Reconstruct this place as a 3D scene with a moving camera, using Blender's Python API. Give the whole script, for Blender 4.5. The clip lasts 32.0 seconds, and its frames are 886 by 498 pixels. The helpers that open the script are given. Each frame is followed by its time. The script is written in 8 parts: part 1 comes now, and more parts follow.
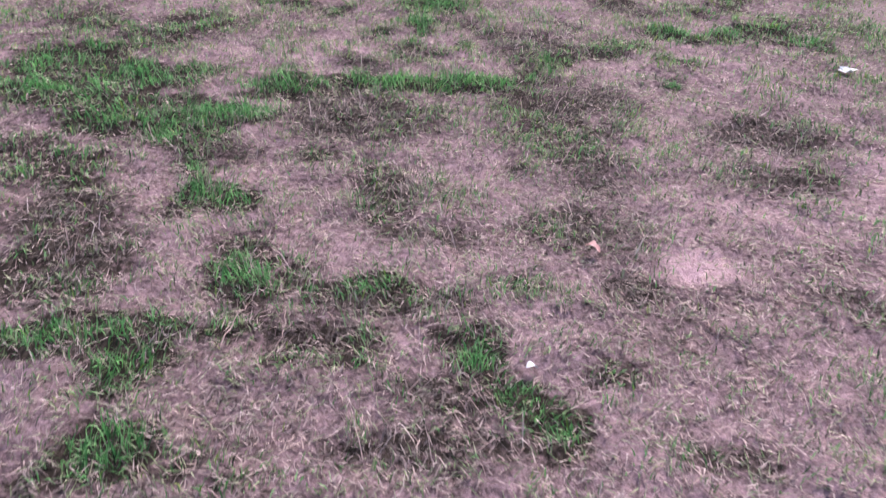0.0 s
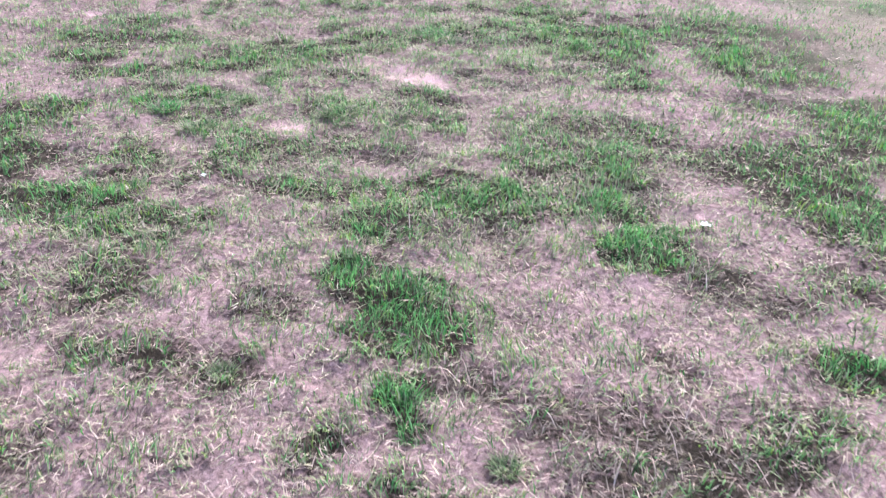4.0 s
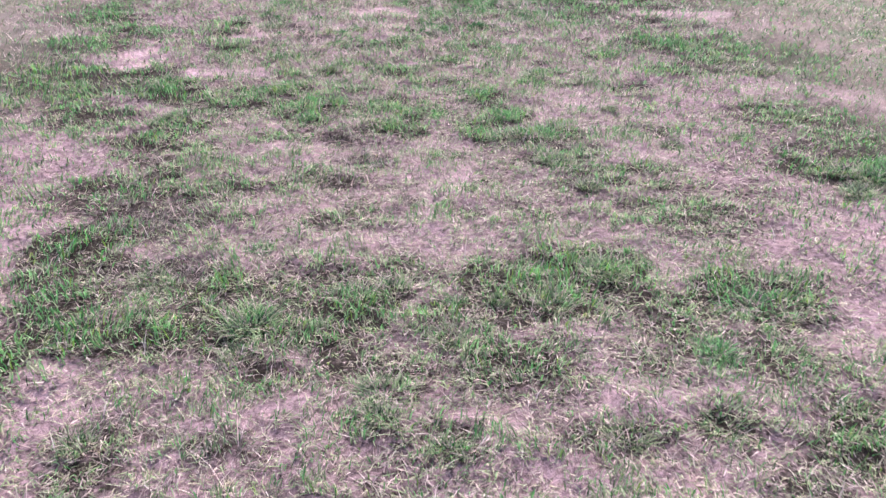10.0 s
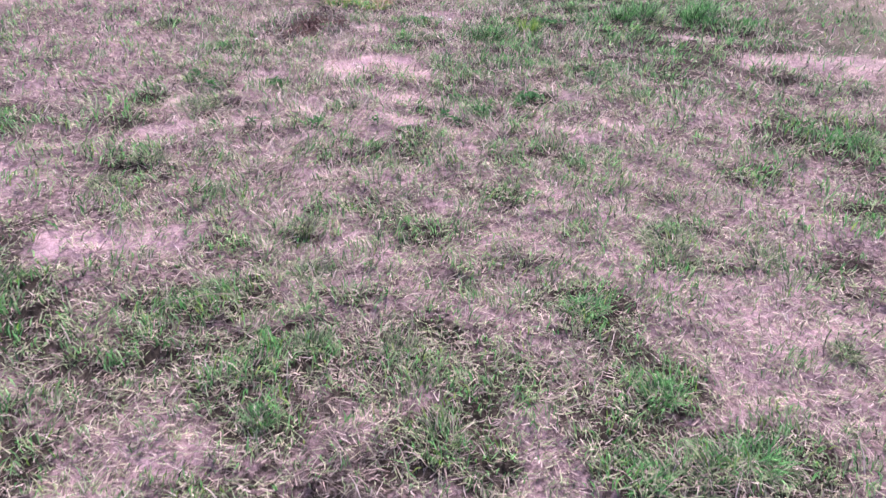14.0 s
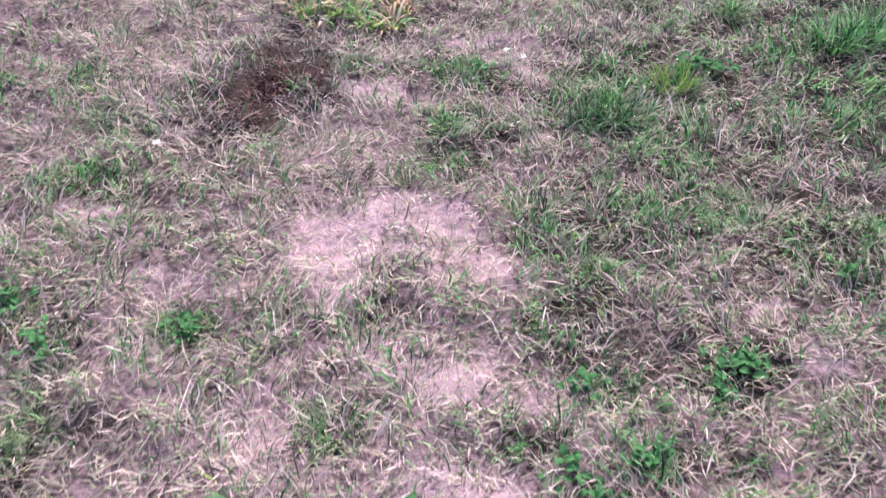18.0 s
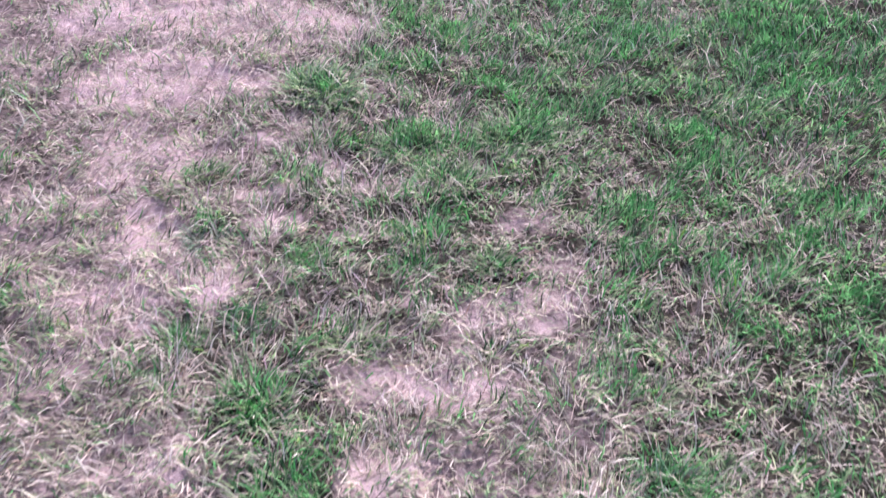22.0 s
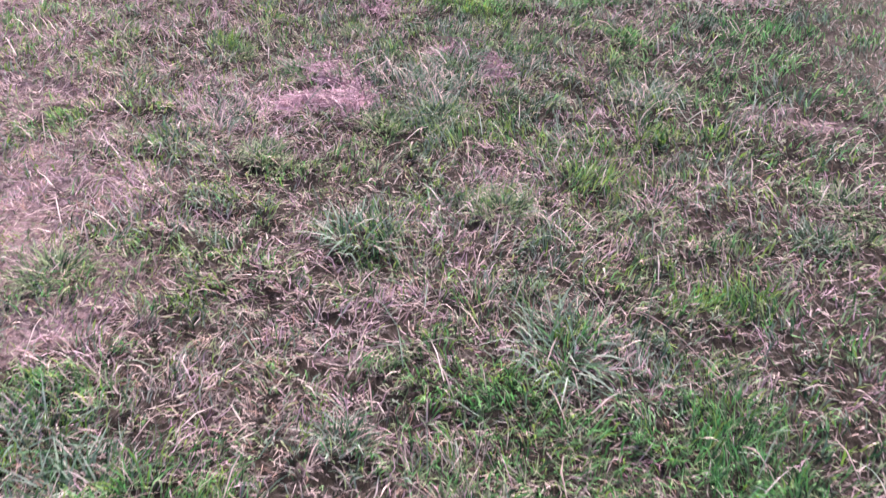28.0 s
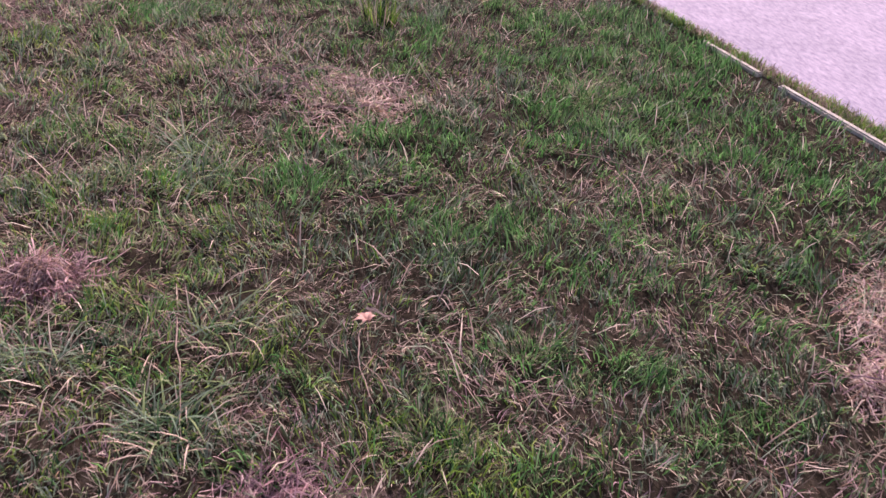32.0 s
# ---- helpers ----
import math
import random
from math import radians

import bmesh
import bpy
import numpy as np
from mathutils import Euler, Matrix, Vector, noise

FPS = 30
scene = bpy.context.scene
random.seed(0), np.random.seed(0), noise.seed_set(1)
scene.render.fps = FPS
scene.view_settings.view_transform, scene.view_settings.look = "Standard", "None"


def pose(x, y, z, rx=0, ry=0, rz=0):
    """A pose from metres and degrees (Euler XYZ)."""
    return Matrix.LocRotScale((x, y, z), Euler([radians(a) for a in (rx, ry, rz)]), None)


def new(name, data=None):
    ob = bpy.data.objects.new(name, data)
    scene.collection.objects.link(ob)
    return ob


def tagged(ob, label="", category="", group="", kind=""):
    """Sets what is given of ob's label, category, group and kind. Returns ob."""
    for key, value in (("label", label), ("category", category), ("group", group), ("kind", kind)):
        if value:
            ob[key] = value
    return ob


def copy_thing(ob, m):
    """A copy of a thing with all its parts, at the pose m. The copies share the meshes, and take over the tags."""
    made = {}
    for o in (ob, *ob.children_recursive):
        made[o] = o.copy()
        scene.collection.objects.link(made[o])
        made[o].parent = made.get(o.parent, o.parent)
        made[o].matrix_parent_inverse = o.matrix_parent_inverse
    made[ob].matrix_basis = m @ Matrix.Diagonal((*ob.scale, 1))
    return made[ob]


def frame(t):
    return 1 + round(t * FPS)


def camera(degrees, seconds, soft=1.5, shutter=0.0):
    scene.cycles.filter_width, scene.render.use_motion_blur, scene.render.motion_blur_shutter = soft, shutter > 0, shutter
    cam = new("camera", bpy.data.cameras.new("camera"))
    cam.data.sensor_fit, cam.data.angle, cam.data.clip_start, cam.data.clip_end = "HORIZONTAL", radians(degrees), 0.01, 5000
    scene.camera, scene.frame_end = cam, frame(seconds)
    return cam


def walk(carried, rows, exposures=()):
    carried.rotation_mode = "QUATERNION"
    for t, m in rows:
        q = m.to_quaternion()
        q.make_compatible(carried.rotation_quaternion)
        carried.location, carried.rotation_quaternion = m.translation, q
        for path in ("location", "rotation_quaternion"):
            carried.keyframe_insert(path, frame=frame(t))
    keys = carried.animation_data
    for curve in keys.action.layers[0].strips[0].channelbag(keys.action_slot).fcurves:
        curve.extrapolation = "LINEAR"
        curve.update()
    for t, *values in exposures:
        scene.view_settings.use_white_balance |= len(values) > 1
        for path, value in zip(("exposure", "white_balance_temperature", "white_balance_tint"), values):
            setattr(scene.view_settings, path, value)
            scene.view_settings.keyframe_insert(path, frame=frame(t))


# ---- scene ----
# ---- camera and walk ----
cam = camera(50.67, 32.0, soft=1.5, shutter=0.25)
PATH = [
    (0.0, pose(0.000, 0.000, 1.503, 59.01, -2.28, 1.30)),
    (0.5, pose(-0.089, 0.340, 1.506, 60.52, -1.31, -0.44)),
    (1.0, pose(-0.120, 0.689, 1.498, 60.91, -1.59, -1.37)),
    (1.5, pose(-0.170, 1.033, 1.509, 62.61, -2.55, -0.81)),
    (2.0, pose(-0.232, 1.401, 1.478, 59.79, -1.86, -2.69)),
    (2.5, pose(-0.265, 1.744, 1.503, 60.26, -1.62, -5.71)),
    (3.0, pose(-0.282, 2.121, 1.474, 62.87, -1.30, -6.58)),
    (3.5, pose(-0.294, 2.449, 1.484, 62.61, -1.33, -6.78)),
    (5.5, pose(-0.410, 3.969, 1.527, 60.83, -1.35, -5.58)),
    (6.0, pose(-0.452, 4.365, 1.496, 61.76, -2.57, -5.82)),
    (6.5, pose(-0.489, 4.705, 1.520, 62.04, -2.18, -6.06)),
    (7.0, pose(-0.499, 5.069, 1.503, 62.89, -1.43, -6.67)),
    (7.5, pose(-0.482, 5.444, 1.488, 61.63, -1.90, -7.83)),
    (8.0, pose(-0.491, 5.795, 1.492, 62.91, -2.49, -7.66)),
    (8.5, pose(-0.514, 6.157, 1.479, 63.24, -1.87, -8.93)),
    (9.0, pose(-0.531, 6.445, 1.509, 63.81, -1.14, -9.85)),
    (9.5, pose(-0.519, 6.776, 1.486, 65.98, -0.29, -10.35)),
    (10.0, pose(-0.503, 7.119, 1.480, 64.81, -1.01, -10.38)),
    (10.5, pose(-0.502, 7.471, 1.443, 63.04, -2.32, -9.39)),
    (11.0, pose(-0.499, 7.857, 1.447, 60.96, -3.54, -10.10)),
    (11.5, pose(-0.489, 8.180, 1.489, 62.51, -2.65, -11.89)),
    (12.0, pose(-0.446, 8.552, 1.473, 62.81, -1.52, -11.59)),
    (12.5, pose(-0.420, 8.874, 1.497, 62.41, -1.76, -9.61)),
    (13.0, pose(-0.408, 9.244, 1.476, 62.27, -3.03, -10.27)),
    (13.5, pose(-0.390, 9.607, 1.507, 62.49, -2.48, -11.54)),
    (15.5, pose(-0.189, 11.063, 1.536, 54.27, -2.48, -14.51)),
    (16.0, pose(-0.184, 11.455, 1.525, 55.08, -4.09, -14.96)),
    (16.5, pose(-0.134, 11.828, 1.501, 54.59, -4.43, -14.30)),
    (17.0, pose(-0.076, 12.162, 1.511, 53.84, -4.26, -13.58)),
    (17.5, pose(-0.018, 12.506, 1.482, 52.62, -3.73, -13.30)),
    (18.0, pose(0.049, 12.835, 1.506, 49.76, -2.15, -13.35)),
    (18.5, pose(0.134, 13.153, 1.481, 50.55, -2.71, -14.54)),
    (19.0, pose(0.222, 13.483, 1.489, 50.00, -3.64, -13.49)),
    (19.5, pose(0.290, 13.828, 1.470, 50.81, -5.00, -12.82)),
    (20.0, pose(0.350, 14.146, 1.486, 51.41, -4.54, -12.88)),
    (20.5, pose(0.431, 14.482, 1.522, 52.74, -2.70, -13.68)),
    (21.0, pose(0.532, 14.819, 1.508, 52.28, -1.56, -13.23)),
    (21.5, pose(0.623, 15.144, 1.530, 51.15, -1.25, -10.81)),
    (22.0, pose(0.702, 15.490, 1.512, 52.92, -2.11, -10.38)),
    (22.5, pose(0.790, 15.819, 1.538, 53.62, -2.82, -11.45)),
    (23.0, pose(0.885, 16.186, 1.532, 54.46, -2.73, -12.08)),
    (23.5, pose(1.007, 16.554, 1.515, 54.91, -3.81, -11.97)),
    (24.0, pose(1.109, 16.927, 1.498, 55.86, -4.70, -11.72)),
    (24.5, pose(1.203, 17.308, 1.482, 57.17, -4.21, -13.28)),
    (25.0, pose(1.286, 17.652, 1.512, 57.77, -3.30, -15.22)),
    (25.5, pose(1.408, 18.032, 1.483, 56.65, -3.26, -16.66)),
    (27.5, pose(1.946, 19.479, 1.511, 54.37, -3.75, -10.95)),
    (28.0, pose(2.049, 19.839, 1.490, 55.51, -3.31, -10.46)),
    (28.5, pose(2.113, 20.148, 1.517, 55.53, -3.86, -9.22)),
    (29.0, pose(2.156, 20.493, 1.498, 57.71, -4.32, -8.89)),
    (29.5, pose(2.183, 20.824, 1.520, 57.22, -3.66, -8.17)),
    (30.0, pose(2.242, 21.173, 1.516, 58.37, -3.54, -8.83)),
    (30.5, pose(2.332, 21.533, 1.509, 59.02, -3.96, -9.99)),
    (31.0, pose(2.409, 21.864, 1.507, 58.34, -3.88, -10.29)),
    (31.5, pose(2.476, 22.236, 1.496, 57.97, -4.68, -11.20)),
    (32.0, pose(2.547, 22.534, 1.504, 55.99, -4.11, -11.16)),
]
walk(cam, PATH, [(0.0, 1.74, 6200, 20), (1.0, 1.88, 6250, 12), (2.0, 2.14, 6100, 10), (3.0, 2.40, 6000, 7), (8.0, 2.24, 6100, 20), (9.3, 2.23, 6150, 16), (10.5, 2.25, 6180, 20), (12.0, 2.26, 6250, 24), (13.5, 2.19, 6200, 26), (16.0, 2.20, 6150, 23), (19.0, 2.10, 6020, 15), (20.0, 2.24, 5950, 10), (22.0, 2.20, 5850, 9), (24.0, 2.07, 6080, 3), (25.0, 2.14, 6200, 2), (28.0, 2.38, 6450, 23), (29.0, 2.10, 6450, 23), (30.0, 1.80, 6650, 22), (32.0, 1.53, 7400, 29)])


# ---- world, sun, exposure ----
SUN_UP, SUN_TURN = 46.0, 25.0
world = bpy.data.worlds.new("overcast_sky")
scene.world = world
world.use_nodes = True
sky = world.node_tree.nodes.new("ShaderNodeTexSky")
sky.sky_type, sky.sun_disc = "NISHITA", False
sky.sun_elevation, sky.sun_rotation = radians(SUN_UP), radians(SUN_TURN)
sky.dust_density, sky.ozone_density = 3.0, 1.0
world.node_tree.links.new(sky.outputs[0], world.node_tree.nodes["Background"].inputs[0])
world.node_tree.nodes["Background"].inputs[1].default_value = 0.074
sun = new("sun", bpy.data.lights.new("sun", "SUN"))
sun.data.energy, sun.data.angle, sun.data.color = 1.7, radians(9), (1.0, 0.95, 0.88)
sun.matrix_world = pose(0, 0, 20, -(90 - SUN_UP), 0, -SUN_TURN)


# ---- materials ----
def material(name):
    mat = bpy.data.materials.new(name)
    mat.use_nodes = True
    return mat, mat.node_tree.nodes, mat.node_tree.links, mat.node_tree.nodes["Principled BSDF"]


def ramp(nodes, *stops):
    r = nodes.new("ShaderNodeValToRGB")
    while len(r.color_ramp.elements) < len(stops):
        r.color_ramp.elements.new(0.5)
    for e, (at, col) in zip(r.color_ramp.elements, stops):
        e.position, e.color = at, (*col, 1)
    return r


def noise_node(nodes, links, scale, detail=6.0, rough=0.6, coords="Object", stretch=None):
    tc = nodes.new("ShaderNodeTexCoord")
    n = nodes.new("ShaderNodeTexNoise")
    n.inputs["Scale"].default_value, n.inputs["Detail"].default_value, n.inputs["Roughness"].default_value = scale, detail, rough
    if stretch:
        mp = nodes.new("ShaderNodeMapping")
        mp.inputs["Scale"].default_value = stretch
        links.new(tc.outputs[coords], mp.inputs[0])
        links.new(mp.outputs[0], n.inputs["Vector"])
    else:
        links.new(tc.outputs[coords], n.inputs["Vector"])
    return n


def mixed(nodes, links, fac, a, b, kind="MIX"):
    m = nodes.new("ShaderNodeMix")
    m.data_type, m.blend_type = "RGBA", kind
    for sock, v in ((m.inputs[0], fac), (m.inputs[6], a), (m.inputs[7], b)):
        if isinstance(v, (int, float)):
            sock.default_value = v
        elif isinstance(v, tuple):
            sock.default_value = (*v, 1)
        else:
            links.new(v, sock)
    return m.outputs[2]


def blade_material(name, stops, rough=0.6, through_light=0.38):
    """Blades of grass: colour by blade, with light passing through them."""
    mat, nodes, links, bsdf = material(name)
    geo = nodes.new("ShaderNodeNewGeometry")
    r = ramp(nodes, *stops)
    links.new(geo.outputs["Random Per Island"], r.inputs[0])
    patchy = noise_node(nodes, links, 14.0, 6, 0.75)
    shade = ramp(nodes, (0.36, (0.60, 0.58, 0.61)), (0.5, (0.98, 0.96, 0.97)), (0.64, (1.30, 1.26, 1.19)))
    links.new(patchy.outputs[0], shade.inputs[0])
    col = mixed(nodes, links, 1.0, r.outputs[0], shade.outputs[0], "MULTIPLY")
    links.new(col, bsdf.inputs["Base Color"])
    bsdf.inputs["Roughness"].default_value = rough
    bsdf.inputs["Specular IOR Level"].default_value = 0.15
    tr = nodes.new("ShaderNodeBsdfTranslucent")
    links.new(col, tr.inputs[0])
    mx = nodes.new("ShaderNodeMixShader")
    mx.inputs[0].default_value = through_light
    links.new(bsdf.outputs[0], mx.inputs[1])
    links.new(tr.outputs[0], mx.inputs[2])
    links.new(mx.outputs[0], nodes["Material Output"].inputs[0])
    return mat


DRY = blade_material("dry_grass", ((0.0, (0.09, 0.062, 0.06)), (0.3, (0.33, 0.245, 0.228)), (0.6, (0.46, 0.355, 0.33)), (0.88, (0.58, 0.47, 0.435)), (1.0, (0.70, 0.59, 0.545))), 0.65, 0.25)
GREEN = blade_material("green_grass", ((0.0, (0.035, 0.11, 0.035)), (0.3, (0.08, 0.27, 0.078)), (0.7, (0.155, 0.44, 0.135)), (1.0, (0.34, 0.58, 0.27))))
# dark green grass; also the painted shade between and beneath lighter blades
DEEP = blade_material("dark_and_shade_grass", ((0.0, (0.008, 0.022, 0.012)), (0.5, (0.025, 0.07, 0.03)), (1.0, (0.09, 0.19, 0.08))), 0.5, 0.2)
OLIVE = blade_material("dull_green_grass", ((0.0, (0.09, 0.14, 0.07)), (0.4, (0.20, 0.285, 0.135)), (0.75, (0.33, 0.41, 0.22)), (1.0, (0.48, 0.52, 0.35))))
LIME = blade_material("yellow_green_grass", ((0.0, (0.10, 0.22, 0.03)), (0.5, (0.22, 0.38, 0.07)), (1.0, (0.36, 0.45, 0.15))))
STRAW = blade_material("straw", ((0.0, (0.36, 0.25, 0.235)), (0.5, (0.55, 0.41, 0.38)), (1.0, (0.80, 0.67, 0.62))), 0.6, 0.2)
PINK_STRAW = blade_material("pinkish_straw", ((0.0, (0.17, 0.09, 0.12)), (0.5, (0.45, 0.28, 0.35)), (1.0, (0.78, 0.56, 0.62))), 0.6, 0.2)
MAUVE_STRAW = blade_material("mauve_straw", ((0.0, (0.07, 0.03, 0.045)), (0.35, (0.25, 0.135, 0.175)), (0.7, (0.48, 0.28, 0.34)), (1.0, (0.76, 0.52, 0.58))), 0.6, 0.2)
KHAKI = blade_material("khaki_grass", ((0.0, (0.08, 0.072, 0.05)), (0.3, (0.25, 0.23, 0.155)), (0.65, (0.40, 0.365, 0.26)), (1.0, (0.60, 0.55, 0.42))), 0.65, 0.25)
SAGE = blade_material("sage_grass", ((0.0, (0.05, 0.085, 0.065)), (0.4, (0.14, 0.215, 0.16)), (0.75, (0.25, 0.335, 0.255)), (1.0, (0.46, 0.53, 0.44))))
DUSKY_STRAW = blade_material("dusky_straw", ((0.0, (0.06, 0.04, 0.042)), (0.5, (0.25, 0.17, 0.18)), (1.0, (0.60, 0.46, 0.48))), 0.65, 0.2)
RUSSET = blade_material("russet_dead_grass", ((0.0, (0.07, 0.035, 0.028)), (0.5, (0.27, 0.155, 0.125)), (1.0, (0.55, 0.38, 0.32))), 0.65, 0.25)
# grey-brown dead thatch, coloured darker to carry shade in its gaps too
GREY_DRY = blade_material("thatch_and_shade", ((0.0, (0.055, 0.043, 0.04)), (0.5, (0.13, 0.105, 0.10)), (1.0, (0.30, 0.255, 0.23))), 0.7, 0.15)


def soil_material():
    """Sandy pinkish soil, dark where turned up; near-black brown paints the shade between blades."""
    mat, nodes, links, bsdf = material("sandy_soil")
    fine, grit = noise_node(nodes, links, 130, 8, 0.7), noise_node(nodes, links, 42, 6, 0.8)
    litter = noise_node(nodes, links, 60, 4, 0.7, stretch=(1.0, 0.35, 1.0))
    pale = ramp(nodes, (0.25, (0.32, 0.205, 0.22)), (0.5, (0.44, 0.302, 0.322)), (0.75, (0.56, 0.415, 0.43)))
    links.new(fine.outputs[0], pale.inputs[0])
    patchy = noise_node(nodes, links, 9.0, 4, 0.7)
    shade = ramp(nodes, (0.36, (0.84, 0.80, 0.86)), (0.5, (0.97, 0.94, 0.98)), (0.64, (1.12, 1.08, 1.06)))
    links.new(patchy.outputs[0], shade.inputs[0])
    tinted = mixed(nodes, links, 1.0, pale.outputs[0], shade.outputs[0], "MULTIPLY")
    # near-black brown: shade in the gaps under grass, put into the colour
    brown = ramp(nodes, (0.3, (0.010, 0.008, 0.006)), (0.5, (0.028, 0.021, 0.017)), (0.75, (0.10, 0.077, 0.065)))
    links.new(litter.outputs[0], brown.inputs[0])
    humus = ramp(nodes, (0.3, (0.022, 0.015, 0.013)), (0.55, (0.055, 0.036, 0.03)), (0.8, (0.13, 0.085, 0.07)))
    links.new(fine.outputs[0], humus.inputs[0])
    bare_at, dark_at = nodes.new("ShaderNodeAttribute"), nodes.new("ShaderNodeAttribute")
    bare_at.attribute_name, dark_at.attribute_name = "bare", "humus"
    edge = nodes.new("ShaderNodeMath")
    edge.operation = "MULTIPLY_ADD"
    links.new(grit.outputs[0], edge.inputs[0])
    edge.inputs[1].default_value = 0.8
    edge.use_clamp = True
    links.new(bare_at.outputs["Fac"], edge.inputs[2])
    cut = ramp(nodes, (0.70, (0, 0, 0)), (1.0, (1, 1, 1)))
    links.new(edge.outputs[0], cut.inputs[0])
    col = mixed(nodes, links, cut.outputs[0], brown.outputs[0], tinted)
    col = mixed(nodes, links, dark_at.outputs["Fac"], col, humus.outputs[0])
    turf_at, drift = nodes.new("ShaderNodeAttribute"), noise_node(nodes, links, 1.6, 9, 0.75)
    turf_at.attribute_name = "turf"
    turf = ramp(nodes, (0.34, (0.25, 0.18, 0.17)), (0.47, (0.19, 0.155, 0.13)), (0.57, (0.12, 0.13, 0.085)), (0.68, (0.06, 0.10, 0.05)))
    links.new(drift.outputs[0], turf.inputs[0])
    col = mixed(nodes, links, turf_at.outputs["Fac"], col, turf.outputs[0])
    links.new(col, bsdf.inputs["Base Color"])
    bsdf.inputs["Roughness"].default_value = 0.95
    bsdf.inputs["Specular IOR Level"].default_value = 0.1
    bump = nodes.new("ShaderNodeBump")
    bump.inputs["Strength"].default_value, bump.inputs["Distance"].default_value = 0.8, 0.012
    links.new(fine.outputs[0], bump.inputs["Height"])
    links.new(bump.outputs[0], bsdf.inputs["Normal"])
    return mat


def plain_material(name, low, high, scale, rough, bump_by=0.0, stretch=None):
    mat, nodes, links, bsdf = material(name)
    n, big = noise_node(nodes, links, scale, 7, 0.65, stretch=stretch), noise_node(nodes, links, scale * 0.06, 4)
    r = ramp(nodes, (0.3, low), (0.7, high))
    links.new(n.outputs[0], r.inputs[0])
    stain = ramp(nodes, (0.3, (0.82, 0.82, 0.84)), (0.65, (1.06, 1.05, 1.04)))
    links.new(big.outputs[0], stain.inputs[0])
    links.new(mixed(nodes, links, 1.0, r.outputs[0], stain.outputs[0], "MULTIPLY"), bsdf.inputs["Base Color"])
    bsdf.inputs["Roughness"].default_value = rough
    if bump_by:
        bump = nodes.new("ShaderNodeBump")
        bump.inputs["Strength"].default_value, bump.inputs["Distance"].default_value = 0.6, bump_by
        links.new(n.outputs[0], bump.inputs["Height"])
        links.new(bump.outputs[0], bsdf.inputs["Normal"])
    return mat


SOIL = soil_material()
CONCRETE = plain_material("pale_concrete", (0.20, 0.165, 0.28), (0.40, 0.34, 0.49), 60, 0.85, 0.003, (1.0, 0.4, 1.0))
EDGING = plain_material("weathered_edging", (0.33, 0.29, 0.29), (0.58, 0.52, 0.51), 60, 0.85, 0.002)
DEAD_LEAF = plain_material("dead_leaf", (0.42, 0.20, 0.19), (0.60, 0.35, 0.32), 60, 0.7, 0.001)
SCRAP = plain_material("white_scrap", (0.72, 0.72, 0.74), (0.86, 0.86, 0.86), 40, 0.6)
PETAL = plain_material("pink_petal", (0.62, 0.16, 0.26), (0.80, 0.33, 0.42), 80, 0.6)
WEED = plain_material("weed_leaf", (0.03, 0.10, 0.035), (0.08, 0.20, 0.07), 50, 0.9, 0.001)
WEED.node_tree.nodes["Principled BSDF"].inputs["Specular IOR Level"].default_value = 0.1
CLOD = plain_material("dark_soil_crumbs", (0.04, 0.022, 0.018), (0.19, 0.10, 0.08), 90, 0.95, 0.003)

# ---- plan of the lawn's cover ----
X0, Y0, CELL, NX, NY = -4.2, -0.5, 0.02, 585, 1475


def value_noise(x, y, size, seed):
    """Smooth noise from 0 to 1 with lumps of the given size in metres."""
    g = np.random.default_rng(seed).random((256, 256))
    u, v = np.asarray(x) / size + 1000.3, np.asarray(y) / size + 1000.7
    i, j = np.floor(u).astype(int), np.floor(v).astype(int)
    a, b = u - i, v - j
    a, b = a * a * (3 - 2 * a), b * b * (3 - 2 * b)
    i0, i1, j0, j1 = i % 256, (i + 1) % 256, j % 256, (j + 1) % 256
    return (g[i0, j0] * (1 - a) + g[i1, j0] * a) * (1 - b) + (g[i0, j1] * (1 - a) + g[i1, j1] * a) * b


def rough_noise(x, y, size, seed, octaves=4):
    total, amp, norm = 0, 1.0, 0
    for k in range(octaves):
        total, norm = total + amp * value_noise(x, y, size / 2 ** k, seed + k), norm + amp
        amp *= 0.6
    return total / norm


def mid_line(y):
    """The lawn's stretch that is looked at most: its middle, by y."""
    return np.interp(y, [0, 2, 6, 9, 12, 15, 18, 21, 24, 26.5, 30], MID)

MID = [-0.05, 0.0, -0.12, 0.0, 0.25, 0.62, 1.25, 2.0, 2.75, 3.1, 3.6]


def greening(x, y):
    """How far the lawn turns green towards the pavement."""
    first = 0.5 * np.clip((y - 16.5) / 1.5, 0, 1) * np.clip((x - mid_line(y) + 0.7) / 0.8, 0, 1)
    first = np.maximum(first, 0.25 * np.clip((y - 13.6) / 1.2, 0, 1) * np.clip((x - mid_line(y) - 0.25) / 0.6, 0, 1))
    first = first + 0.25 * np.clip((y - 17.5) / 1.5, 0, 1) * np.clip((x - mid_line(y)) / 0.8, 0, 1)
    return np.minimum(1.0, first + 0.5 * np.clip((y - 22.2) / 1.6, 0, 1) * np.clip((x - mid_line(y) + 1.6) / 0.8, 0, 1))

GX, GY = np.meshgrid(X0 + CELL * np.arange(NX), Y0 + CELL * np.arange(NY), indexing="ij")
WARP_X = GX + 0.07 * (rough_noise(GX, GY, 0.22, 11) - 0.5)
WARP_Y = GY + 0.10 * (rough_noise(GX, GY, 0.22, 21) - 0.5)
FRAY = rough_noise(GX, GY, 0.12, 31, 4) - 0.5
COVER = {k: np.zeros((NX, NY), np.float32) for k in ("lush", "sparse", "bare", "dark", "straw", "humus")}


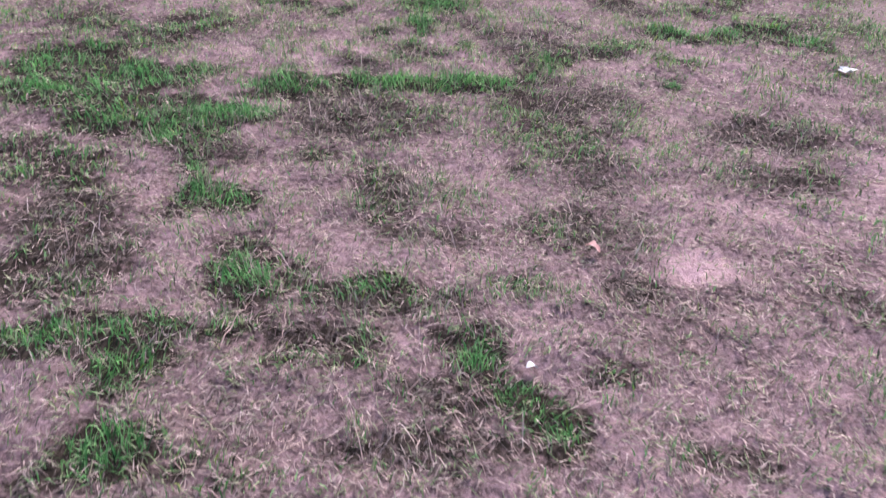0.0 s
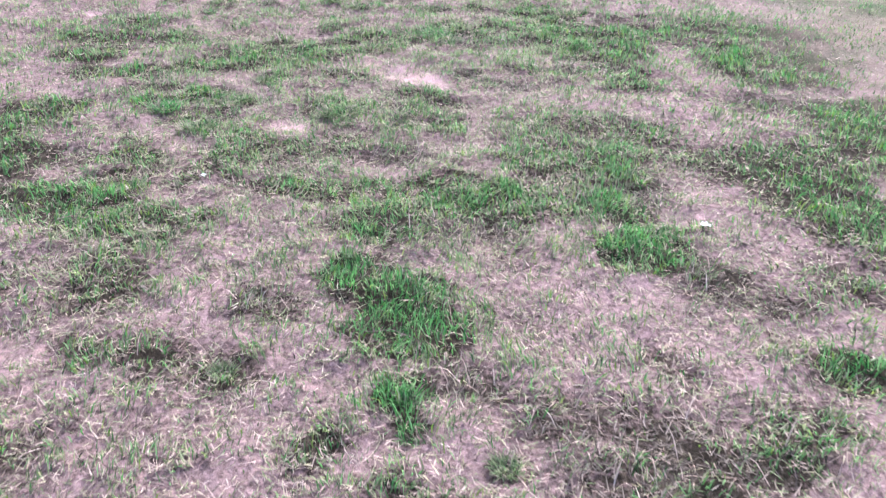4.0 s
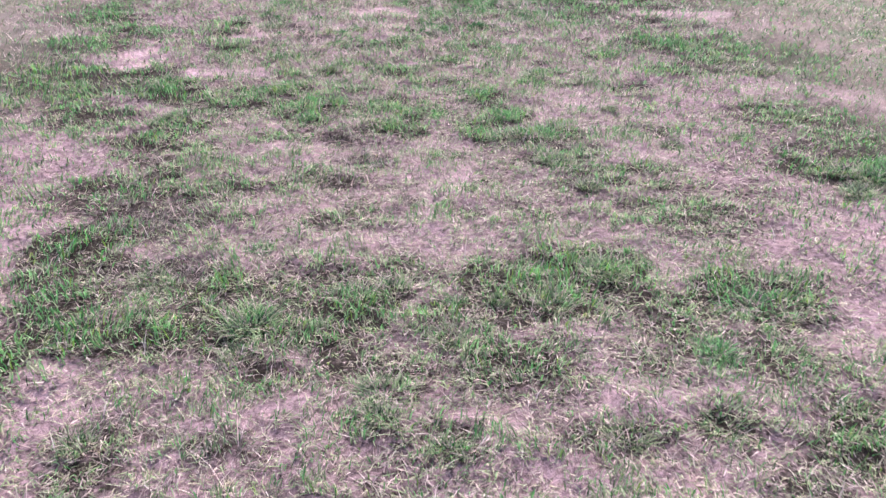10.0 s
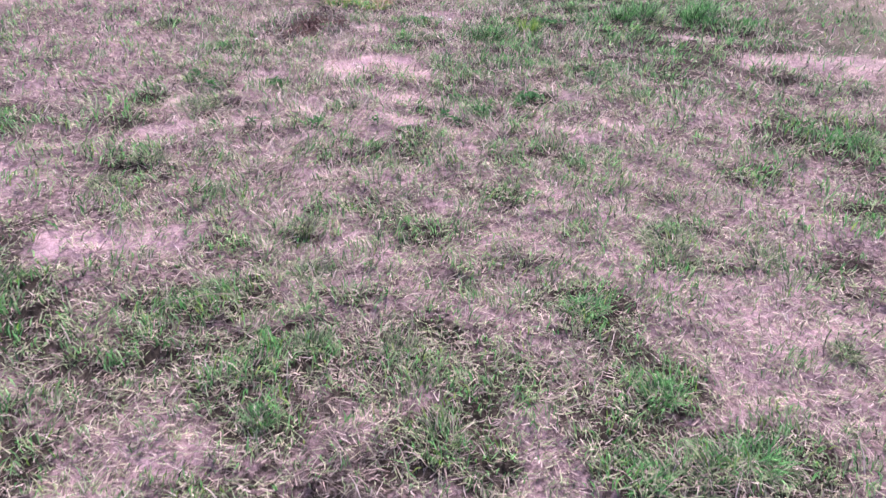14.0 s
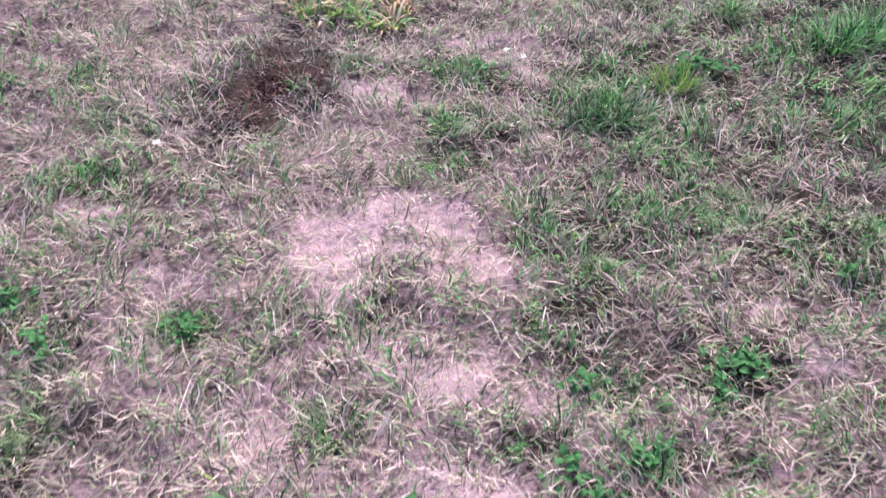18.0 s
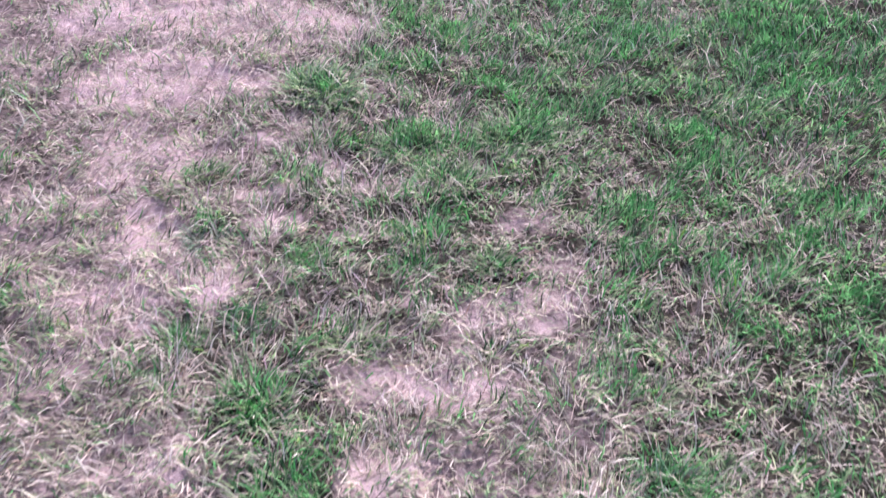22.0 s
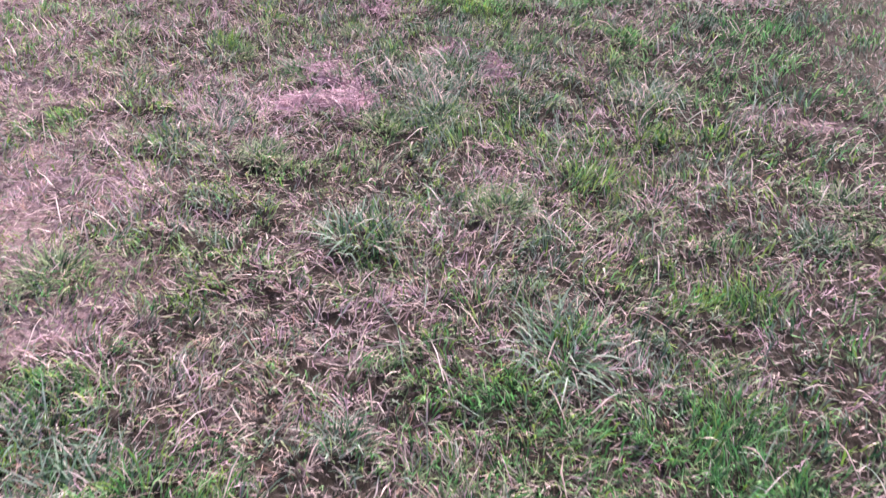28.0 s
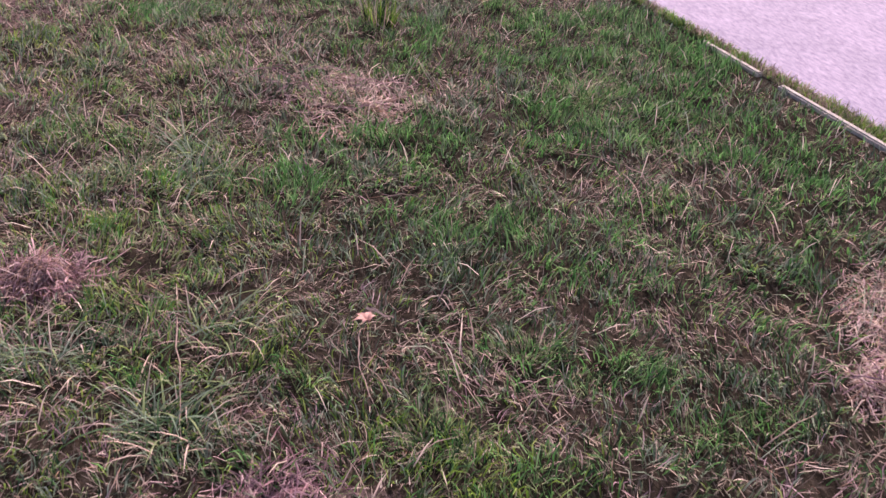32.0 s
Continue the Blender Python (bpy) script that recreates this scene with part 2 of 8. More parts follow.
def spread(kind, x, y, r, x2=None, y2=None, amount=1.0, soft=0.9):
    """A ragged patch of cover along a line from (x, y) to (x2, y2), r to each side."""
    x2, y2 = (x, y) if x2 is None else (x2, y2)
    pad = 2.2 * r + 0.25
    i0, i1 = int((min(x, x2) - pad - X0) / CELL), int((max(x, x2) + pad - X0) / CELL) + 2
    j0, j1 = int((min(y, y2) - pad - Y0) / CELL), int((max(y, y2) + pad - Y0) / CELL) + 2
    i0, j0 = max(i0, 0), max(j0, 0)
    if i1 <= i0 or j1 <= j0:
        return
    s = (slice(i0, i1), slice(j0, j1))
    px, py, dx, dy = WARP_X[s] - x, WARP_Y[s] - y, x2 - x, y2 - y
    along = np.clip((px * dx + py * dy) / max(dx * dx + dy * dy, 1e-6), 0, 1)
    d = np.hypot(px - along * dx, py - along * dy) / max(r, 0.02) + FRAY[s] * (1.1 if r > 0.06 else 0.7)
    w = np.clip((1.0 + soft / 2 - d) / soft, 0, 1) * amount
    COVER[kind][s] = np.maximum(COVER[kind][s], w)


def lush(x, y, r, x2=None, y2=None):
    spread("lush", x, y, r * 1.15, x2, y2, 1.0, 0.8 if y < 5.8 or y > 15.5 else 1.5)


def sparse(x, y, r, x2=None, y2=None):
    spread("sparse", x, y, r * 1.1, x2, y2, 1.0, 1.2)


def bare(x, y, r, x2=None, y2=None):
    spread("bare", x, y, r * 0.95, x2, y2, 0.8 if y < 12.8 else 0.86, 1.7)


def worn(x, y, r, x2=None, y2=None):
    spread("bare", x, y, r * 1.1, x2, y2, (0.45 if y < 12.8 else 0.58) if y < 16.3 else 0.64 - 0.24 * float(np.clip(2 * greening(x, y), 0, 1)), 1.5)


# dark brown thatch; thin strokes paint the shade at the tufts' feet
def dark(x, y, r, x2=None, y2=None):
    spread("dark", x, y, r * (1.1 if r > 0.1 else 0.85), x2, y2, 1.0, 1.0)


def straw(x, y, r, x2=None, y2=None):
    spread("straw", x, y, r, x2, y2, 0.5, 1.6)


TUFTS = []


def tuft(x, y, r):
    TUFTS.append((x, y, r))


# cover of the lawn
# y 1 to 3 m
dark(-1.19, 2.40, 0.10, -0.98, 2.39)
dark(-1.30, 2.58, 0.10, -1.15, 2.65)
dark(-1.02, 2.29, 0.05, -0.95, 2.32)
dark(-0.22, 1.59, 0.07, -0.05, 1.61)
dark(-0.05, 1.79, 0.09, 0.08, 1.77)
dark(0.07, 2.04, 0.08, 0.15, 2.05)
dark(1.19, 2.30, 0.10, 1.25, 2.26)
dark(-0.12, 1.62, 0.08, 0.13, 1.61)
dark(0.54, 2.31, 0.09, 0.63, 2.35)
dark(-0.41, 2.02, 0.08, -0.27, 2.02)
dark(-0.90, 1.45, 0.04, -0.85, 1.45)
lush(-1.10, 1.93, 0.07, -1.00, 1.95)
lush(-0.94, 1.96, 0.06, -0.82, 1.95)
lush(-0.80, 1.77, 0.04, -0.74, 1.79)
lush(-0.81, 1.84, 0.05, -0.73, 1.87)
lush(-0.78, 1.54, 0.06, -0.70, 1.53)
lush(-0.34, 2.24, 0.04, -0.24, 2.24)
lush(-0.57, 2.29, 0.09, -0.57, 2.30)
lush(0.11, 1.93, 0.05, 0.12, 1.93)
lush(0.21, 1.80, 0.06, 0.30, 1.73)
sparse(-0.64, 2.47, 0.07, -0.63, 2.47)
sparse(-0.51, 2.34, 0.06, -0.45, 2.32)
sparse(-0.19, 2.23, 0.07, -0.06, 2.22)
sparse(-0.23, 1.92, 0.04, -0.19, 1.92)
sparse(0.26, 1.62, 0.05, 0.28, 1.63)
sparse(0.75, 1.63, 0.05, 0.76, 1.63)
sparse(0.20, 2.29, 0.06, 0.24, 2.28)
sparse(-1.24, 2.26, 0.10, -1.15, 2.25)
sparse(-1.55, 3.02, 0.14, -1.32, 2.95)
sparse(0.47, 1.91, 0.05, 0.48, 1.91)
sparse(0.60, 1.65, 0.04, 0.66, 1.65)
sparse(-0.55, 1.48, 0.04, -0.45, 1.48)
sparse(-0.41, 1.89, 0.04, -0.39, 1.90)
worn(-1.03, 1.73, 0.04, -0.93, 1.73)
worn(-0.98, 1.62, 0.04, -0.92, 1.66)
worn(0.77, 2.46, 0.09, 0.91, 2.43)
worn(0.27, 1.94, 0.05, 0.34, 1.96)
worn(-0.38, 1.53, 0.05, -0.31, 1.50)
worn(-0.12, 2.46, 0.05, 0.01, 2.48)
worn(-0.53, 1.50, 0.04, -0.48, 1.49)
# y 2 to 6 m
bare(0.78, 2.46, 0.16, 0.83, 2.45)
dark(-0.47, 3.50, 0.19, -0.31, 3.50)
dark(-1.22, 2.66, 0.12, -1.20, 2.66)
dark(-1.06, 2.42, 0.13, -1.03, 2.42)
dark(-1.00, 2.28, 0.05, -0.99, 2.28)
dark(0.55, 3.18, 0.12, 0.56, 3.02)
dark(0.53, 2.74, 0.12, 0.56, 2.60)
dark(0.39, 3.73, 0.16, 0.62, 3.78)
dark(-0.23, 2.91, 0.10, -0.19, 2.89)
dark(-0.35, 2.18, 0.06, 0.08, 2.19)
dark(-0.91, 3.17, 0.10, -0.76, 3.15)
dark(0.32, 4.42, 0.14, 0.38, 4.37)
dark(1.17, 3.53, 0.15, 1.41, 3.47)
dark(1.17, 3.09, 0.12, 1.36, 3.15)
dark(-0.44, 4.18, 0.10, -0.34, 4.07)
dark(-0.14, 2.59, 0.07, 0.05, 2.57)
dark(0.56, 2.34, 0.05, 0.57, 2.34)
lush(-1.78, 3.98, 0.16, -1.65, 3.98)
lush(-1.67, 3.70, 0.17, -1.58, 3.71)
lush(-1.43, 3.56, 0.08, -1.07, 3.57)
lush(-1.32, 3.40, 0.13, -0.99, 3.43)
lush(-1.05, 3.26, 0.08, -0.97, 3.23)
lush(-0.94, 3.52, 0.07, -0.76, 3.49)
lush(-1.37, 3.89, 0.13, -1.24, 3.84)
lush(-0.78, 3.79, 0.10, -0.56, 3.85)
lush(-0.50, 3.87, 0.09, -0.24, 3.89)
lush(-0.15, 3.88, 0.06, 0.22, 3.92)
lush(-0.93, 3.07, 0.04, -0.87, 2.95)
lush(-0.81, 2.80, 0.07, -0.72, 2.74)
lush(1.82, 4.76, 0.09, 1.85, 4.74)
lush(-0.97, 1.99, 0.06, -0.89, 2.00)
lush(-0.83, 2.00, 0.04, -0.71, 1.99)
lush(-0.23, 2.27, 0.04, -0.18, 2.28)
sparse(-1.43, 4.32, 0.14, -1.36, 4.32)
sparse(-1.39, 4.50, 0.19, -1.34, 4.57)
sparse(0.27, 3.97, 0.06, 0.38, 4.08)
sparse(0.42, 4.18, 0.05, 0.53, 4.31)
sparse(1.83, 5.10, 0.12, 2.13, 4.96)
sparse(2.08, 5.84, 0.15, 2.22, 5.68)
sparse(-1.08, 2.17, 0.07, -1.01, 2.17)
sparse(-0.55, 2.08, 0.07, -0.54, 2.08)
sparse(-0.60, 2.00, 0.02, -0.55, 1.99)
sparse(-0.65, 2.46, 0.05, -0.64, 2.45)
sparse(-0.43, 2.33, 0.06, -0.42, 2.33)
sparse(-0.10, 2.25, 0.04, -0.01, 2.24)
sparse(-0.17, 2.73, 0.08, -0.17, 2.72)
sparse(0.07, 2.02, 0.06, 0.12, 2.02)
sparse(-0.23, 2.00, 0.05, -0.18, 1.99)
sparse(0.44, 3.47, 0.19, 0.45, 3.44)
sparse(0.38, 2.70, 0.09, 0.37, 2.65)
sparse(0.27, 3.15, 0.06, 0.28, 3.15)
sparse(-0.30, 3.06, 0.07, -0.22, 3.02)
sparse(1.00, 4.05, 0.06, 1.01, 4.04)
sparse(-1.45, 3.08, 0.06, -1.38, 3.06)
sparse(-1.35, 2.84, 0.07, -1.30, 2.84)
sparse(-0.91, 2.69, 0.05, -0.88, 2.68)
sparse(-0.51, 3.15, 0.06, -0.48, 3.15)
sparse(-0.67, 2.33, 0.03, -0.65, 2.34)
sparse(-1.91, 5.47, 0.22, -1.85, 5.44)
sparse(-1.76, 4.58, 0.16, -1.74, 4.57)
sparse(-1.11, 3.98, 0.09, -1.10, 3.98)
sparse(-0.20, 4.35, 0.10, -0.16, 4.32)
worn(-1.57, 4.70, 0.15, -1.50, 4.75)
worn(-1.23, 4.16, 0.08, -1.18, 4.16)
worn(-0.62, 4.45, 0.07, -0.59, 4.50)
worn(-1.00, 3.76, 0.08, -0.92, 3.78)
worn(-0.78, 3.59, 0.09, -0.72, 3.60)
worn(-1.19, 3.72, 0.05, -1.16, 3.72)
worn(-0.74, 4.17, 0.06, -0.68, 4.15)
worn(-0.08, 4.05, 0.06, 0.19, 4.14)
worn(1.20, 4.00, 0.09, 1.74, 3.91)
worn(0.90, 3.83, 0.09, 0.93, 3.81)
worn(-1.06, 3.08, 0.10, -1.05, 3.08)
worn(-0.61, 2.93, 0.09, -0.59, 2.93)
worn(0.09, 3.18, 0.12, 0.10, 3.15)
worn(0.14, 2.67, 0.09, 0.16, 2.67)
worn(1.04, 2.79, 0.12, 1.05, 2.78)
worn(0.83, 2.53, 0.10, 0.81, 2.43)
worn(1.03, 2.47, 0.08, 1.05, 2.46)
worn(-0.53, 2.32, 0.05, -0.52, 2.32)
worn(-0.74, 2.07, 0.03, -0.71, 2.07)
worn(0.35, 2.41, 0.05, 0.38, 2.40)
worn(0.00, 2.45, 0.04, 0.05, 2.42)
worn(1.55, 3.76, 0.09, 1.68, 3.72)
worn(0.31, 2.06, 0.04, 0.41, 2.02)
worn(-1.15, 2.90, 0.07, -0.99, 2.86)
worn(0.58, 3.60, 0.10, 0.59, 3.61)
# y 4 to 8 m
dark(0.84, 6.03, 0.11, 0.90, 6.09)
dark(-0.57, 5.29, 0.10, -0.47, 5.25)
dark(0.02, 4.85, 0.10, 0.06, 4.79)
dark(0.27, 4.67, 0.11, 0.50, 4.52)
dark(0.27, 4.47, 0.06, 0.30, 4.30)
dark(0.92, 5.35, 0.11, 0.92, 5.32)
dark(1.02, 5.19, 0.08, 1.17, 5.14)
dark(0.52, 4.43, 0.08, 0.70, 4.44)
dark(-0.41, 4.12, 0.07, -0.37, 4.06)
dark(-0.75, 4.25, 0.04, -0.72, 4.23)
dark(0.37, 3.91, 0.07, 0.39, 3.89)
dark(1.76, 7.01, 0.12, 2.03, 7.00)
dark(-0.12, 6.42, 0.08, -0.00, 6.42)
dark(-0.00, 5.71, 0.09, 0.30, 5.74)
dark(2.37, 7.85, 0.15, 2.60, 7.73)
lush(-0.25, 5.42, 0.10, -0.12, 5.34)
lush(-0.15, 5.13, 0.11, -0.10, 5.08)
lush(-0.19, 4.80, 0.05, -0.13, 4.79)
lush(-0.14, 4.66, 0.04, -0.14, 4.65)
lush(0.07, 6.00, 0.13, 0.30, 5.98)
lush(-0.15, 5.79, 0.13, -0.14, 5.79)
lush(-1.37, 6.13, 0.15, -1.33, 6.12)
lush(-1.18, 5.99, 0.12, -1.14, 5.97)
lush(-1.79, 6.47, 0.10, -1.56, 6.46)
lush(-1.67, 7.03, 0.12, -1.63, 7.10)
lush(0.64, 6.27, 0.15, 0.77, 6.26)
lush(0.62, 5.92, 0.11, 0.72, 5.90)
lush(0.73, 5.53, 0.12, 0.74, 5.52)
lush(1.10, 4.77, 0.08, 1.19, 4.74)
lush(1.40, 4.79, 0.09, 1.43, 4.79)
lush(1.57, 4.89, 0.10, 1.63, 4.90)
lush(2.04, 7.63, 0.21, 2.10, 7.57)
lush(2.23, 6.69, 0.21, 2.24, 6.67)
lush(1.62, 5.94, 0.16, 1.64, 5.75)
lush(0.47, 4.27, 0.05, 0.51, 4.29)
lush(0.36, 4.02, 0.03, 0.36, 4.02)
sparse(-0.08, 6.08, 0.09, -0.03, 6.07)
sparse(-1.79, 6.76, 0.11, -1.75, 6.71)
sparse(0.88, 6.42, 0.10, 1.36, 6.32)
sparse(0.82, 5.71, 0.09, 0.82, 5.70)
sparse(0.81, 4.55, 0.09, 0.89, 4.56)
sparse(2.29, 6.52, 0.18, 2.47, 6.45)
sparse(1.59, 5.36, 0.09, 1.60, 5.36)
sparse(1.42, 6.27, 0.18, 1.91, 6.28)
sparse(1.94, 8.33, 0.26, 2.38, 8.26)
sparse(1.36, 5.29, 0.11, 1.36, 5.27)
sparse(-0.72, 6.50, 0.17, -0.40, 6.52)
sparse(-0.48, 6.13, 0.11, -0.31, 6.09)
sparse(-0.87, 6.30, 0.12, -0.75, 6.26)
sparse(-0.89, 5.91, 0.10, -0.86, 5.89)
sparse(-1.03, 5.40, 0.10, -1.00, 5.41)
sparse(-1.45, 5.44, 0.11, -1.44, 5.43)
sparse(-0.97, 5.76, 0.09, -0.91, 5.76)
sparse(-1.11, 5.57, 0.08, -1.02, 5.50)
sparse(0.67, 6.68, 0.19, 0.70, 6.62)
sparse(0.95, 6.61, 0.19, 1.01, 6.57)
sparse(-0.85, 5.04, 0.09, -0.84, 5.03)
sparse(-0.63, 4.95, 0.08, -0.62, 4.95)
sparse(-1.06, 5.09, 0.07, -1.01, 5.07)
sparse(0.76, 4.44, 0.08, 0.77, 4.45)
sparse(0.07, 4.49, 0.05, 0.07, 4.49)
sparse(-0.39, 4.58, 0.06, -0.36, 4.61)
sparse(0.60, 4.89, 0.06, 0.62, 4.87)
sparse(-0.20, 4.27, 0.05, -0.17, 4.26)
sparse(1.06, 4.35, 0.07, 1.11, 4.34)
sparse(0.98, 4.02, 0.03, 1.01, 4.02)
worn(-0.54, 6.74, 0.09, -0.44, 6.67)
worn(-0.95, 6.71, 0.09, -0.88, 6.65)
worn(1.34, 6.69, 0.12, 1.44, 6.55)
worn(2.69, 7.76, 0.21, 3.01, 7.53)
worn(1.05, 6.05, 0.09, 1.24, 6.04)
worn(-1.44, 6.36, 0.08, -1.40, 6.34)
worn(-0.81, 6.12, 0.07, -0.77, 6.07)
worn(-0.80, 5.24, 0.09, -0.70, 5.15)
worn(-1.68, 6.06, 0.07, -1.60, 6.05)
worn(-1.40, 5.17, 0.06, -1.34, 5.17)
worn(-1.00, 4.97, 0.06, -0.93, 4.95)
worn(-0.96, 4.75, 0.06, -0.87, 4.77)
worn(-1.23, 4.69, 0.05, -1.22, 4.68)
worn(-0.11, 4.47, 0.09, -0.06, 4.45)
worn(-0.22, 4.55, 0.07, -0.14, 4.54)
worn(1.92, 5.94, 0.16, 2.15, 5.98)
worn(0.71, 4.92, 0.11, 0.74, 4.82)
worn(1.05, 4.54, 0.09, 1.16, 4.46)
worn(0.72, 4.21, 0.07, 0.87, 4.21)
worn(0.22, 5.34, 0.10, 0.44, 5.29)
worn(1.72, 5.36, 0.09, 1.88, 5.35)
worn(-0.59, 4.60, 0.07, -0.58, 4.59)
worn(0.92, 3.86, 0.09, 0.93, 3.85)
worn(-0.93, 4.20, 0.04, -0.89, 4.17)
worn(1.38, 4.91, 0.07, 1.38, 4.91)
# y 6 to 10 m
bare(0.02, 7.61, 0.11, 0.20, 7.42)
bare(-1.85, 8.97, 0.07, -1.78, 8.94)
bare(-0.53, 6.83, 0.07, -0.46, 6.77)
dark(-0.30, 6.94, 0.03, -0.25, 6.95)
dark(-0.20, 7.98, 0.05, -0.04, 8.01)
dark(0.22, 8.25, 0.04, 0.46, 8.28)
dark(-1.17, 7.10, 0.03, -1.03, 7.11)
dark(-0.98, 7.09, 0.06, -0.80, 7.09)
dark(-1.02, 6.87, 0.02, -0.81, 6.88)
dark(-0.24, 7.57, 0.10, -0.15, 7.51)
dark(0.40, 7.51, 0.10, 0.52, 7.41)
dark(0.57, 7.36, 0.10, 0.62, 7.32)
dark(0.40, 8.17, 0.10, 0.53, 8.12)
dark(1.42, 8.66, 0.07, 1.74, 8.74)
dark(-0.07, 6.91, 0.07, 0.00, 6.91)
dark(-0.05, 6.83, 0.04, 0.01, 6.81)
dark(0.99, 6.81, 0.09, 1.05, 6.71)
dark(-1.30, 7.39, 0.09, -1.12, 7.42)
dark(-1.45, 8.58, 0.09, -1.37, 8.58)
dark(0.87, 6.24, 0.08, 0.90, 6.13)
dark(0.03, 6.44, 0.05, 0.07, 6.42)
dark(0.66, 7.63, 0.08, 1.01, 7.54)
dark(2.55, 9.47, 0.10, 2.72, 9.48)
lush(-1.52, 7.70, 0.08, -1.24, 7.70)
lush(-1.05, 7.75, 0.08, -0.70, 7.80)
lush(-0.59, 7.99, 0.15, -0.45, 8.00)
lush(-0.14, 8.18, 0.12, 0.01, 8.20)
lush(0.25, 8.36, 0.11, 0.49, 8.42)
lush(-2.10, 9.72, 0.12, -1.96, 9.69)
lush(1.17, 8.36, 0.14, 1.48, 8.31)
lush(1.08, 8.09, 0.15, 1.28, 7.90)
lush(2.35, 9.99, 0.22, 2.63, 9.91)
lush(-1.66, 8.00, 0.09, -1.58, 8.00)
lush(-1.16, 7.19, 0.06, -1.05, 7.19)
lush(-0.94, 7.28, 0.07, -0.86, 7.28)
lush(-1.16, 6.48, 0.06, -1.09, 6.47)
lush(-1.18, 6.05, 0.07, -1.15, 6.04)
lush(-0.53, 6.20, 0.04, -0.47, 6.17)
lush(-0.19, 6.14, 0.03, -0.12, 6.14)
lush(-0.05, 6.12, 0.04, -0.02, 6.12)
lush(0.07, 6.08, 0.05, 0.14, 6.05)
lush(0.25, 6.03, 0.06, 0.38, 6.00)
lush(0.21, 6.19, 0.04, 0.25, 6.17)
lush(0.70, 6.29, 0.08, 0.76, 6.29)
lush(0.67, 6.04, 0.06, 0.75, 6.02)
sparse(-0.84, 7.98, 0.09, -0.68, 8.00)
sparse(-2.33, 9.89, 0.18, -2.21, 9.90)
sparse(1.16, 7.61, 0.14, 1.21, 7.56)
sparse(1.21, 7.33, 0.10, 1.27, 7.32)
sparse(1.69, 8.37, 0.12, 2.02, 8.21)
sparse(1.94, 8.03, 0.15, 1.95, 8.02)
sparse(2.66, 10.35, 0.42, 3.10, 10.22)
sparse(-1.74, 8.32, 0.13, -1.50, 8.32)
sparse(-1.27, 8.32, 0.13, -1.17, 8.30)
sparse(-1.53, 8.73, 0.10, -1.38, 8.74)
sparse(-0.79, 7.19, 0.06, -0.72, 7.19)
sparse(-1.01, 6.93, 0.07, -0.83, 6.94)
sparse(-0.63, 7.54, 0.07, -0.60, 7.53)
sparse(-0.34, 7.06, 0.10, -0.25, 7.04)
sparse(-0.05, 7.05, 0.08, -0.01, 7.00)
sparse(0.02, 7.21, 0.10, 0.24, 7.14)
sparse(-1.23, 7.61, 0.08, -1.22, 7.61)
sparse(-0.28, 6.68, 0.06, -0.25, 6.67)
sparse(-0.43, 6.57, 0.06, -0.42, 6.57)
sparse(-0.04, 6.52, 0.05, -0.00, 6.52)
sparse(-1.32, 6.49, 0.05, -1.31, 6.49)
sparse(-1.17, 6.32, 0.03, -1.06, 6.31)
sparse(-0.87, 6.31, 0.03, -0.77, 6.31)
sparse(-0.41, 6.18, 0.04, -0.34, 6.17)
sparse(0.42, 6.40, 0.05, 0.42, 6.40)
sparse(0.79, 6.67, 0.12, 0.80, 6.66)
sparse(0.78, 6.43, 0.12, 0.83, 6.42)
sparse(0.74, 6.19, 0.06, 0.88, 6.16)
sparse(0.57, 6.27, 0.05, 0.58, 6.26)
sparse(0.58, 6.57, 0.06, 0.61, 6.58)
sparse(1.01, 6.42, 0.06, 1.05, 6.39)
sparse(0.13, 6.99, 0.07, 0.20, 6.92)
sparse(0.19, 6.79, 0.07, 0.21, 6.74)
sparse(-0.69, 6.70, 0.06, -0.55, 6.69)
sparse(-1.16, 6.65, 0.04, -1.10, 6.65)
sparse(-1.09, 6.26, 0.05, -1.07, 6.24)
sparse(-0.57, 6.08, 0.04, -0.53, 6.07)
sparse(-0.31, 6.07, 0.03, -0.26, 6.07)
sparse(1.10, 6.70, 0.04, 1.14, 6.68)
worn(-0.06, 7.83, 0.07, 0.00, 7.81)
worn(0.35, 7.20, 0.05, 0.37, 7.18)
worn(0.27, 7.28, 0.07, 0.38, 7.15)
worn(0.42, 7.42, 0.06, 0.52, 7.53)
worn(-2.02, 10.16, 0.16, -1.68, 10.08)
worn(-0.47, 8.47, 0.10, -0.42, 8.36)
worn(-0.83, 7.46, 0.06, -0.76, 7.49)
worn(-0.49, 7.31, 0.05, -0.39, 7.31)
worn(-0.43, 7.45, 0.06, -0.28, 7.49)
worn(-1.17, 6.87, 0.07, -0.95, 6.83)
worn(-1.07, 6.71, 0.07, -0.96, 6.62)
worn(-0.82, 6.20, 0.09, -0.73, 6.17)
worn(0.27, 6.46, 0.07, 0.32, 6.46)
worn(2.33, 9.10, 0.22, 2.45, 8.98)
worn(1.16, 6.98, 0.04, 1.23, 6.94)
worn(1.20, 6.79, 0.06, 1.25, 6.75)
worn(0.00, 6.75, 0.03, 0.03, 6.74)
worn(0.49, 6.19, 0.05, 0.51, 6.17)
worn(-1.56, 7.29, 0.05, -1.49, 7.30)
worn(-1.51, 7.86, 0.05, -1.48, 7.88)
worn(-0.23, 6.77, 0.05, -0.20, 6.75)
worn(-1.39, 6.74, 0.06, -1.30, 6.72)
worn(0.56, 6.96, 0.04, 0.62, 6.93)
worn(-0.00, 6.09, 0.04, -0.00, 6.06)
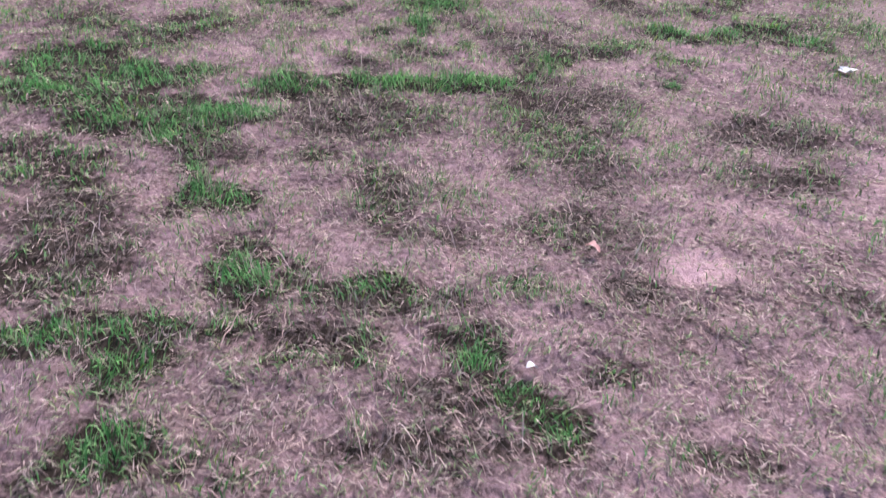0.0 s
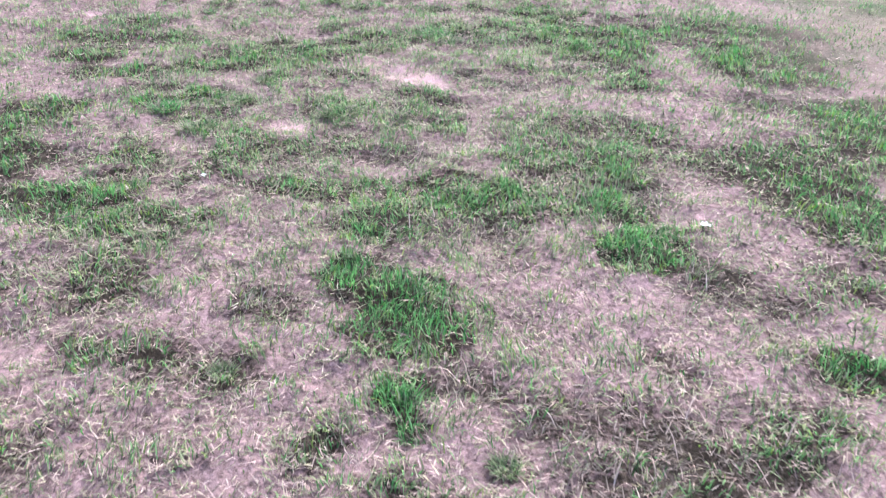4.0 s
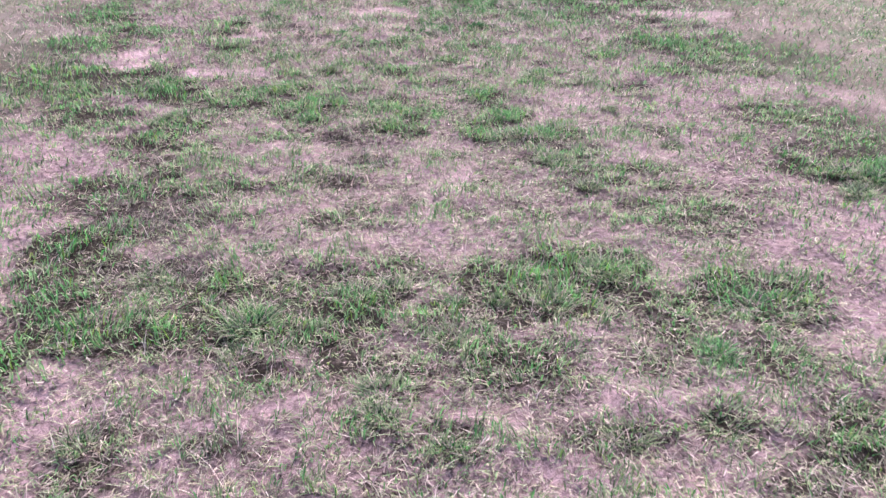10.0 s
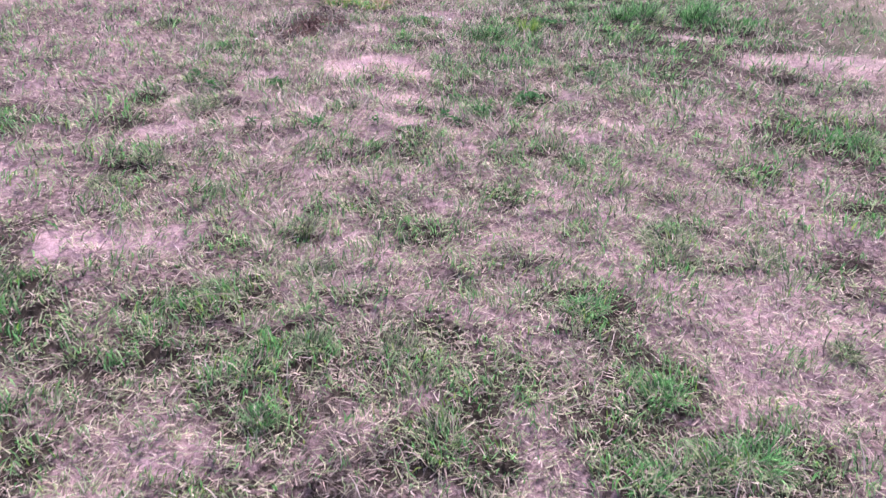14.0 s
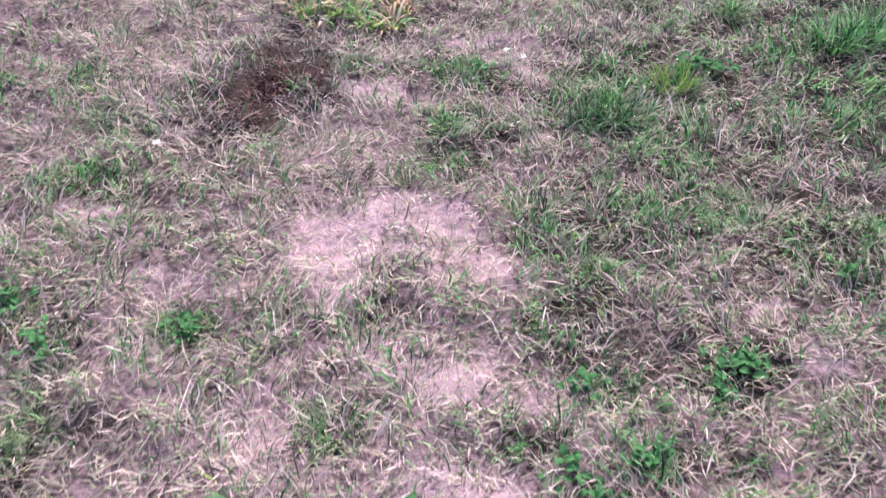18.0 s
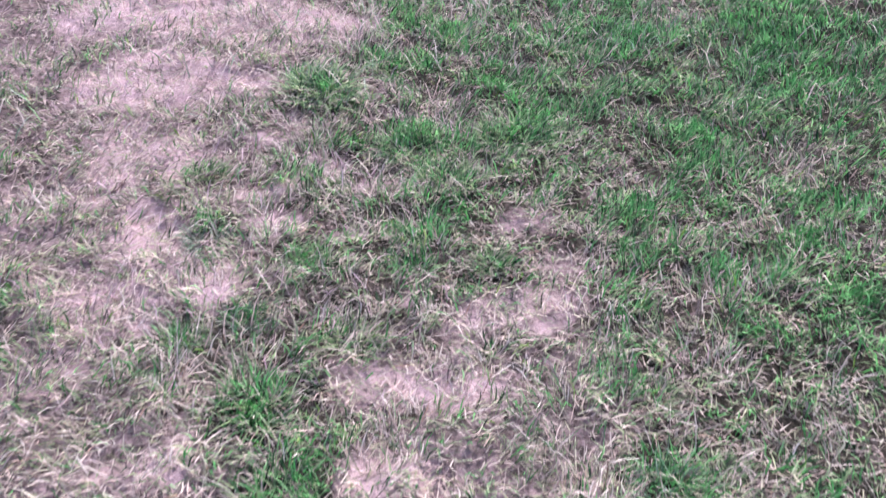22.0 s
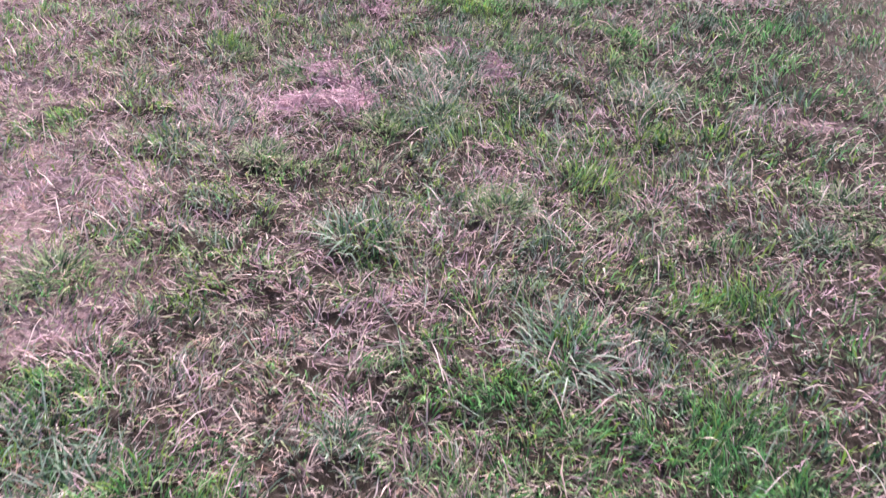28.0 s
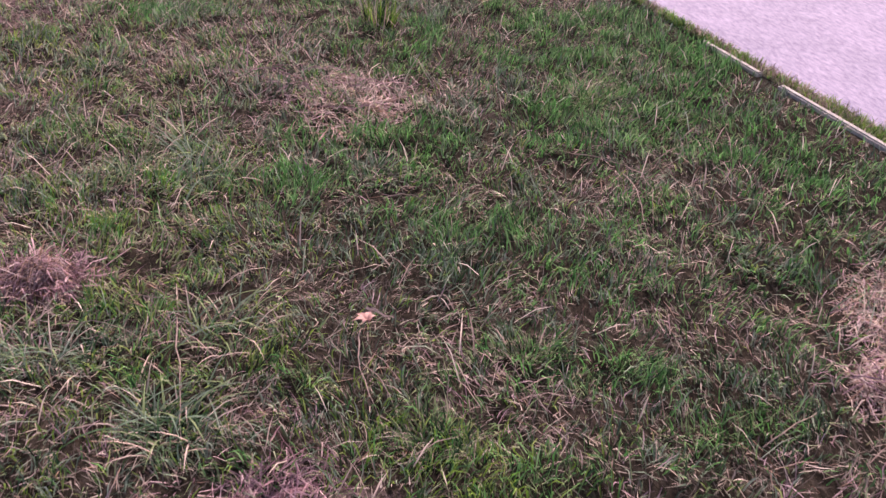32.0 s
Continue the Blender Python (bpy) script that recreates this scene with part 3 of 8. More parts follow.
# y 8 to 13 m
dark(1.95, 10.63, 0.05, 2.31, 10.59)
dark(2.03, 10.18, 0.05, 2.21, 10.11)
dark(-0.07, 9.64, 0.04, 0.07, 9.62)
dark(0.17, 9.67, 0.03, 0.31, 9.66)
dark(-1.17, 9.65, 0.04, -0.91, 9.65)
dark(-0.87, 9.73, 0.03, -0.69, 9.66)
dark(-0.65, 9.51, 0.07, -0.50, 9.49)
dark(-1.08, 10.67, 0.15, -0.93, 10.61)
dark(-1.05, 10.20, 0.09, -0.76, 10.16)
dark(-0.18, 9.29, 0.03, -0.15, 9.27)
dark(-0.22, 9.91, 0.05, -0.11, 9.88)
dark(-0.12, 9.01, 0.03, -0.04, 9.00)
dark(-0.98, 9.26, 0.05, -0.62, 9.10)
dark(-1.10, 8.96, 0.04, -0.99, 8.97)
dark(-0.35, 8.48, 0.03, -0.29, 8.46)
dark(0.39, 8.64, 0.03, 0.46, 8.62)
dark(0.23, 8.32, 0.04, 0.29, 8.30)
dark(0.45, 8.29, 0.06, 0.49, 8.24)
dark(0.68, 8.12, 0.07, 0.85, 8.11)
dark(-1.31, 8.69, 0.05, -1.28, 8.65)
dark(-1.38, 9.24, 0.06, -1.31, 9.23)
dark(1.92, 11.07, 0.07, 2.08, 11.14)
dark(2.35, 12.61, 0.11, 2.55, 12.59)
dark(0.20, 9.08, 0.06, 0.31, 8.95)
dark(1.16, 8.99, 0.03, 1.17, 8.99)
dark(1.22, 8.82, 0.02, 1.36, 8.79)
dark(0.70, 8.67, 0.05, 0.74, 8.67)
lush(-2.36, 13.35, 0.25, -2.22, 13.34)
lush(-1.88, 12.95, 0.22, -1.62, 12.75)
lush(-1.26, 10.32, 0.12, -1.21, 10.26)
lush(-1.25, 10.09, 0.10, -1.20, 10.06)
lush(-1.45, 9.67, 0.07, -1.34, 9.67)
lush(-1.29, 9.74, 0.07, -1.07, 9.73)
lush(-1.02, 9.73, 0.08, -0.79, 9.74)
lush(-0.73, 9.72, 0.09, -0.50, 9.75)
lush(-0.66, 9.92, 0.12, -0.59, 9.91)
lush(-0.43, 9.76, 0.10, -0.28, 9.78)
lush(-0.00, 9.75, 0.06, 0.22, 9.72)
lush(0.22, 9.93, 0.10, 0.35, 9.93)
lush(0.47, 9.93, 0.12, 0.61, 9.95)
lush(0.40, 9.72, 0.06, 0.51, 9.69)
lush(1.01, 9.67, 0.12, 1.11, 9.64)
lush(1.93, 10.81, 0.12, 2.24, 10.78)
lush(1.00, 8.86, 0.11, 1.07, 8.84)
lush(1.08, 8.66, 0.09, 1.14, 8.67)
lush(0.43, 8.48, 0.08, 0.52, 8.48)
lush(-0.10, 8.24, 0.08, -0.04, 8.24)
sparse(-1.67, 12.10, 0.19, -1.45, 11.99)
sparse(-1.26, 10.91, 0.15, -1.21, 10.90)
sparse(-1.33, 9.96, 0.11, -1.28, 9.98)
sparse(-1.24, 10.50, 0.12, -1.12, 10.53)
sparse(-0.38, 9.54, 0.14, -0.25, 9.44)
sparse(-0.30, 9.99, 0.12, -0.24, 9.98)
sparse(-0.09, 10.15, 0.09, -0.06, 10.01)
sparse(0.68, 9.67, 0.11, 0.69, 9.66)
sparse(0.72, 9.46, 0.10, 0.75, 9.44)
sparse(0.94, 9.32, 0.12, 0.98, 9.28)
sparse(0.16, 9.40, 0.14, 0.19, 9.36)
sparse(0.55, 9.35, 0.09, 0.59, 9.35)
sparse(1.02, 10.37, 0.16, 1.16, 10.38)
sparse(2.10, 10.70, 0.14, 2.33, 10.67)
sparse(2.36, 11.15, 0.22, 2.68, 11.28)
sparse(2.25, 11.71, 0.21, 2.50, 11.59)
sparse(2.51, 13.12, 0.30, 2.99, 12.93)
sparse(3.02, 12.37, 0.26, 3.52, 12.19)
sparse(2.27, 10.44, 0.17, 2.36, 10.38)
sparse(-0.77, 10.89, 0.13, -0.75, 10.89)
sparse(-0.26, 10.59, 0.15, -0.21, 10.59)
sparse(-0.94, 10.07, 0.11, -0.93, 10.07)
sparse(1.29, 8.83, 0.07, 1.35, 8.83)
sparse(0.75, 8.53, 0.08, 0.76, 8.53)
sparse(0.26, 8.38, 0.09, 0.39, 8.34)
sparse(0.88, 8.42, 0.09, 0.99, 8.35)
sparse(0.71, 8.76, 0.06, 0.76, 8.71)
sparse(0.62, 9.03, 0.06, 0.66, 9.01)
sparse(0.30, 9.01, 0.06, 0.42, 8.99)
sparse(-0.32, 9.18, 0.06, -0.29, 9.18)
sparse(-1.07, 9.19, 0.06, -1.03, 9.18)
sparse(-1.05, 9.06, 0.06, -0.97, 9.07)
sparse(-1.48, 9.50, 0.09, -1.38, 9.51)
sparse(-0.63, 9.38, 0.05, -0.58, 9.40)
sparse(-1.14, 8.86, 0.06, -1.13, 8.86)
sparse(0.03, 8.32, 0.06, 0.09, 8.29)
sparse(-1.22, 8.40, 0.07, -1.18, 8.37)
sparse(-0.32, 8.49, 0.06, -0.31, 8.49)
sparse(-0.31, 8.81, 0.05, -0.29, 8.79)
sparse(-0.92, 8.32, 0.04, -0.92, 8.32)
sparse(-0.11, 9.06, 0.04, -0.07, 9.06)
sparse(0.64, 8.25, 0.10, 0.73, 8.26)
worn(-1.64, 10.38, 0.09, -1.47, 10.27)
worn(-1.56, 10.03, 0.09, -1.41, 10.01)
worn(-0.52, 10.71, 0.13, -0.30, 10.74)
worn(1.47, 10.81, 0.13, 1.75, 10.70)
worn(1.52, 10.06, 0.21, 1.95, 9.79)
worn(1.36, 9.54, 0.12, 1.74, 9.45)
worn(0.22, 9.55, 0.06, 0.32, 9.57)
worn(-0.47, 9.24, 0.10, -0.45, 9.22)
worn(-0.53, 9.50, 0.07, -0.46, 9.52)
worn(-1.20, 8.87, 0.09, -1.02, 8.90)
worn(-0.67, 8.64, 0.11, -0.47, 8.65)
worn(-0.64, 8.45, 0.09, -0.51, 8.41)
worn(-1.11, 8.56, 0.09, -0.91, 8.58)
worn(-1.16, 8.40, 0.05, -1.07, 8.44)
worn(-0.79, 8.33, 0.04, -0.64, 8.28)
worn(-0.40, 8.32, 0.04, -0.37, 8.26)
worn(1.09, 9.36, 0.07, 1.09, 9.35)
worn(0.42, 8.69, 0.08, 0.45, 8.76)
worn(-0.13, 8.88, 0.05, 0.08, 8.77)
worn(0.21, 9.11, 0.06, 0.57, 9.16)
worn(0.68, 8.88, 0.06, 0.76, 8.87)
worn(-1.67, 11.53, 0.12, -1.18, 11.22)
worn(-1.10, 10.39, 0.07, -1.04, 10.34)
worn(-1.98, 12.04, 0.13, -1.80, 12.12)
worn(-0.26, 10.37, 0.10, -0.07, 10.35)
# y 10 to 15 m
dark(-0.14, 11.54, 0.11, -0.09, 11.51)
dark(-0.14, 11.26, 0.10, -0.06, 11.22)
dark(-0.15, 11.71, 0.06, -0.09, 11.65)
dark(-0.27, 10.96, 0.06, -0.19, 10.94)
dark(1.30, 12.48, 0.04, 1.51, 12.46)
dark(1.51, 12.15, 0.04, 1.63, 12.14)
dark(2.71, 14.26, 0.07, 2.44, 14.11)
dark(2.35, 12.83, 0.05, 2.49, 12.81)
dark(2.74, 14.62, 0.10, 2.88, 14.58)
dark(2.04, 15.21, 0.09, 2.35, 15.12)
dark(0.71, 11.05, 0.05, 0.90, 11.05)
dark(0.57, 11.38, 0.06, 0.72, 11.35)
dark(0.78, 10.77, 0.08, 0.81, 10.70)
dark(0.90, 10.72, 0.03, 0.95, 10.71)
dark(0.92, 10.59, 0.06, 1.03, 10.56)
dark(-1.06, 11.07, 0.08, -0.97, 11.08)
dark(-1.06, 11.93, 0.05, -1.02, 11.93)
dark(0.02, 11.62, 0.04, 0.11, 11.61)
dark(1.42, 11.38, 0.04, 1.43, 11.38)
dark(-1.05, 10.66, 0.04, -1.02, 10.65)
dark(0.02, 10.78, 0.04, 0.05, 10.65)
dark(-0.29, 11.91, 0.07, -0.19, 11.87)
dark(-0.76, 11.29, 0.05, -0.76, 11.29)
dark(-1.15, 11.38, 0.06, -0.99, 11.30)
dark(-0.43, 11.56, 0.05, -0.35, 11.55)
dark(-0.41, 12.02, 0.03, -0.24, 12.01)
dark(-0.15, 10.93, 0.02, -0.01, 10.91)
dark(0.83, 11.29, 0.06, 0.90, 11.26)
lush(-1.88, 14.59, 0.18, -1.73, 14.58)
lush(-1.08, 12.48, 0.11, -1.04, 12.49)
lush(-0.57, 12.47, 0.07, -0.38, 12.45)
lush(-0.38, 12.07, 0.10, -0.28, 12.08)
lush(-0.34, 11.83, 0.06, -0.31, 11.83)
lush(0.04, 12.13, 0.08, 0.14, 12.12)
lush(0.05, 11.70, 0.08, 0.17, 11.69)
lush(0.63, 12.20, 0.10, 0.65, 12.19)
lush(0.68, 11.79, 0.07, 0.75, 11.77)
lush(0.55, 11.49, 0.06, 0.75, 11.48)
lush(0.71, 11.50, 0.07, 0.92, 11.46)
lush(0.94, 11.18, 0.07, 0.97, 11.18)
lush(2.09, 13.36, 0.13, 2.17, 13.43)
lush(2.43, 13.31, 0.13, 2.51, 13.28)
lush(2.47, 15.20, 0.15, 2.79, 15.19)
lush(1.18, 15.17, 0.13, 1.25, 15.20)
lush(-1.00, 11.82, 0.07, -0.92, 11.81)
lush(-1.19, 11.64, 0.06, -1.07, 11.63)
lush(1.01, 10.92, 0.04, 1.06, 10.92)
lush(1.20, 10.93, 0.05, 1.27, 10.92)
lush(0.92, 10.76, 0.03, 0.99, 10.76)
lush(1.09, 10.75, 0.03, 1.16, 10.74)
sparse(-2.08, 15.06, 0.22, -1.82, 15.05)
sparse(-1.75, 13.65, 0.19, -1.61, 13.73)
sparse(-1.46, 14.12, 0.17, -1.38, 14.06)
sparse(-1.13, 12.80, 0.17, -1.11, 12.87)
sparse(-1.03, 12.36, 0.08, -0.91, 12.31)
sparse(-1.44, 12.54, 0.09, -1.32, 12.61)
sparse(-0.80, 12.15, 0.10, -0.68, 12.11)
sparse(-0.61, 12.26, 0.11, -0.60, 12.23)
sparse(-0.19, 12.18, 0.10, -0.17, 12.18)
sparse(-0.05, 12.46, 0.09, -0.02, 12.44)
sparse(0.23, 11.92, 0.09, 0.35, 11.88)
sparse(-0.11, 11.94, 0.06, -0.05, 11.92)
sparse(0.69, 11.95, 0.09, 0.75, 11.92)
sparse(0.56, 11.62, 0.11, 0.59, 11.59)
sparse(0.67, 11.12, 0.08, 0.73, 11.11)
sparse(0.27, 11.23, 0.05, 0.33, 11.23)
sparse(2.71, 13.38, 0.14, 2.76, 13.41)
sparse(3.48, 14.94, 0.26, 3.52, 14.96)
sparse(1.99, 12.63, 0.11, 2.07, 12.63)
sparse(2.42, 12.90, 0.14, 2.50, 12.87)
sparse(-1.07, 11.96, 0.08, -1.00, 11.96)
sparse(-0.91, 11.47, 0.08, -0.84, 11.46)
sparse(-1.07, 11.49, 0.05, -0.98, 11.48)
sparse(-1.21, 11.44, 0.05, -1.19, 11.43)
sparse(-1.29, 12.12, 0.09, -1.27, 12.11)
sparse(-1.13, 11.16, 0.10, -1.02, 11.17)
sparse(-0.74, 10.98, 0.05, -0.67, 10.97)
sparse(-0.84, 10.87, 0.06, -0.78, 10.86)
sparse(-0.98, 10.93, 0.05, -0.92, 10.93)
sparse(-0.52, 10.90, 0.05, -0.47, 10.91)
sparse(-0.36, 11.04, 0.08, -0.28, 11.03)
sparse(-0.38, 11.17, 0.06, -0.38, 11.16)
sparse(-0.21, 10.69, 0.05, -0.16, 10.66)
sparse(-0.24, 10.59, 0.06, -0.15, 10.55)
sparse(-0.82, 10.62, 0.04, -0.81, 10.63)
sparse(-0.66, 10.59, 0.04, -0.62, 10.59)
sparse(-0.42, 10.63, 0.03, -0.40, 10.62)
sparse(0.33, 10.85, 0.03, 0.41, 10.86)
sparse(0.86, 10.91, 0.06, 0.94, 10.90)
sparse(0.23, 10.53, 0.05, 0.24, 10.52)
sparse(0.52, 10.45, 0.04, 0.57, 10.43)
sparse(-0.11, 11.17, 0.06, -0.09, 11.17)
sparse(0.48, 11.79, 0.05, 0.50, 11.78)
sparse(-0.54, 11.57, 0.08, -0.40, 11.59)
sparse(0.16, 11.56, 0.07, 0.18, 11.58)
sparse(1.33, 11.49, 0.09, 1.37, 11.46)
sparse(1.56, 12.28, 0.08, 1.68, 12.31)
worn(-1.37, 13.41, 0.13, -1.27, 13.51)
worn(-1.41, 13.15, 0.09, -1.22, 13.20)
worn(-0.92, 12.89, 0.14, -0.61, 12.86)
worn(-0.08, 12.51, 0.09, 0.15, 12.46)
worn(2.49, 14.43, 0.15, 3.01, 14.40)
worn(2.90, 14.17, 0.15, 3.18, 14.35)
worn(-1.36, 12.42, 0.07, -1.29, 12.40)
worn(0.97, 12.14, 0.12, 1.29, 12.06)
worn(1.16, 11.60, 0.11, 1.32, 11.50)
worn(0.90, 11.77, 0.09, 0.91, 11.76)
worn(1.51, 11.65, 0.10, 1.68, 11.69)
worn(0.29, 11.71, 0.07, 0.31, 11.69)
worn(-0.71, 11.35, 0.06, -0.56, 11.33)
worn(-0.48, 11.48, 0.05, -0.42, 11.45)
worn(-0.06, 11.48, 0.07, 0.03, 11.47)
worn(-0.54, 11.15, 0.06, -0.48, 11.10)
worn(0.12, 11.21, 0.07, 0.19, 11.21)
worn(-0.31, 11.42, 0.07, -0.27, 11.40)
worn(1.15, 11.14, 0.08, 1.37, 11.19)
worn(-0.46, 10.77, 0.05, -0.35, 10.72)
worn(-0.12, 10.82, 0.04, -0.07, 10.80)
worn(0.28, 10.66, 0.07, 0.35, 10.66)
worn(-0.65, 10.65, 0.04, -0.56, 10.66)
worn(0.37, 10.53, 0.04, 0.40, 10.52)
worn(0.27, 10.97, 0.04, 0.31, 10.91)
worn(-0.07, 10.97, 0.04, 0.04, 10.98)
worn(0.25, 12.21, 0.07, 0.53, 12.14)
worn(-0.75, 10.80, 0.03, -0.69, 10.73)
# y 12 to 14 m
dark(-0.28, 13.30, 0.02, -0.15, 13.31)
dark(1.67, 13.55, 0.04, 1.76, 13.51)
dark(1.08, 12.66, 0.04, 1.20, 12.63)
dark(0.73, 12.63, 0.02, 0.81, 12.57)
dark(0.20, 12.81, 0.03, 0.22, 12.81)
dark(0.55, 12.58, 0.06, 0.59, 12.51)
dark(-0.82, 13.99, 0.08, -0.77, 13.96)
dark(-0.68, 13.33, 0.03, -0.64, 13.32)
dark(1.22, 12.94, 0.06, 1.26, 12.89)
dark(-0.09, 12.59, 0.03, -0.09, 12.58)
dark(-0.25, 12.45, 0.02, -0.23, 12.43)
lush(-0.15, 12.83, 0.04, -0.13, 12.82)
lush(-0.59, 12.51, 0.04, -0.55, 12.47)
lush(-0.44, 12.47, 0.05, -0.43, 12.46)
lush(0.70, 12.23, 0.03, 0.72, 12.21)
lush(-0.71, 14.27, 0.05, -0.69, 14.27)
lush(-0.78, 14.02, 0.06, -0.78, 14.01)
sparse(-0.12, 12.65, 0.03, -0.12, 12.65)
sparse(0.16, 13.58, 0.08, 0.22, 13.54)
sparse(0.23, 13.45, 0.06, 0.38, 13.43)
sparse(0.07, 13.49, 0.08, 0.08, 13.48)
sparse(0.72, 13.33, 0.06, 0.75, 13.32)
sparse(1.00, 13.29, 0.05, 1.07, 13.25)
sparse(-0.74, 13.55, 0.09, -0.70, 13.41)
sparse(-0.48, 13.20, 0.06, -0.47, 13.20)
sparse(-0.09, 13.00, 0.05, -0.08, 12.99)
sparse(0.04, 13.04, 0.04, 0.14, 13.04)
sparse(0.01, 13.28, 0.03, 0.06, 13.28)
sparse(0.23, 12.84, 0.09, 0.30, 12.80)
sparse(0.22, 12.72, 0.05, 0.26, 12.71)
sparse(0.17, 12.91, 0.06, 0.20, 12.90)
sparse(0.64, 13.01, 0.08, 0.65, 13.00)
sparse(1.12, 12.67, 0.05, 1.21, 12.65)
sparse(1.60, 13.02, 0.08, 1.75, 13.03)
sparse(1.03, 12.40, 0.06, 1.07, 12.39)
sparse(1.19, 12.34, 0.04, 1.27, 12.34)
sparse(-0.47, 12.84, 0.05, -0.37, 12.81)
sparse(-0.14, 12.60, 0.07, -0.12, 12.59)
sparse(-0.02, 12.39, 0.05, -0.02, 12.39)
sparse(0.31, 12.38, 0.05, 0.32, 12.38)
sparse(0.45, 12.75, 0.03, 0.45, 12.75)
sparse(0.83, 12.68, 0.03, 0.86, 12.68)
sparse(-0.30, 12.64, 0.05, -0.29, 12.64)
worn(-0.70, 13.88, 0.08, -0.52, 13.93)
worn(0.72, 12.90, 0.04, 0.81, 12.90)
worn(0.81, 13.00, 0.06, 0.85, 12.98)
worn(-0.03, 13.38, 0.05, 0.03, 13.37)
worn(-0.42, 13.36, 0.04, -0.36, 13.33)
worn(0.38, 12.96, 0.05, 0.40, 12.95)
worn(0.12, 12.56, 0.04, 0.15, 12.54)
worn(-0.02, 12.46, 0.04, 0.04, 12.47)
worn(0.18, 12.32, 0.03, 0.21, 12.31)
worn(-0.64, 12.78, 0.04, -0.64, 12.77)
worn(-0.63, 12.69, 0.05, -0.61, 12.69)
worn(1.02, 12.58, 0.04, 1.09, 12.56)
worn(0.55, 12.77, 0.04, 0.56, 12.78)
worn(1.29, 12.49, 0.04, 1.36, 12.45)
worn(1.06, 12.15, 0.03, 1.12, 12.13)
worn(0.73, 12.55, 0.03, 0.87, 12.45)
worn(-0.03, 12.73, 0.04, 0.03, 12.71)
# y 13 to 16 m
bare(0.23, 14.65, 0.13, 0.28, 14.64)
bare(0.21, 14.48, 0.09, 0.22, 14.47)
bare(0.41, 14.72, 0.08, 0.59, 14.68)
bare(0.57, 14.49, 0.06, 0.64, 14.45)
bare(0.42, 14.12, 0.08, 0.46, 14.14)
bare(0.34, 13.86, 0.06, 0.43, 13.80)
bare(-0.58, 14.19, 0.07, -0.55, 14.11)
dark(0.89, 14.60, 0.10, 1.01, 14.45)
dark(0.75, 14.24, 0.09, 0.84, 14.18)
dark(0.76, 14.53, 0.07, 0.79, 14.52)
dark(0.66, 15.00, 0.07, 0.78, 14.96)
dark(0.66, 13.75, 0.05, 0.75, 13.71)
dark(-0.45, 14.38, 0.04, -0.40, 14.37)
dark(0.99, 13.95, 0.05, 1.00, 13.94)
dark(-0.32, 14.14, 0.05, -0.25, 14.12)
dark(0.03, 13.45, 0.04, 0.06, 13.42)
dark(1.49, 14.64, 0.08, 1.81, 14.57)
dark(1.10, 14.96, 0.05, 1.14, 14.95)
dark(-0.50, 14.04, 0.03, -0.45, 14.01)
dark(0.88, 14.11, 0.07, 0.96, 14.09)
dark(-0.31, 13.82, 0.04, -0.28, 13.81)
dark(0.57, 13.49, 0.03, 0.59, 13.48)
dark(-0.09, 13.64, 0.03, -0.09, 13.64)
dark(0.78, 13.58, 0.04, 0.89, 13.54)
dark(0.27, 13.55, 0.03, 0.28, 13.54)
lush(1.02, 14.05, 0.05, 1.08, 14.04)
lush(1.00, 13.97, 0.04, 1.00, 13.97)
lush(0.41, 13.68, 0.07, 0.43, 13.68)
lush(0.40, 13.56, 0.04, 0.41, 13.55)
lush(0.72, 13.52, 0.03, 0.72, 13.52)
lush(0.92, 13.38, 0.03, 0.93, 13.38)
lush(1.87, 15.34, 0.08, 1.88, 15.34)
sparse(-0.52, 14.56, 0.05, -0.47, 14.54)
sparse(-0.46, 14.44, 0.05, -0.39, 14.41)
sparse(-0.12, 14.41, 0.05, -0.11, 14.40)
sparse(-0.42, 14.21, 0.04, -0.41, 14.20)
sparse(-0.52, 14.14, 0.05, -0.50, 14.11)
sparse(0.85, 14.40, 0.04, 0.86, 14.39)
sparse(0.80, 14.30, 0.06, 0.81, 14.30)
sparse(0.73, 14.06, 0.06, 0.79, 14.04)
sparse(0.94, 13.79, 0.05, 0.94, 13.79)
sparse(0.88, 13.66, 0.03, 0.88, 13.66)
sparse(0.60, 13.82, 0.04, 0.64, 13.79)
sparse(0.76, 13.84, 0.04, 0.80, 13.82)
sparse(0.17, 13.56, 0.06, 0.18, 13.55)
sparse(0.10, 13.67, 0.04, 0.13, 13.65)
sparse(0.01, 13.81, 0.04, 0.01, 13.81)
sparse(0.35, 13.42, 0.05, 0.37, 13.40)
sparse(0.63, 13.39, 0.04, 0.68, 13.39)
sparse(0.97, 13.27, 0.03, 1.05, 13.25)
sparse(1.19, 13.40, 0.03, 1.20, 13.39)
sparse(1.61, 14.00, 0.05, 1.62, 14.00)
sparse(0.79, 14.75, 0.07, 0.80, 14.72)
sparse(0.91, 14.66, 0.11, 0.98, 14.56)
sparse(0.78, 14.51, 0.08, 0.79, 14.51)
sparse(1.26, 14.60, 0.07, 1.31, 14.56)
sparse(1.39, 14.34, 0.07, 1.54, 14.34)
sparse(1.64, 14.40, 0.07, 1.75, 14.36)
sparse(2.09, 14.75, 0.09, 2.11, 14.69)
sparse(0.68, 15.08, 0.07, 0.74, 15.05)
sparse(0.60, 14.92, 0.06, 0.63, 14.90)
sparse(1.92, 15.01, 0.13, 1.99, 14.97)
sparse(1.27, 14.86, 0.09, 1.31, 14.86)
sparse(1.46, 15.26, 0.07, 1.52, 15.24)
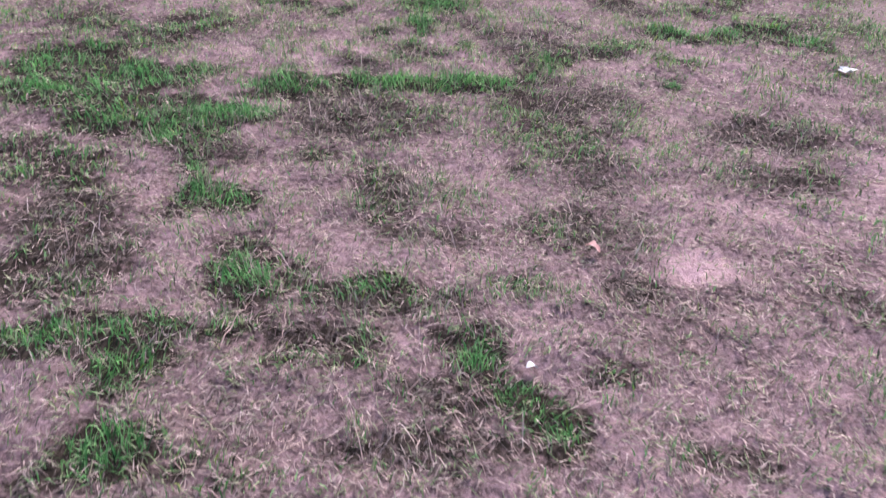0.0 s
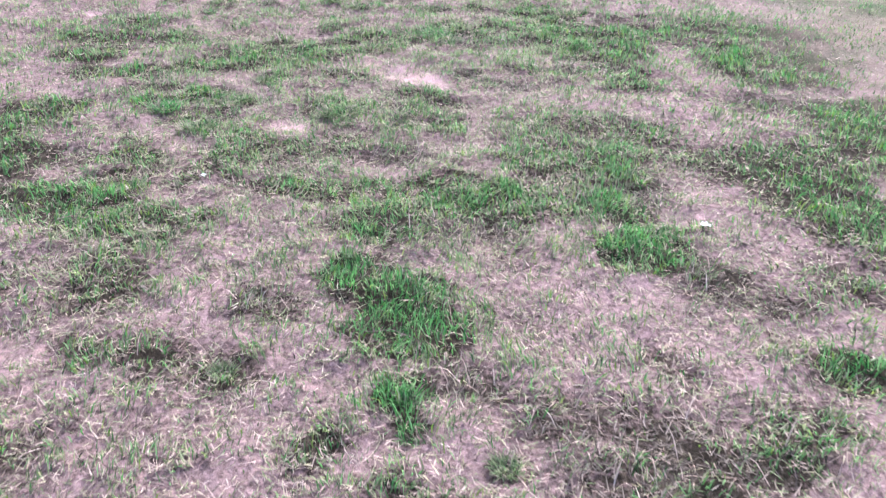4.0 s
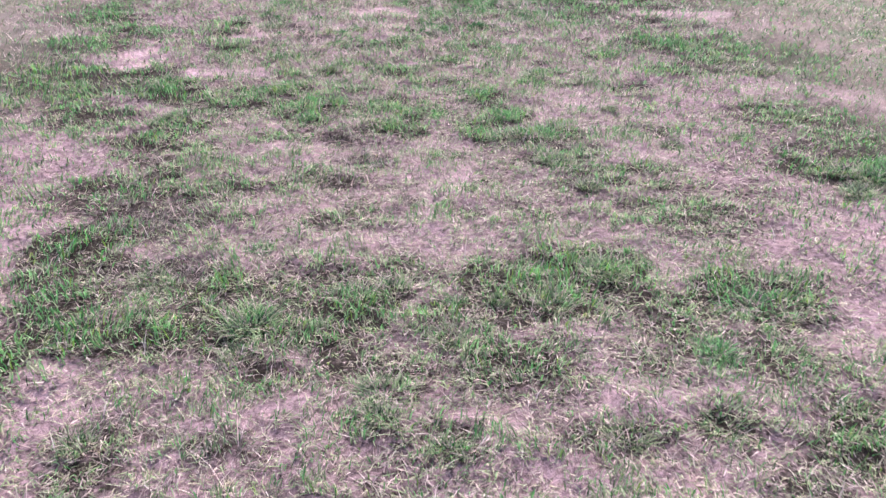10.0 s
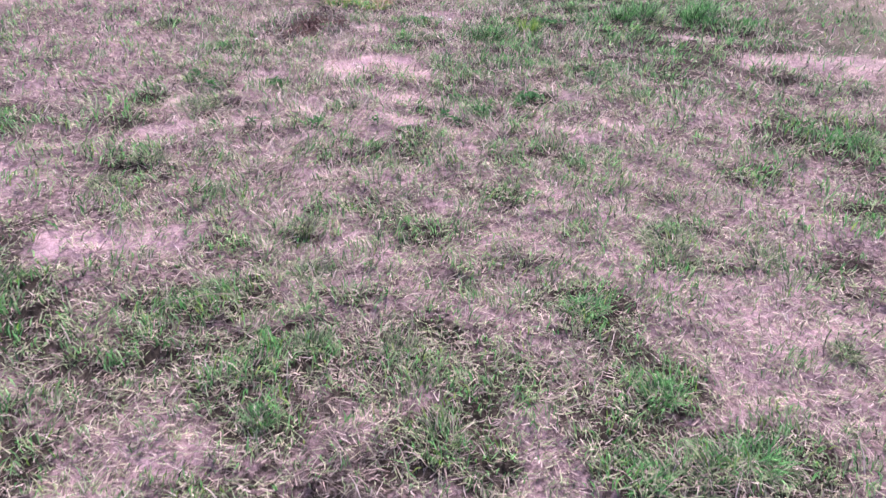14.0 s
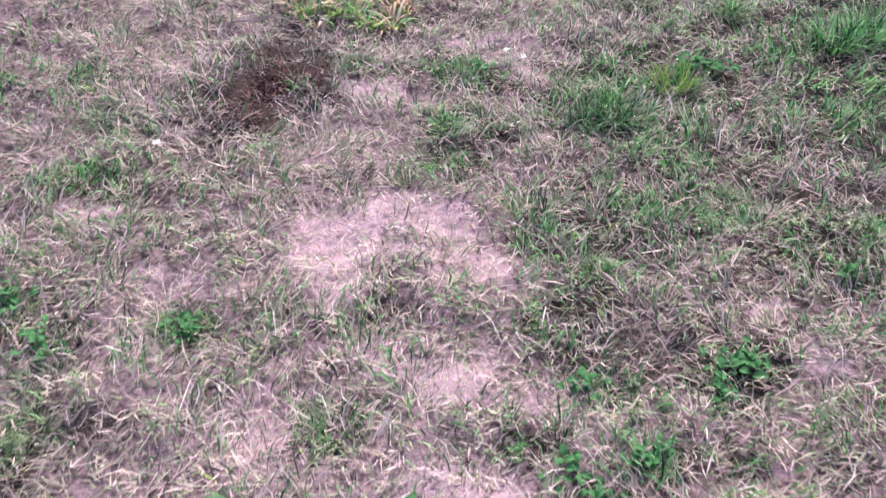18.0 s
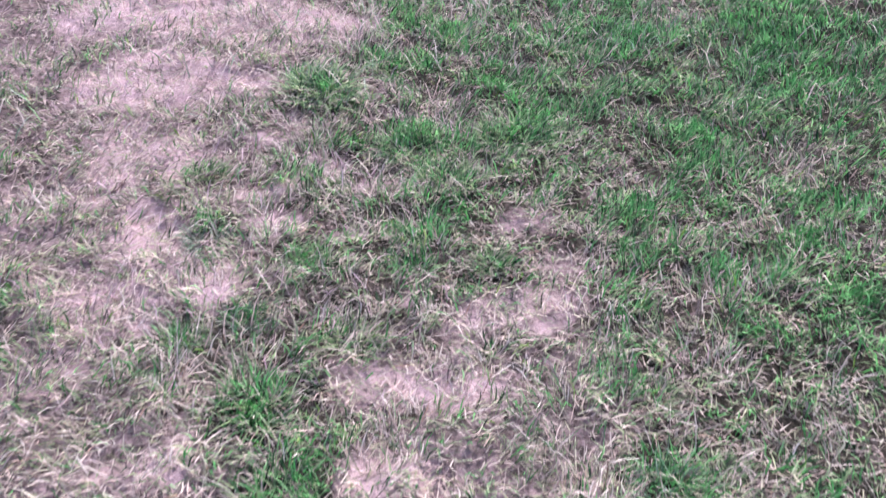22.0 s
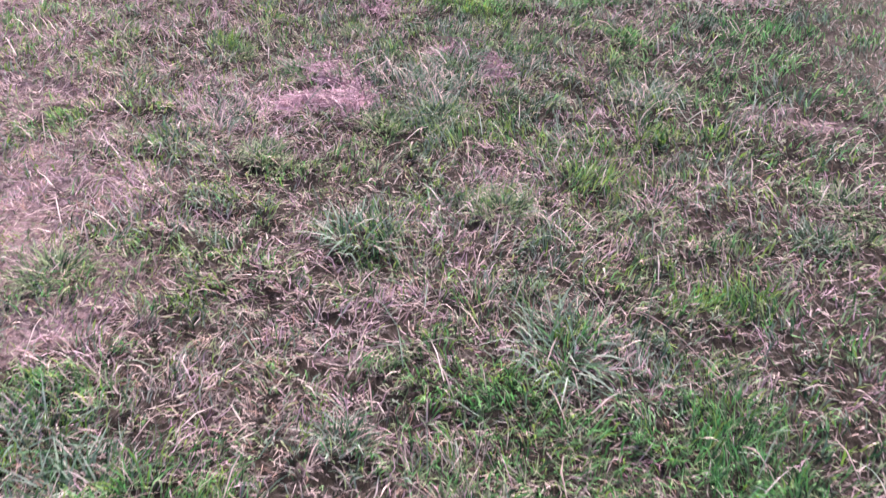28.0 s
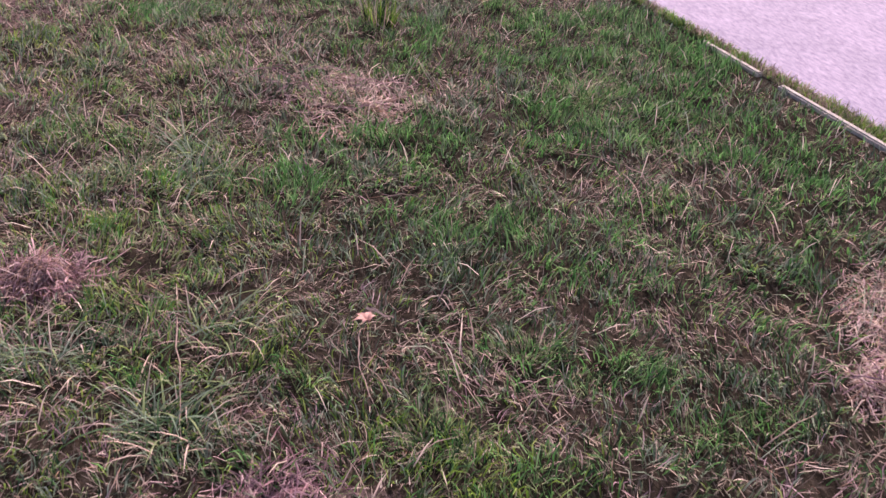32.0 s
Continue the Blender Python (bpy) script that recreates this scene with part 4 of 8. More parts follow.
sparse(0.76, 15.36, 0.07, 0.82, 15.34)
sparse(-0.70, 15.58, 0.07, -0.67, 15.59)
sparse(-0.37, 15.54, 0.07, -0.36, 15.54)
sparse(-0.29, 14.85, 0.05, -0.28, 14.85)
sparse(-0.36, 15.01, 0.08, -0.35, 15.00)
sparse(0.30, 14.31, 0.07, 0.31, 14.30)
sparse(0.14, 14.04, 0.05, 0.14, 14.03)
sparse(2.13, 14.49, 0.09, 2.15, 14.50)
sparse(1.89, 14.29, 0.09, 1.94, 14.25)
sparse(0.10, 13.44, 0.03, 0.22, 13.39)
sparse(-0.39, 13.51, 0.04, -0.38, 13.51)
sparse(-0.50, 13.61, 0.03, -0.47, 13.59)
sparse(0.68, 14.21, 0.07, 0.69, 14.19)
sparse(0.54, 13.94, 0.05, 0.56, 13.96)
worn(0.40, 14.58, 0.08, 0.54, 14.57)
worn(0.23, 13.95, 0.06, 0.32, 13.94)
worn(0.28, 14.24, 0.08, 0.33, 14.23)
worn(0.59, 14.03, 0.06, 0.61, 14.03)
worn(0.64, 13.67, 0.05, 0.69, 13.66)
worn(1.31, 13.65, 0.07, 1.43, 13.60)
worn(1.01, 13.62, 0.06, 1.12, 13.60)
worn(-0.32, 13.88, 0.07, -0.22, 13.88)
worn(-0.14, 13.69, 0.05, -0.09, 13.69)
worn(0.51, 15.29, 0.07, 0.55, 15.29)
worn(-0.04, 14.00, 0.06, 0.01, 14.02)
worn(-0.54, 13.96, 0.04, -0.53, 13.97)
worn(-0.12, 15.18, 0.04, -0.12, 15.17)
worn(1.20, 14.23, 0.04, 1.26, 14.23)
worn(1.24, 14.04, 0.05, 1.31, 14.00)
worn(1.12, 13.51, 0.05, 1.20, 13.52)
worn(-0.42, 13.75, 0.04, -0.40, 13.76)
worn(-0.21, 13.57, 0.04, -0.20, 13.56)
worn(0.58, 13.51, 0.03, 0.62, 13.52)
worn(-0.54, 13.79, 0.04, -0.53, 13.78)
worn(2.22, 14.99, 0.05, 2.41, 14.90)
worn(0.57, 13.72, 0.04, 0.65, 13.65)
worn(-0.18, 14.59, 0.04, 0.05, 14.50)
worn(-0.41, 14.88, 0.05, -0.30, 14.84)
worn(-0.05, 14.13, 0.03, 0.06, 14.10)
# y 15 to 17 m
bare(-0.22, 16.68, 0.06, -0.16, 16.66)
bare(-0.18, 16.30, 0.06, -0.17, 16.30)
bare(0.44, 15.35, 0.05, 0.49, 15.34)
dark(0.56, 16.66, 0.05, 0.69, 16.65)
dark(0.07, 16.34, 0.03, 0.31, 16.29)
dark(0.67, 16.29, 0.04, 0.69, 16.28)
dark(1.48, 15.81, 0.06, 1.53, 15.80)
dark(1.35, 16.05, 0.05, 1.36, 16.06)
dark(1.74, 16.36, 0.07, 1.82, 16.31)
dark(0.72, 15.79, 0.03, 0.98, 15.75)
dark(0.78, 15.33, 0.04, 0.83, 15.32)
dark(0.70, 15.53, 0.03, 0.75, 15.48)
dark(1.16, 15.49, 0.04, 1.26, 15.44)
dark(-0.27, 16.88, 0.05, -0.26, 16.88)
dark(1.89, 16.23, 0.05, 2.01, 16.21)
dark(1.68, 15.83, 0.05, 1.77, 15.79)
dark(0.61, 15.71, 0.05, 0.64, 15.71)
dark(0.43, 17.18, 0.09, 0.52, 17.15)
lush(-0.27, 16.94, 0.07, -0.24, 16.95)
lush(0.59, 16.96, 0.06, 0.65, 16.92)
lush(0.64, 16.72, 0.06, 0.70, 16.70)
lush(0.70, 16.35, 0.05, 0.71, 16.34)
lush(1.41, 16.62, 0.06, 1.49, 16.60)
lush(1.34, 15.89, 0.04, 1.36, 15.89)
lush(1.36, 15.45, 0.03, 1.39, 15.44)
lush(1.49, 15.29, 0.03, 1.54, 15.27)
lush(1.39, 15.21, 0.03, 1.43, 15.21)
sparse(-0.26, 17.27, 0.11, -0.05, 17.23)
sparse(-0.09, 17.26, 0.08, -0.02, 17.23)
sparse(-0.18, 17.04, 0.08, -0.15, 17.05)
sparse(-0.05, 16.52, 0.07, 0.10, 16.53)
sparse(0.61, 17.17, 0.09, 0.62, 17.17)
sparse(0.70, 16.92, 0.07, 0.72, 16.85)
sparse(0.48, 16.52, 0.05, 0.49, 16.52)
sparse(0.49, 15.49, 0.02, 0.49, 15.48)
sparse(1.46, 16.49, 0.05, 1.47, 16.49)
sparse(1.49, 16.88, 0.06, 1.50, 16.88)
sparse(1.36, 15.88, 0.04, 1.40, 15.87)
sparse(1.51, 15.87, 0.05, 1.65, 15.87)
sparse(1.84, 15.69, 0.06, 1.87, 15.67)
sparse(1.97, 15.80, 0.05, 2.05, 15.78)
sparse(1.50, 15.62, 0.03, 1.54, 15.62)
sparse(1.22, 15.51, 0.03, 1.25, 15.49)
sparse(1.46, 15.16, 0.04, 1.47, 15.16)
sparse(1.20, 15.31, 0.04, 1.24, 15.33)
sparse(1.10, 15.20, 0.04, 1.11, 15.20)
sparse(0.83, 15.39, 0.03, 0.86, 15.38)
sparse(0.77, 15.46, 0.03, 0.81, 15.46)
sparse(1.64, 15.53, 0.04, 1.66, 15.53)
sparse(1.83, 15.59, 0.05, 1.90, 15.55)
sparse(2.11, 16.16, 0.08, 2.26, 16.11)
sparse(2.29, 16.45, 0.09, 2.37, 16.42)
sparse(2.18, 16.63, 0.08, 2.21, 16.63)
sparse(1.62, 16.72, 0.10, 1.72, 16.67)
sparse(1.82, 16.98, 0.10, 2.04, 17.04)
sparse(2.48, 17.22, 0.14, 2.67, 17.21)
sparse(2.44, 16.94, 0.10, 2.50, 16.94)
sparse(1.77, 16.53, 0.08, 1.86, 16.50)
sparse(2.75, 17.05, 0.11, 2.86, 17.04)
sparse(2.16, 16.85, 0.09, 2.23, 16.82)
sparse(1.54, 16.38, 0.06, 1.54, 16.37)
worn(-0.12, 16.07, 0.04, -0.12, 16.07)
worn(0.23, 17.38, 0.07, 0.54, 17.37)
worn(0.32, 16.81, 0.06, 0.46, 16.80)
worn(0.41, 16.89, 0.06, 0.43, 16.88)
worn(0.87, 16.99, 0.08, 1.11, 16.94)
worn(1.10, 17.16, 0.08, 1.38, 17.18)
worn(0.92, 15.60, 0.05, 1.03, 15.56)
worn(0.96, 15.50, 0.04, 1.00, 15.48)
worn(1.00, 15.36, 0.05, 1.01, 15.36)
worn(0.44, 15.28, 0.03, 0.47, 15.27)
worn(1.69, 16.22, 0.06, 1.82, 16.23)
worn(1.66, 16.07, 0.05, 1.72, 16.05)
worn(-0.09, 15.63, 0.03, -0.03, 15.62)
worn(0.81, 16.19, 0.05, 0.85, 16.21)
worn(0.80, 15.62, 0.04, 0.87, 15.61)
worn(1.01, 15.28, 0.03, 1.03, 15.28)
worn(0.82, 16.70, 0.06, 0.95, 16.71)
worn(0.50, 16.24, 0.05, 0.57, 16.25)
# y 17 to 19 m
bare(0.28, 18.71, 0.07, 0.48, 18.66)
bare(0.23, 17.90, 0.06, 0.26, 17.89)
bare(0.31, 17.73, 0.06, 0.37, 17.73)
bare(0.48, 17.35, 0.05, 0.52, 17.34)
dark(1.06, 18.48, 0.04, 1.23, 18.44)
dark(0.90, 18.27, 0.03, 0.97, 18.26)
dark(0.94, 17.98, 0.04, 1.05, 17.96)
dark(1.42, 18.31, 0.03, 1.44, 18.30)
dark(0.91, 17.43, 0.03, 1.05, 17.34)
dark(0.59, 17.23, 0.04, 0.68, 17.20)
dark(0.49, 17.59, 0.03, 0.52, 17.59)
dark(1.44, 17.94, 0.03, 1.52, 17.92)
dark(0.68, 17.37, 0.04, 0.85, 17.32)
dark(0.80, 17.11, 0.03, 0.83, 17.11)
dark(1.89, 18.35, 0.05, 1.93, 18.34)
dark(1.68, 17.27, 0.03, 1.70, 17.25)
dark(1.20, 18.73, 0.04, 1.26, 18.70)
dark(1.06, 17.20, 0.03, 1.08, 17.19)
dark(0.95, 17.85, 0.04, 1.00, 17.84)
lush(1.39, 18.73, 0.11, 1.45, 18.72)
lush(1.95, 18.69, 0.14, 2.03, 18.66)
lush(2.81, 18.61, 0.17, 3.02, 18.55)
lush(2.56, 18.33, 0.17, 2.83, 18.25)
lush(3.23, 19.25, 0.17, 3.43, 19.14)
lush(1.09, 18.58, 0.08, 1.22, 18.53)
lush(0.80, 18.49, 0.06, 0.87, 18.44)
lush(0.89, 18.35, 0.05, 0.97, 18.32)
lush(1.51, 18.48, 0.08, 1.58, 18.44)
lush(1.47, 18.37, 0.09, 1.53, 18.38)
lush(0.95, 18.03, 0.05, 1.05, 18.00)
lush(1.07, 18.03, 0.06, 1.31, 17.99)
lush(1.07, 18.08, 0.05, 1.16, 18.08)
lush(1.41, 18.07, 0.06, 1.63, 18.05)
lush(1.46, 18.00, 0.05, 1.58, 17.97)
lush(1.54, 18.15, 0.07, 1.70, 18.15)
lush(1.17, 17.84, 0.05, 1.22, 17.82)
lush(1.16, 17.64, 0.04, 1.22, 17.62)
lush(1.00, 17.54, 0.04, 1.10, 17.52)
lush(1.00, 17.40, 0.03, 1.06, 17.38)
lush(0.73, 17.46, 0.04, 0.77, 17.46)
lush(0.47, 17.64, 0.03, 0.52, 17.63)
lush(0.58, 17.27, 0.03, 0.62, 17.27)
lush(0.44, 17.18, 0.04, 0.45, 17.18)
lush(1.14, 17.25, 0.03, 1.15, 17.25)
lush(1.64, 17.55, 0.07, 1.71, 17.53)
lush(1.85, 17.61, 0.07, 1.96, 17.55)
lush(2.01, 17.91, 0.09, 2.11, 17.85)
lush(1.98, 17.76, 0.08, 2.14, 17.72)
lush(2.20, 17.52, 0.08, 2.36, 17.46)
lush(1.61, 17.32, 0.05, 1.65, 17.31)
lush(1.81, 17.27, 0.05, 1.83, 17.26)
lush(2.10, 17.35, 0.06, 2.17, 17.31)
lush(2.15, 17.16, 0.08, 2.16, 17.14)
lush(1.84, 16.97, 0.04, 1.90, 16.96)
sparse(0.63, 18.32, 0.05, 0.70, 18.31)
sparse(0.68, 17.85, 0.04, 0.85, 17.82)
sparse(0.46, 17.92, 0.05, 0.55, 17.91)
sparse(0.92, 17.64, 0.04, 0.95, 17.64)
sparse(0.93, 17.39, 0.03, 0.95, 17.38)
sparse(0.62, 17.20, 0.04, 0.77, 17.15)
sparse(0.80, 17.37, 0.04, 0.81, 17.38)
sparse(1.92, 17.28, 0.06, 1.98, 17.26)
sparse(1.53, 17.16, 0.05, 1.57, 17.14)
sparse(1.54, 17.05, 0.05, 1.56, 17.04)
sparse(1.98, 16.92, 0.05, 2.03, 16.91)
sparse(2.34, 18.13, 0.11, 2.42, 18.09)
sparse(1.85, 18.38, 0.12, 2.03, 18.34)
sparse(0.06, 18.65, 0.08, 0.07, 18.64)
sparse(1.22, 17.36, 0.04, 1.24, 17.36)
sparse(1.28, 17.26, 0.04, 1.31, 17.22)
sparse(1.57, 17.83, 0.05, 1.60, 17.82)
sparse(0.46, 18.30, 0.05, 0.51, 18.28)
sparse(0.32, 17.19, 0.03, 0.33, 17.19)
sparse(0.47, 17.28, 0.03, 0.47, 17.28)
sparse(2.51, 17.92, 0.07, 2.60, 17.89)
worn(0.33, 19.24, 0.09, 0.72, 19.25)
worn(0.90, 18.98, 0.08, 1.06, 18.90)
worn(0.23, 18.58, 0.05, 0.33, 18.59)
worn(0.54, 18.84, 0.06, 0.74, 18.72)
worn(0.60, 18.52, 0.06, 0.71, 18.49)
worn(1.00, 18.37, 0.05, 1.06, 18.34)
worn(0.74, 18.21, 0.06, 0.83, 18.18)
worn(1.05, 18.18, 0.05, 1.18, 18.18)
worn(0.62, 18.10, 0.04, 0.71, 18.11)
worn(0.19, 17.78, 0.05, 0.20, 17.79)
worn(0.60, 17.80, 0.05, 0.72, 17.80)
worn(0.62, 17.66, 0.05, 0.72, 17.63)
worn(0.39, 17.49, 0.05, 0.43, 17.48)
worn(0.27, 17.54, 0.04, 0.32, 17.52)
worn(1.30, 17.56, 0.06, 1.43, 17.54)
worn(1.38, 17.37, 0.06, 1.41, 17.35)
worn(0.95, 17.79, 0.05, 1.03, 17.77)
worn(0.97, 17.28, 0.03, 1.00, 17.25)
worn(1.26, 17.24, 0.03, 1.35, 17.20)
worn(0.11, 19.43, 0.11, 0.24, 19.49)
worn(0.07, 19.07, 0.06, 0.25, 19.06)
worn(1.02, 17.09, 0.03, 1.12, 17.06)
worn(1.23, 17.13, 0.04, 1.32, 17.09)
worn(0.35, 17.22, 0.03, 0.38, 17.21)
worn(1.33, 18.59, 0.06, 1.41, 18.56)
worn(1.24, 18.34, 0.04, 1.34, 18.31)
worn(0.11, 18.57, 0.07, 0.16, 18.53)
worn(0.86, 17.54, 0.03, 0.91, 17.55)
worn(0.79, 17.92, 0.05, 0.88, 17.89)
worn(1.71, 17.82, 0.04, 1.76, 17.80)
worn(1.58, 17.68, 0.04, 1.66, 17.61)
# y 18 to 19 m
worn(0.13, 19.12, 0.29, 0.48, 19.09)
worn(0.21, 18.55, 0.25, 0.48, 18.52)
worn(0.28, 18.05, 0.22, 0.33, 18.04)
worn(0.31, 17.61, 0.14, 0.34, 17.60)
# y 19 to 22 m
bare(0.64, 19.93, 0.14, 0.66, 19.87)
bare(0.70, 19.65, 0.10, 0.71, 19.65)
bare(1.00, 18.95, 0.06, 1.03, 18.92)
bare(0.77, 18.98, 0.07, 0.78, 18.96)
dark(1.38, 19.69, 0.06, 1.42, 19.66)
dark(1.36, 19.57, 0.04, 1.45, 19.50)
dark(1.09, 20.21, 0.04, 1.27, 20.17)
dark(1.29, 19.47, 0.04, 1.32, 19.46)
dark(1.34, 19.26, 0.04, 1.47, 19.22)
dark(1.59, 19.17, 0.05, 1.63, 19.14)
dark(1.79, 19.33, 0.04, 1.84, 19.32)
dark(1.98, 19.49, 0.05, 2.00, 19.46)
dark(1.85, 19.18, 0.05, 1.87, 19.16)
dark(3.02, 19.25, 0.08, 3.10, 19.23)
dark(1.78, 19.84, 0.06, 1.89, 19.85)
lush(1.46, 21.44, 0.13, 1.56, 21.42)
lush(1.77, 21.16, 0.10, 1.87, 21.13)
lush(1.14, 20.25, 0.06, 1.24, 20.25)
lush(0.96, 20.67, 0.08, 1.03, 20.63)
lush(1.99, 20.85, 0.12, 2.16, 20.88)
lush(1.83, 20.73, 0.11, 1.98, 20.72)
lush(2.50, 21.25, 0.19, 2.63, 21.16)
lush(2.77, 21.03, 0.21, 3.02, 20.93)
lush(2.92, 20.35, 0.16, 3.00, 20.27)
lush(3.34, 20.09, 0.16, 3.58, 20.04)
lush(3.26, 19.88, 0.14, 3.48, 19.83)
lush(2.22, 19.96, 0.12, 2.31, 19.91)
lush(2.06, 19.83, 0.09, 2.09, 19.81)
lush(2.12, 19.49, 0.08, 2.23, 19.46)
lush(2.17, 19.54, 0.08, 2.20, 19.53)
lush(2.54, 19.46, 0.10, 2.61, 19.42)
lush(1.58, 19.23, 0.06, 1.70, 19.21)
lush(1.76, 19.22, 0.05, 1.90, 19.15)
lush(1.88, 19.28, 0.05, 1.91, 19.27)
lush(1.45, 19.17, 0.05, 1.54, 19.14)
lush(1.01, 19.30, 0.05, 1.04, 19.29)
lush(1.00, 19.55, 0.05, 1.03, 19.55)
lush(1.90, 18.95, 0.07, 1.91, 18.91)
lush(2.09, 19.04, 0.08, 2.14, 18.99)
lush(2.41, 19.23, 0.08, 2.53, 19.12)
lush(2.10, 18.71, 0.07, 2.16, 18.70)
lush(1.96, 18.68, 0.07, 2.00, 18.67)
lush(1.76, 18.65, 0.07, 1.83, 18.62)
lush(1.39, 18.72, 0.06, 1.40, 18.71)
lush(1.50, 18.75, 0.05, 1.54, 18.74)
lush(1.25, 18.87, 0.04, 1.29, 18.86)
lush(1.21, 18.94, 0.05, 1.23, 18.84)
lush(1.25, 19.06, 0.05, 1.30, 19.07)
lush(2.56, 18.77, 0.07, 2.63, 18.73)
lush(2.62, 18.59, 0.08, 2.63, 18.58)
lush(2.61, 19.11, 0.08, 2.70, 19.12)
lush(2.68, 18.99, 0.09, 2.86, 18.98)
lush(3.08, 19.52, 0.12, 3.22, 19.50)
lush(2.47, 19.84, 0.10, 2.59, 19.83)
sparse(1.33, 21.29, 0.12, 1.37, 21.26)
sparse(1.02, 20.63, 0.08, 1.09, 20.66)
sparse(1.25, 20.76, 0.08, 1.37, 20.76)
sparse(1.62, 20.49, 0.09, 1.68, 20.51)
sparse(3.33, 21.25, 0.25, 3.63, 21.24)
sparse(3.91, 21.47, 0.30, 4.58, 21.38)
sparse(0.94, 19.57, 0.06, 1.04, 19.54)
sparse(1.07, 19.96, 0.07, 1.12, 19.92)
sparse(1.18, 19.85, 0.07, 1.24, 19.83)
sparse(1.20, 19.10, 0.05, 1.28, 19.07)
sparse(2.43, 18.55, 0.05, 2.49, 18.54)
sparse(1.62, 19.02, 0.04, 1.65, 18.97)
sparse(0.69, 20.50, 0.07, 0.81, 20.45)
sparse(2.54, 20.16, 0.12, 2.69, 20.12)
sparse(2.00, 20.22, 0.12, 2.17, 20.24)
sparse(2.65, 20.57, 0.18, 2.89, 20.55)
sparse(3.51, 20.75, 0.22, 3.90, 20.68)
worn(0.74, 19.42, 0.08, 0.81, 19.38)
worn(0.53, 20.48, 0.11, 0.54, 20.50)
worn(0.52, 20.87, 0.14, 0.53, 20.85)
worn(0.98, 18.84, 0.04, 1.02, 18.81)
worn(0.83, 18.82, 0.05, 0.88, 18.79)
worn(0.73, 19.21, 0.04, 0.79, 19.20)
worn(1.45, 19.99, 0.05, 1.47, 19.96)
worn(1.41, 19.77, 0.05, 1.41, 19.76)
worn(1.33, 20.29, 0.06, 1.36, 20.29)
worn(1.80, 19.49, 0.04, 1.83, 19.45)
worn(1.81, 19.38, 0.03, 1.84, 19.36)
worn(1.46, 19.56, 0.04, 1.50, 19.52)
worn(1.46, 19.30, 0.04, 1.51, 19.29)
worn(1.18, 19.61, 0.05, 1.29, 19.62)
worn(0.82, 20.22, 0.08, 1.00, 20.15)
worn(0.84, 19.52, 0.05, 0.93, 19.48)
worn(1.76, 19.02, 0.03, 1.80, 19.00)
worn(1.78, 18.93, 0.03, 1.78, 18.92)
worn(1.36, 18.92, 0.03, 1.45, 18.90)
worn(1.65, 20.21, 0.07, 1.81, 20.27)
worn(1.15, 18.94, 0.04, 1.17, 18.92)
worn(2.34, 18.93, 0.05, 2.46, 18.88)
worn(1.21, 20.02, 0.05, 1.22, 20.02)
worn(1.44, 21.01, 0.07, 1.48, 20.99)
worn(0.55, 21.38, 0.17, 0.61, 21.43)
worn(0.79, 21.54, 0.11, 1.02, 21.54)
# y 19 to 21 m
worn(0.56, 21.10, 0.37, 0.59, 21.10)
worn(0.67, 20.14, 0.27, 0.70, 20.14)
worn(0.74, 19.54, 0.22, 0.77, 19.52)
worn(0.82, 19.05, 0.18, 0.86, 19.03)
# y 21 to 24 m
dark(4.79, 23.64, 0.04, 4.94, 23.61)
dark(4.53, 23.38, 0.06, 4.60, 23.38)
dark(2.75, 23.25, 0.03, 2.83, 23.24)
dark(3.03, 23.19, 0.03, 3.13, 23.20)
dark(2.42, 23.57, 0.03, 2.49, 23.59)
dark(1.91, 23.40, 0.03, 1.98, 23.40)
dark(2.44, 22.20, 0.03, 2.58, 22.17)
dark(2.64, 22.15, 0.03, 2.77, 22.14)
dark(2.80, 21.51, 0.03, 2.85, 21.49)
dark(2.52, 21.50, 0.03, 2.61, 21.48)
dark(2.90, 21.35, 0.04, 2.92, 21.34)
dark(1.57, 21.39, 0.03, 1.64, 21.38)
dark(2.42, 21.37, 0.05, 2.47, 21.34)
dark(2.25, 21.99, 0.03, 2.37, 21.98)
dark(3.90, 22.15, 0.06, 3.99, 22.11)
dark(1.76, 21.24, 0.02, 1.77, 21.24)
dark(2.70, 21.45, 0.06, 2.76, 21.42)
dark(1.69, 22.07, 0.03, 1.71, 22.07)
dark(3.59, 22.68, 0.05, 3.73, 22.67)
dark(2.66, 21.63, 0.05, 2.70, 21.62)
lush(3.02, 22.48, 0.14, 3.10, 22.45)
lush(3.04, 22.31, 0.11, 3.12, 22.27)
lush(3.42, 22.58, 0.09, 3.56, 22.57)
lush(3.23, 21.61, 0.08, 3.30, 21.58)
lush(2.32, 21.92, 0.05, 2.37, 21.90)
lush(1.86, 21.77, 0.03, 1.88, 21.77)
lush(1.56, 21.44, 0.04, 1.61, 21.43)
lush(1.57, 21.48, 0.05, 1.58, 21.48)
lush(2.41, 21.56, 0.04, 2.60, 21.56)
lush(2.72, 21.53, 0.04, 2.83, 21.55)
lush(2.70, 21.44, 0.04, 2.71, 21.44)
lush(2.52, 22.23, 0.05, 2.67, 22.17)
lush(2.80, 22.20, 0.05, 2.87, 22.23)
lush(3.05, 21.39, 0.05, 3.13, 21.37)
lush(2.20, 21.23, 0.05, 2.26, 21.21)
lush(3.03, 23.25, 0.05, 3.14, 23.26)
sparse(2.96, 22.77, 0.11, 3.07, 22.71)
sparse(3.44, 22.33, 0.12, 3.52, 22.30)
sparse(2.85, 22.67, 0.11, 2.85, 22.66)
sparse(3.12, 21.65, 0.08, 3.15, 21.64)
sparse(3.67, 22.26, 0.12, 3.77, 22.22)
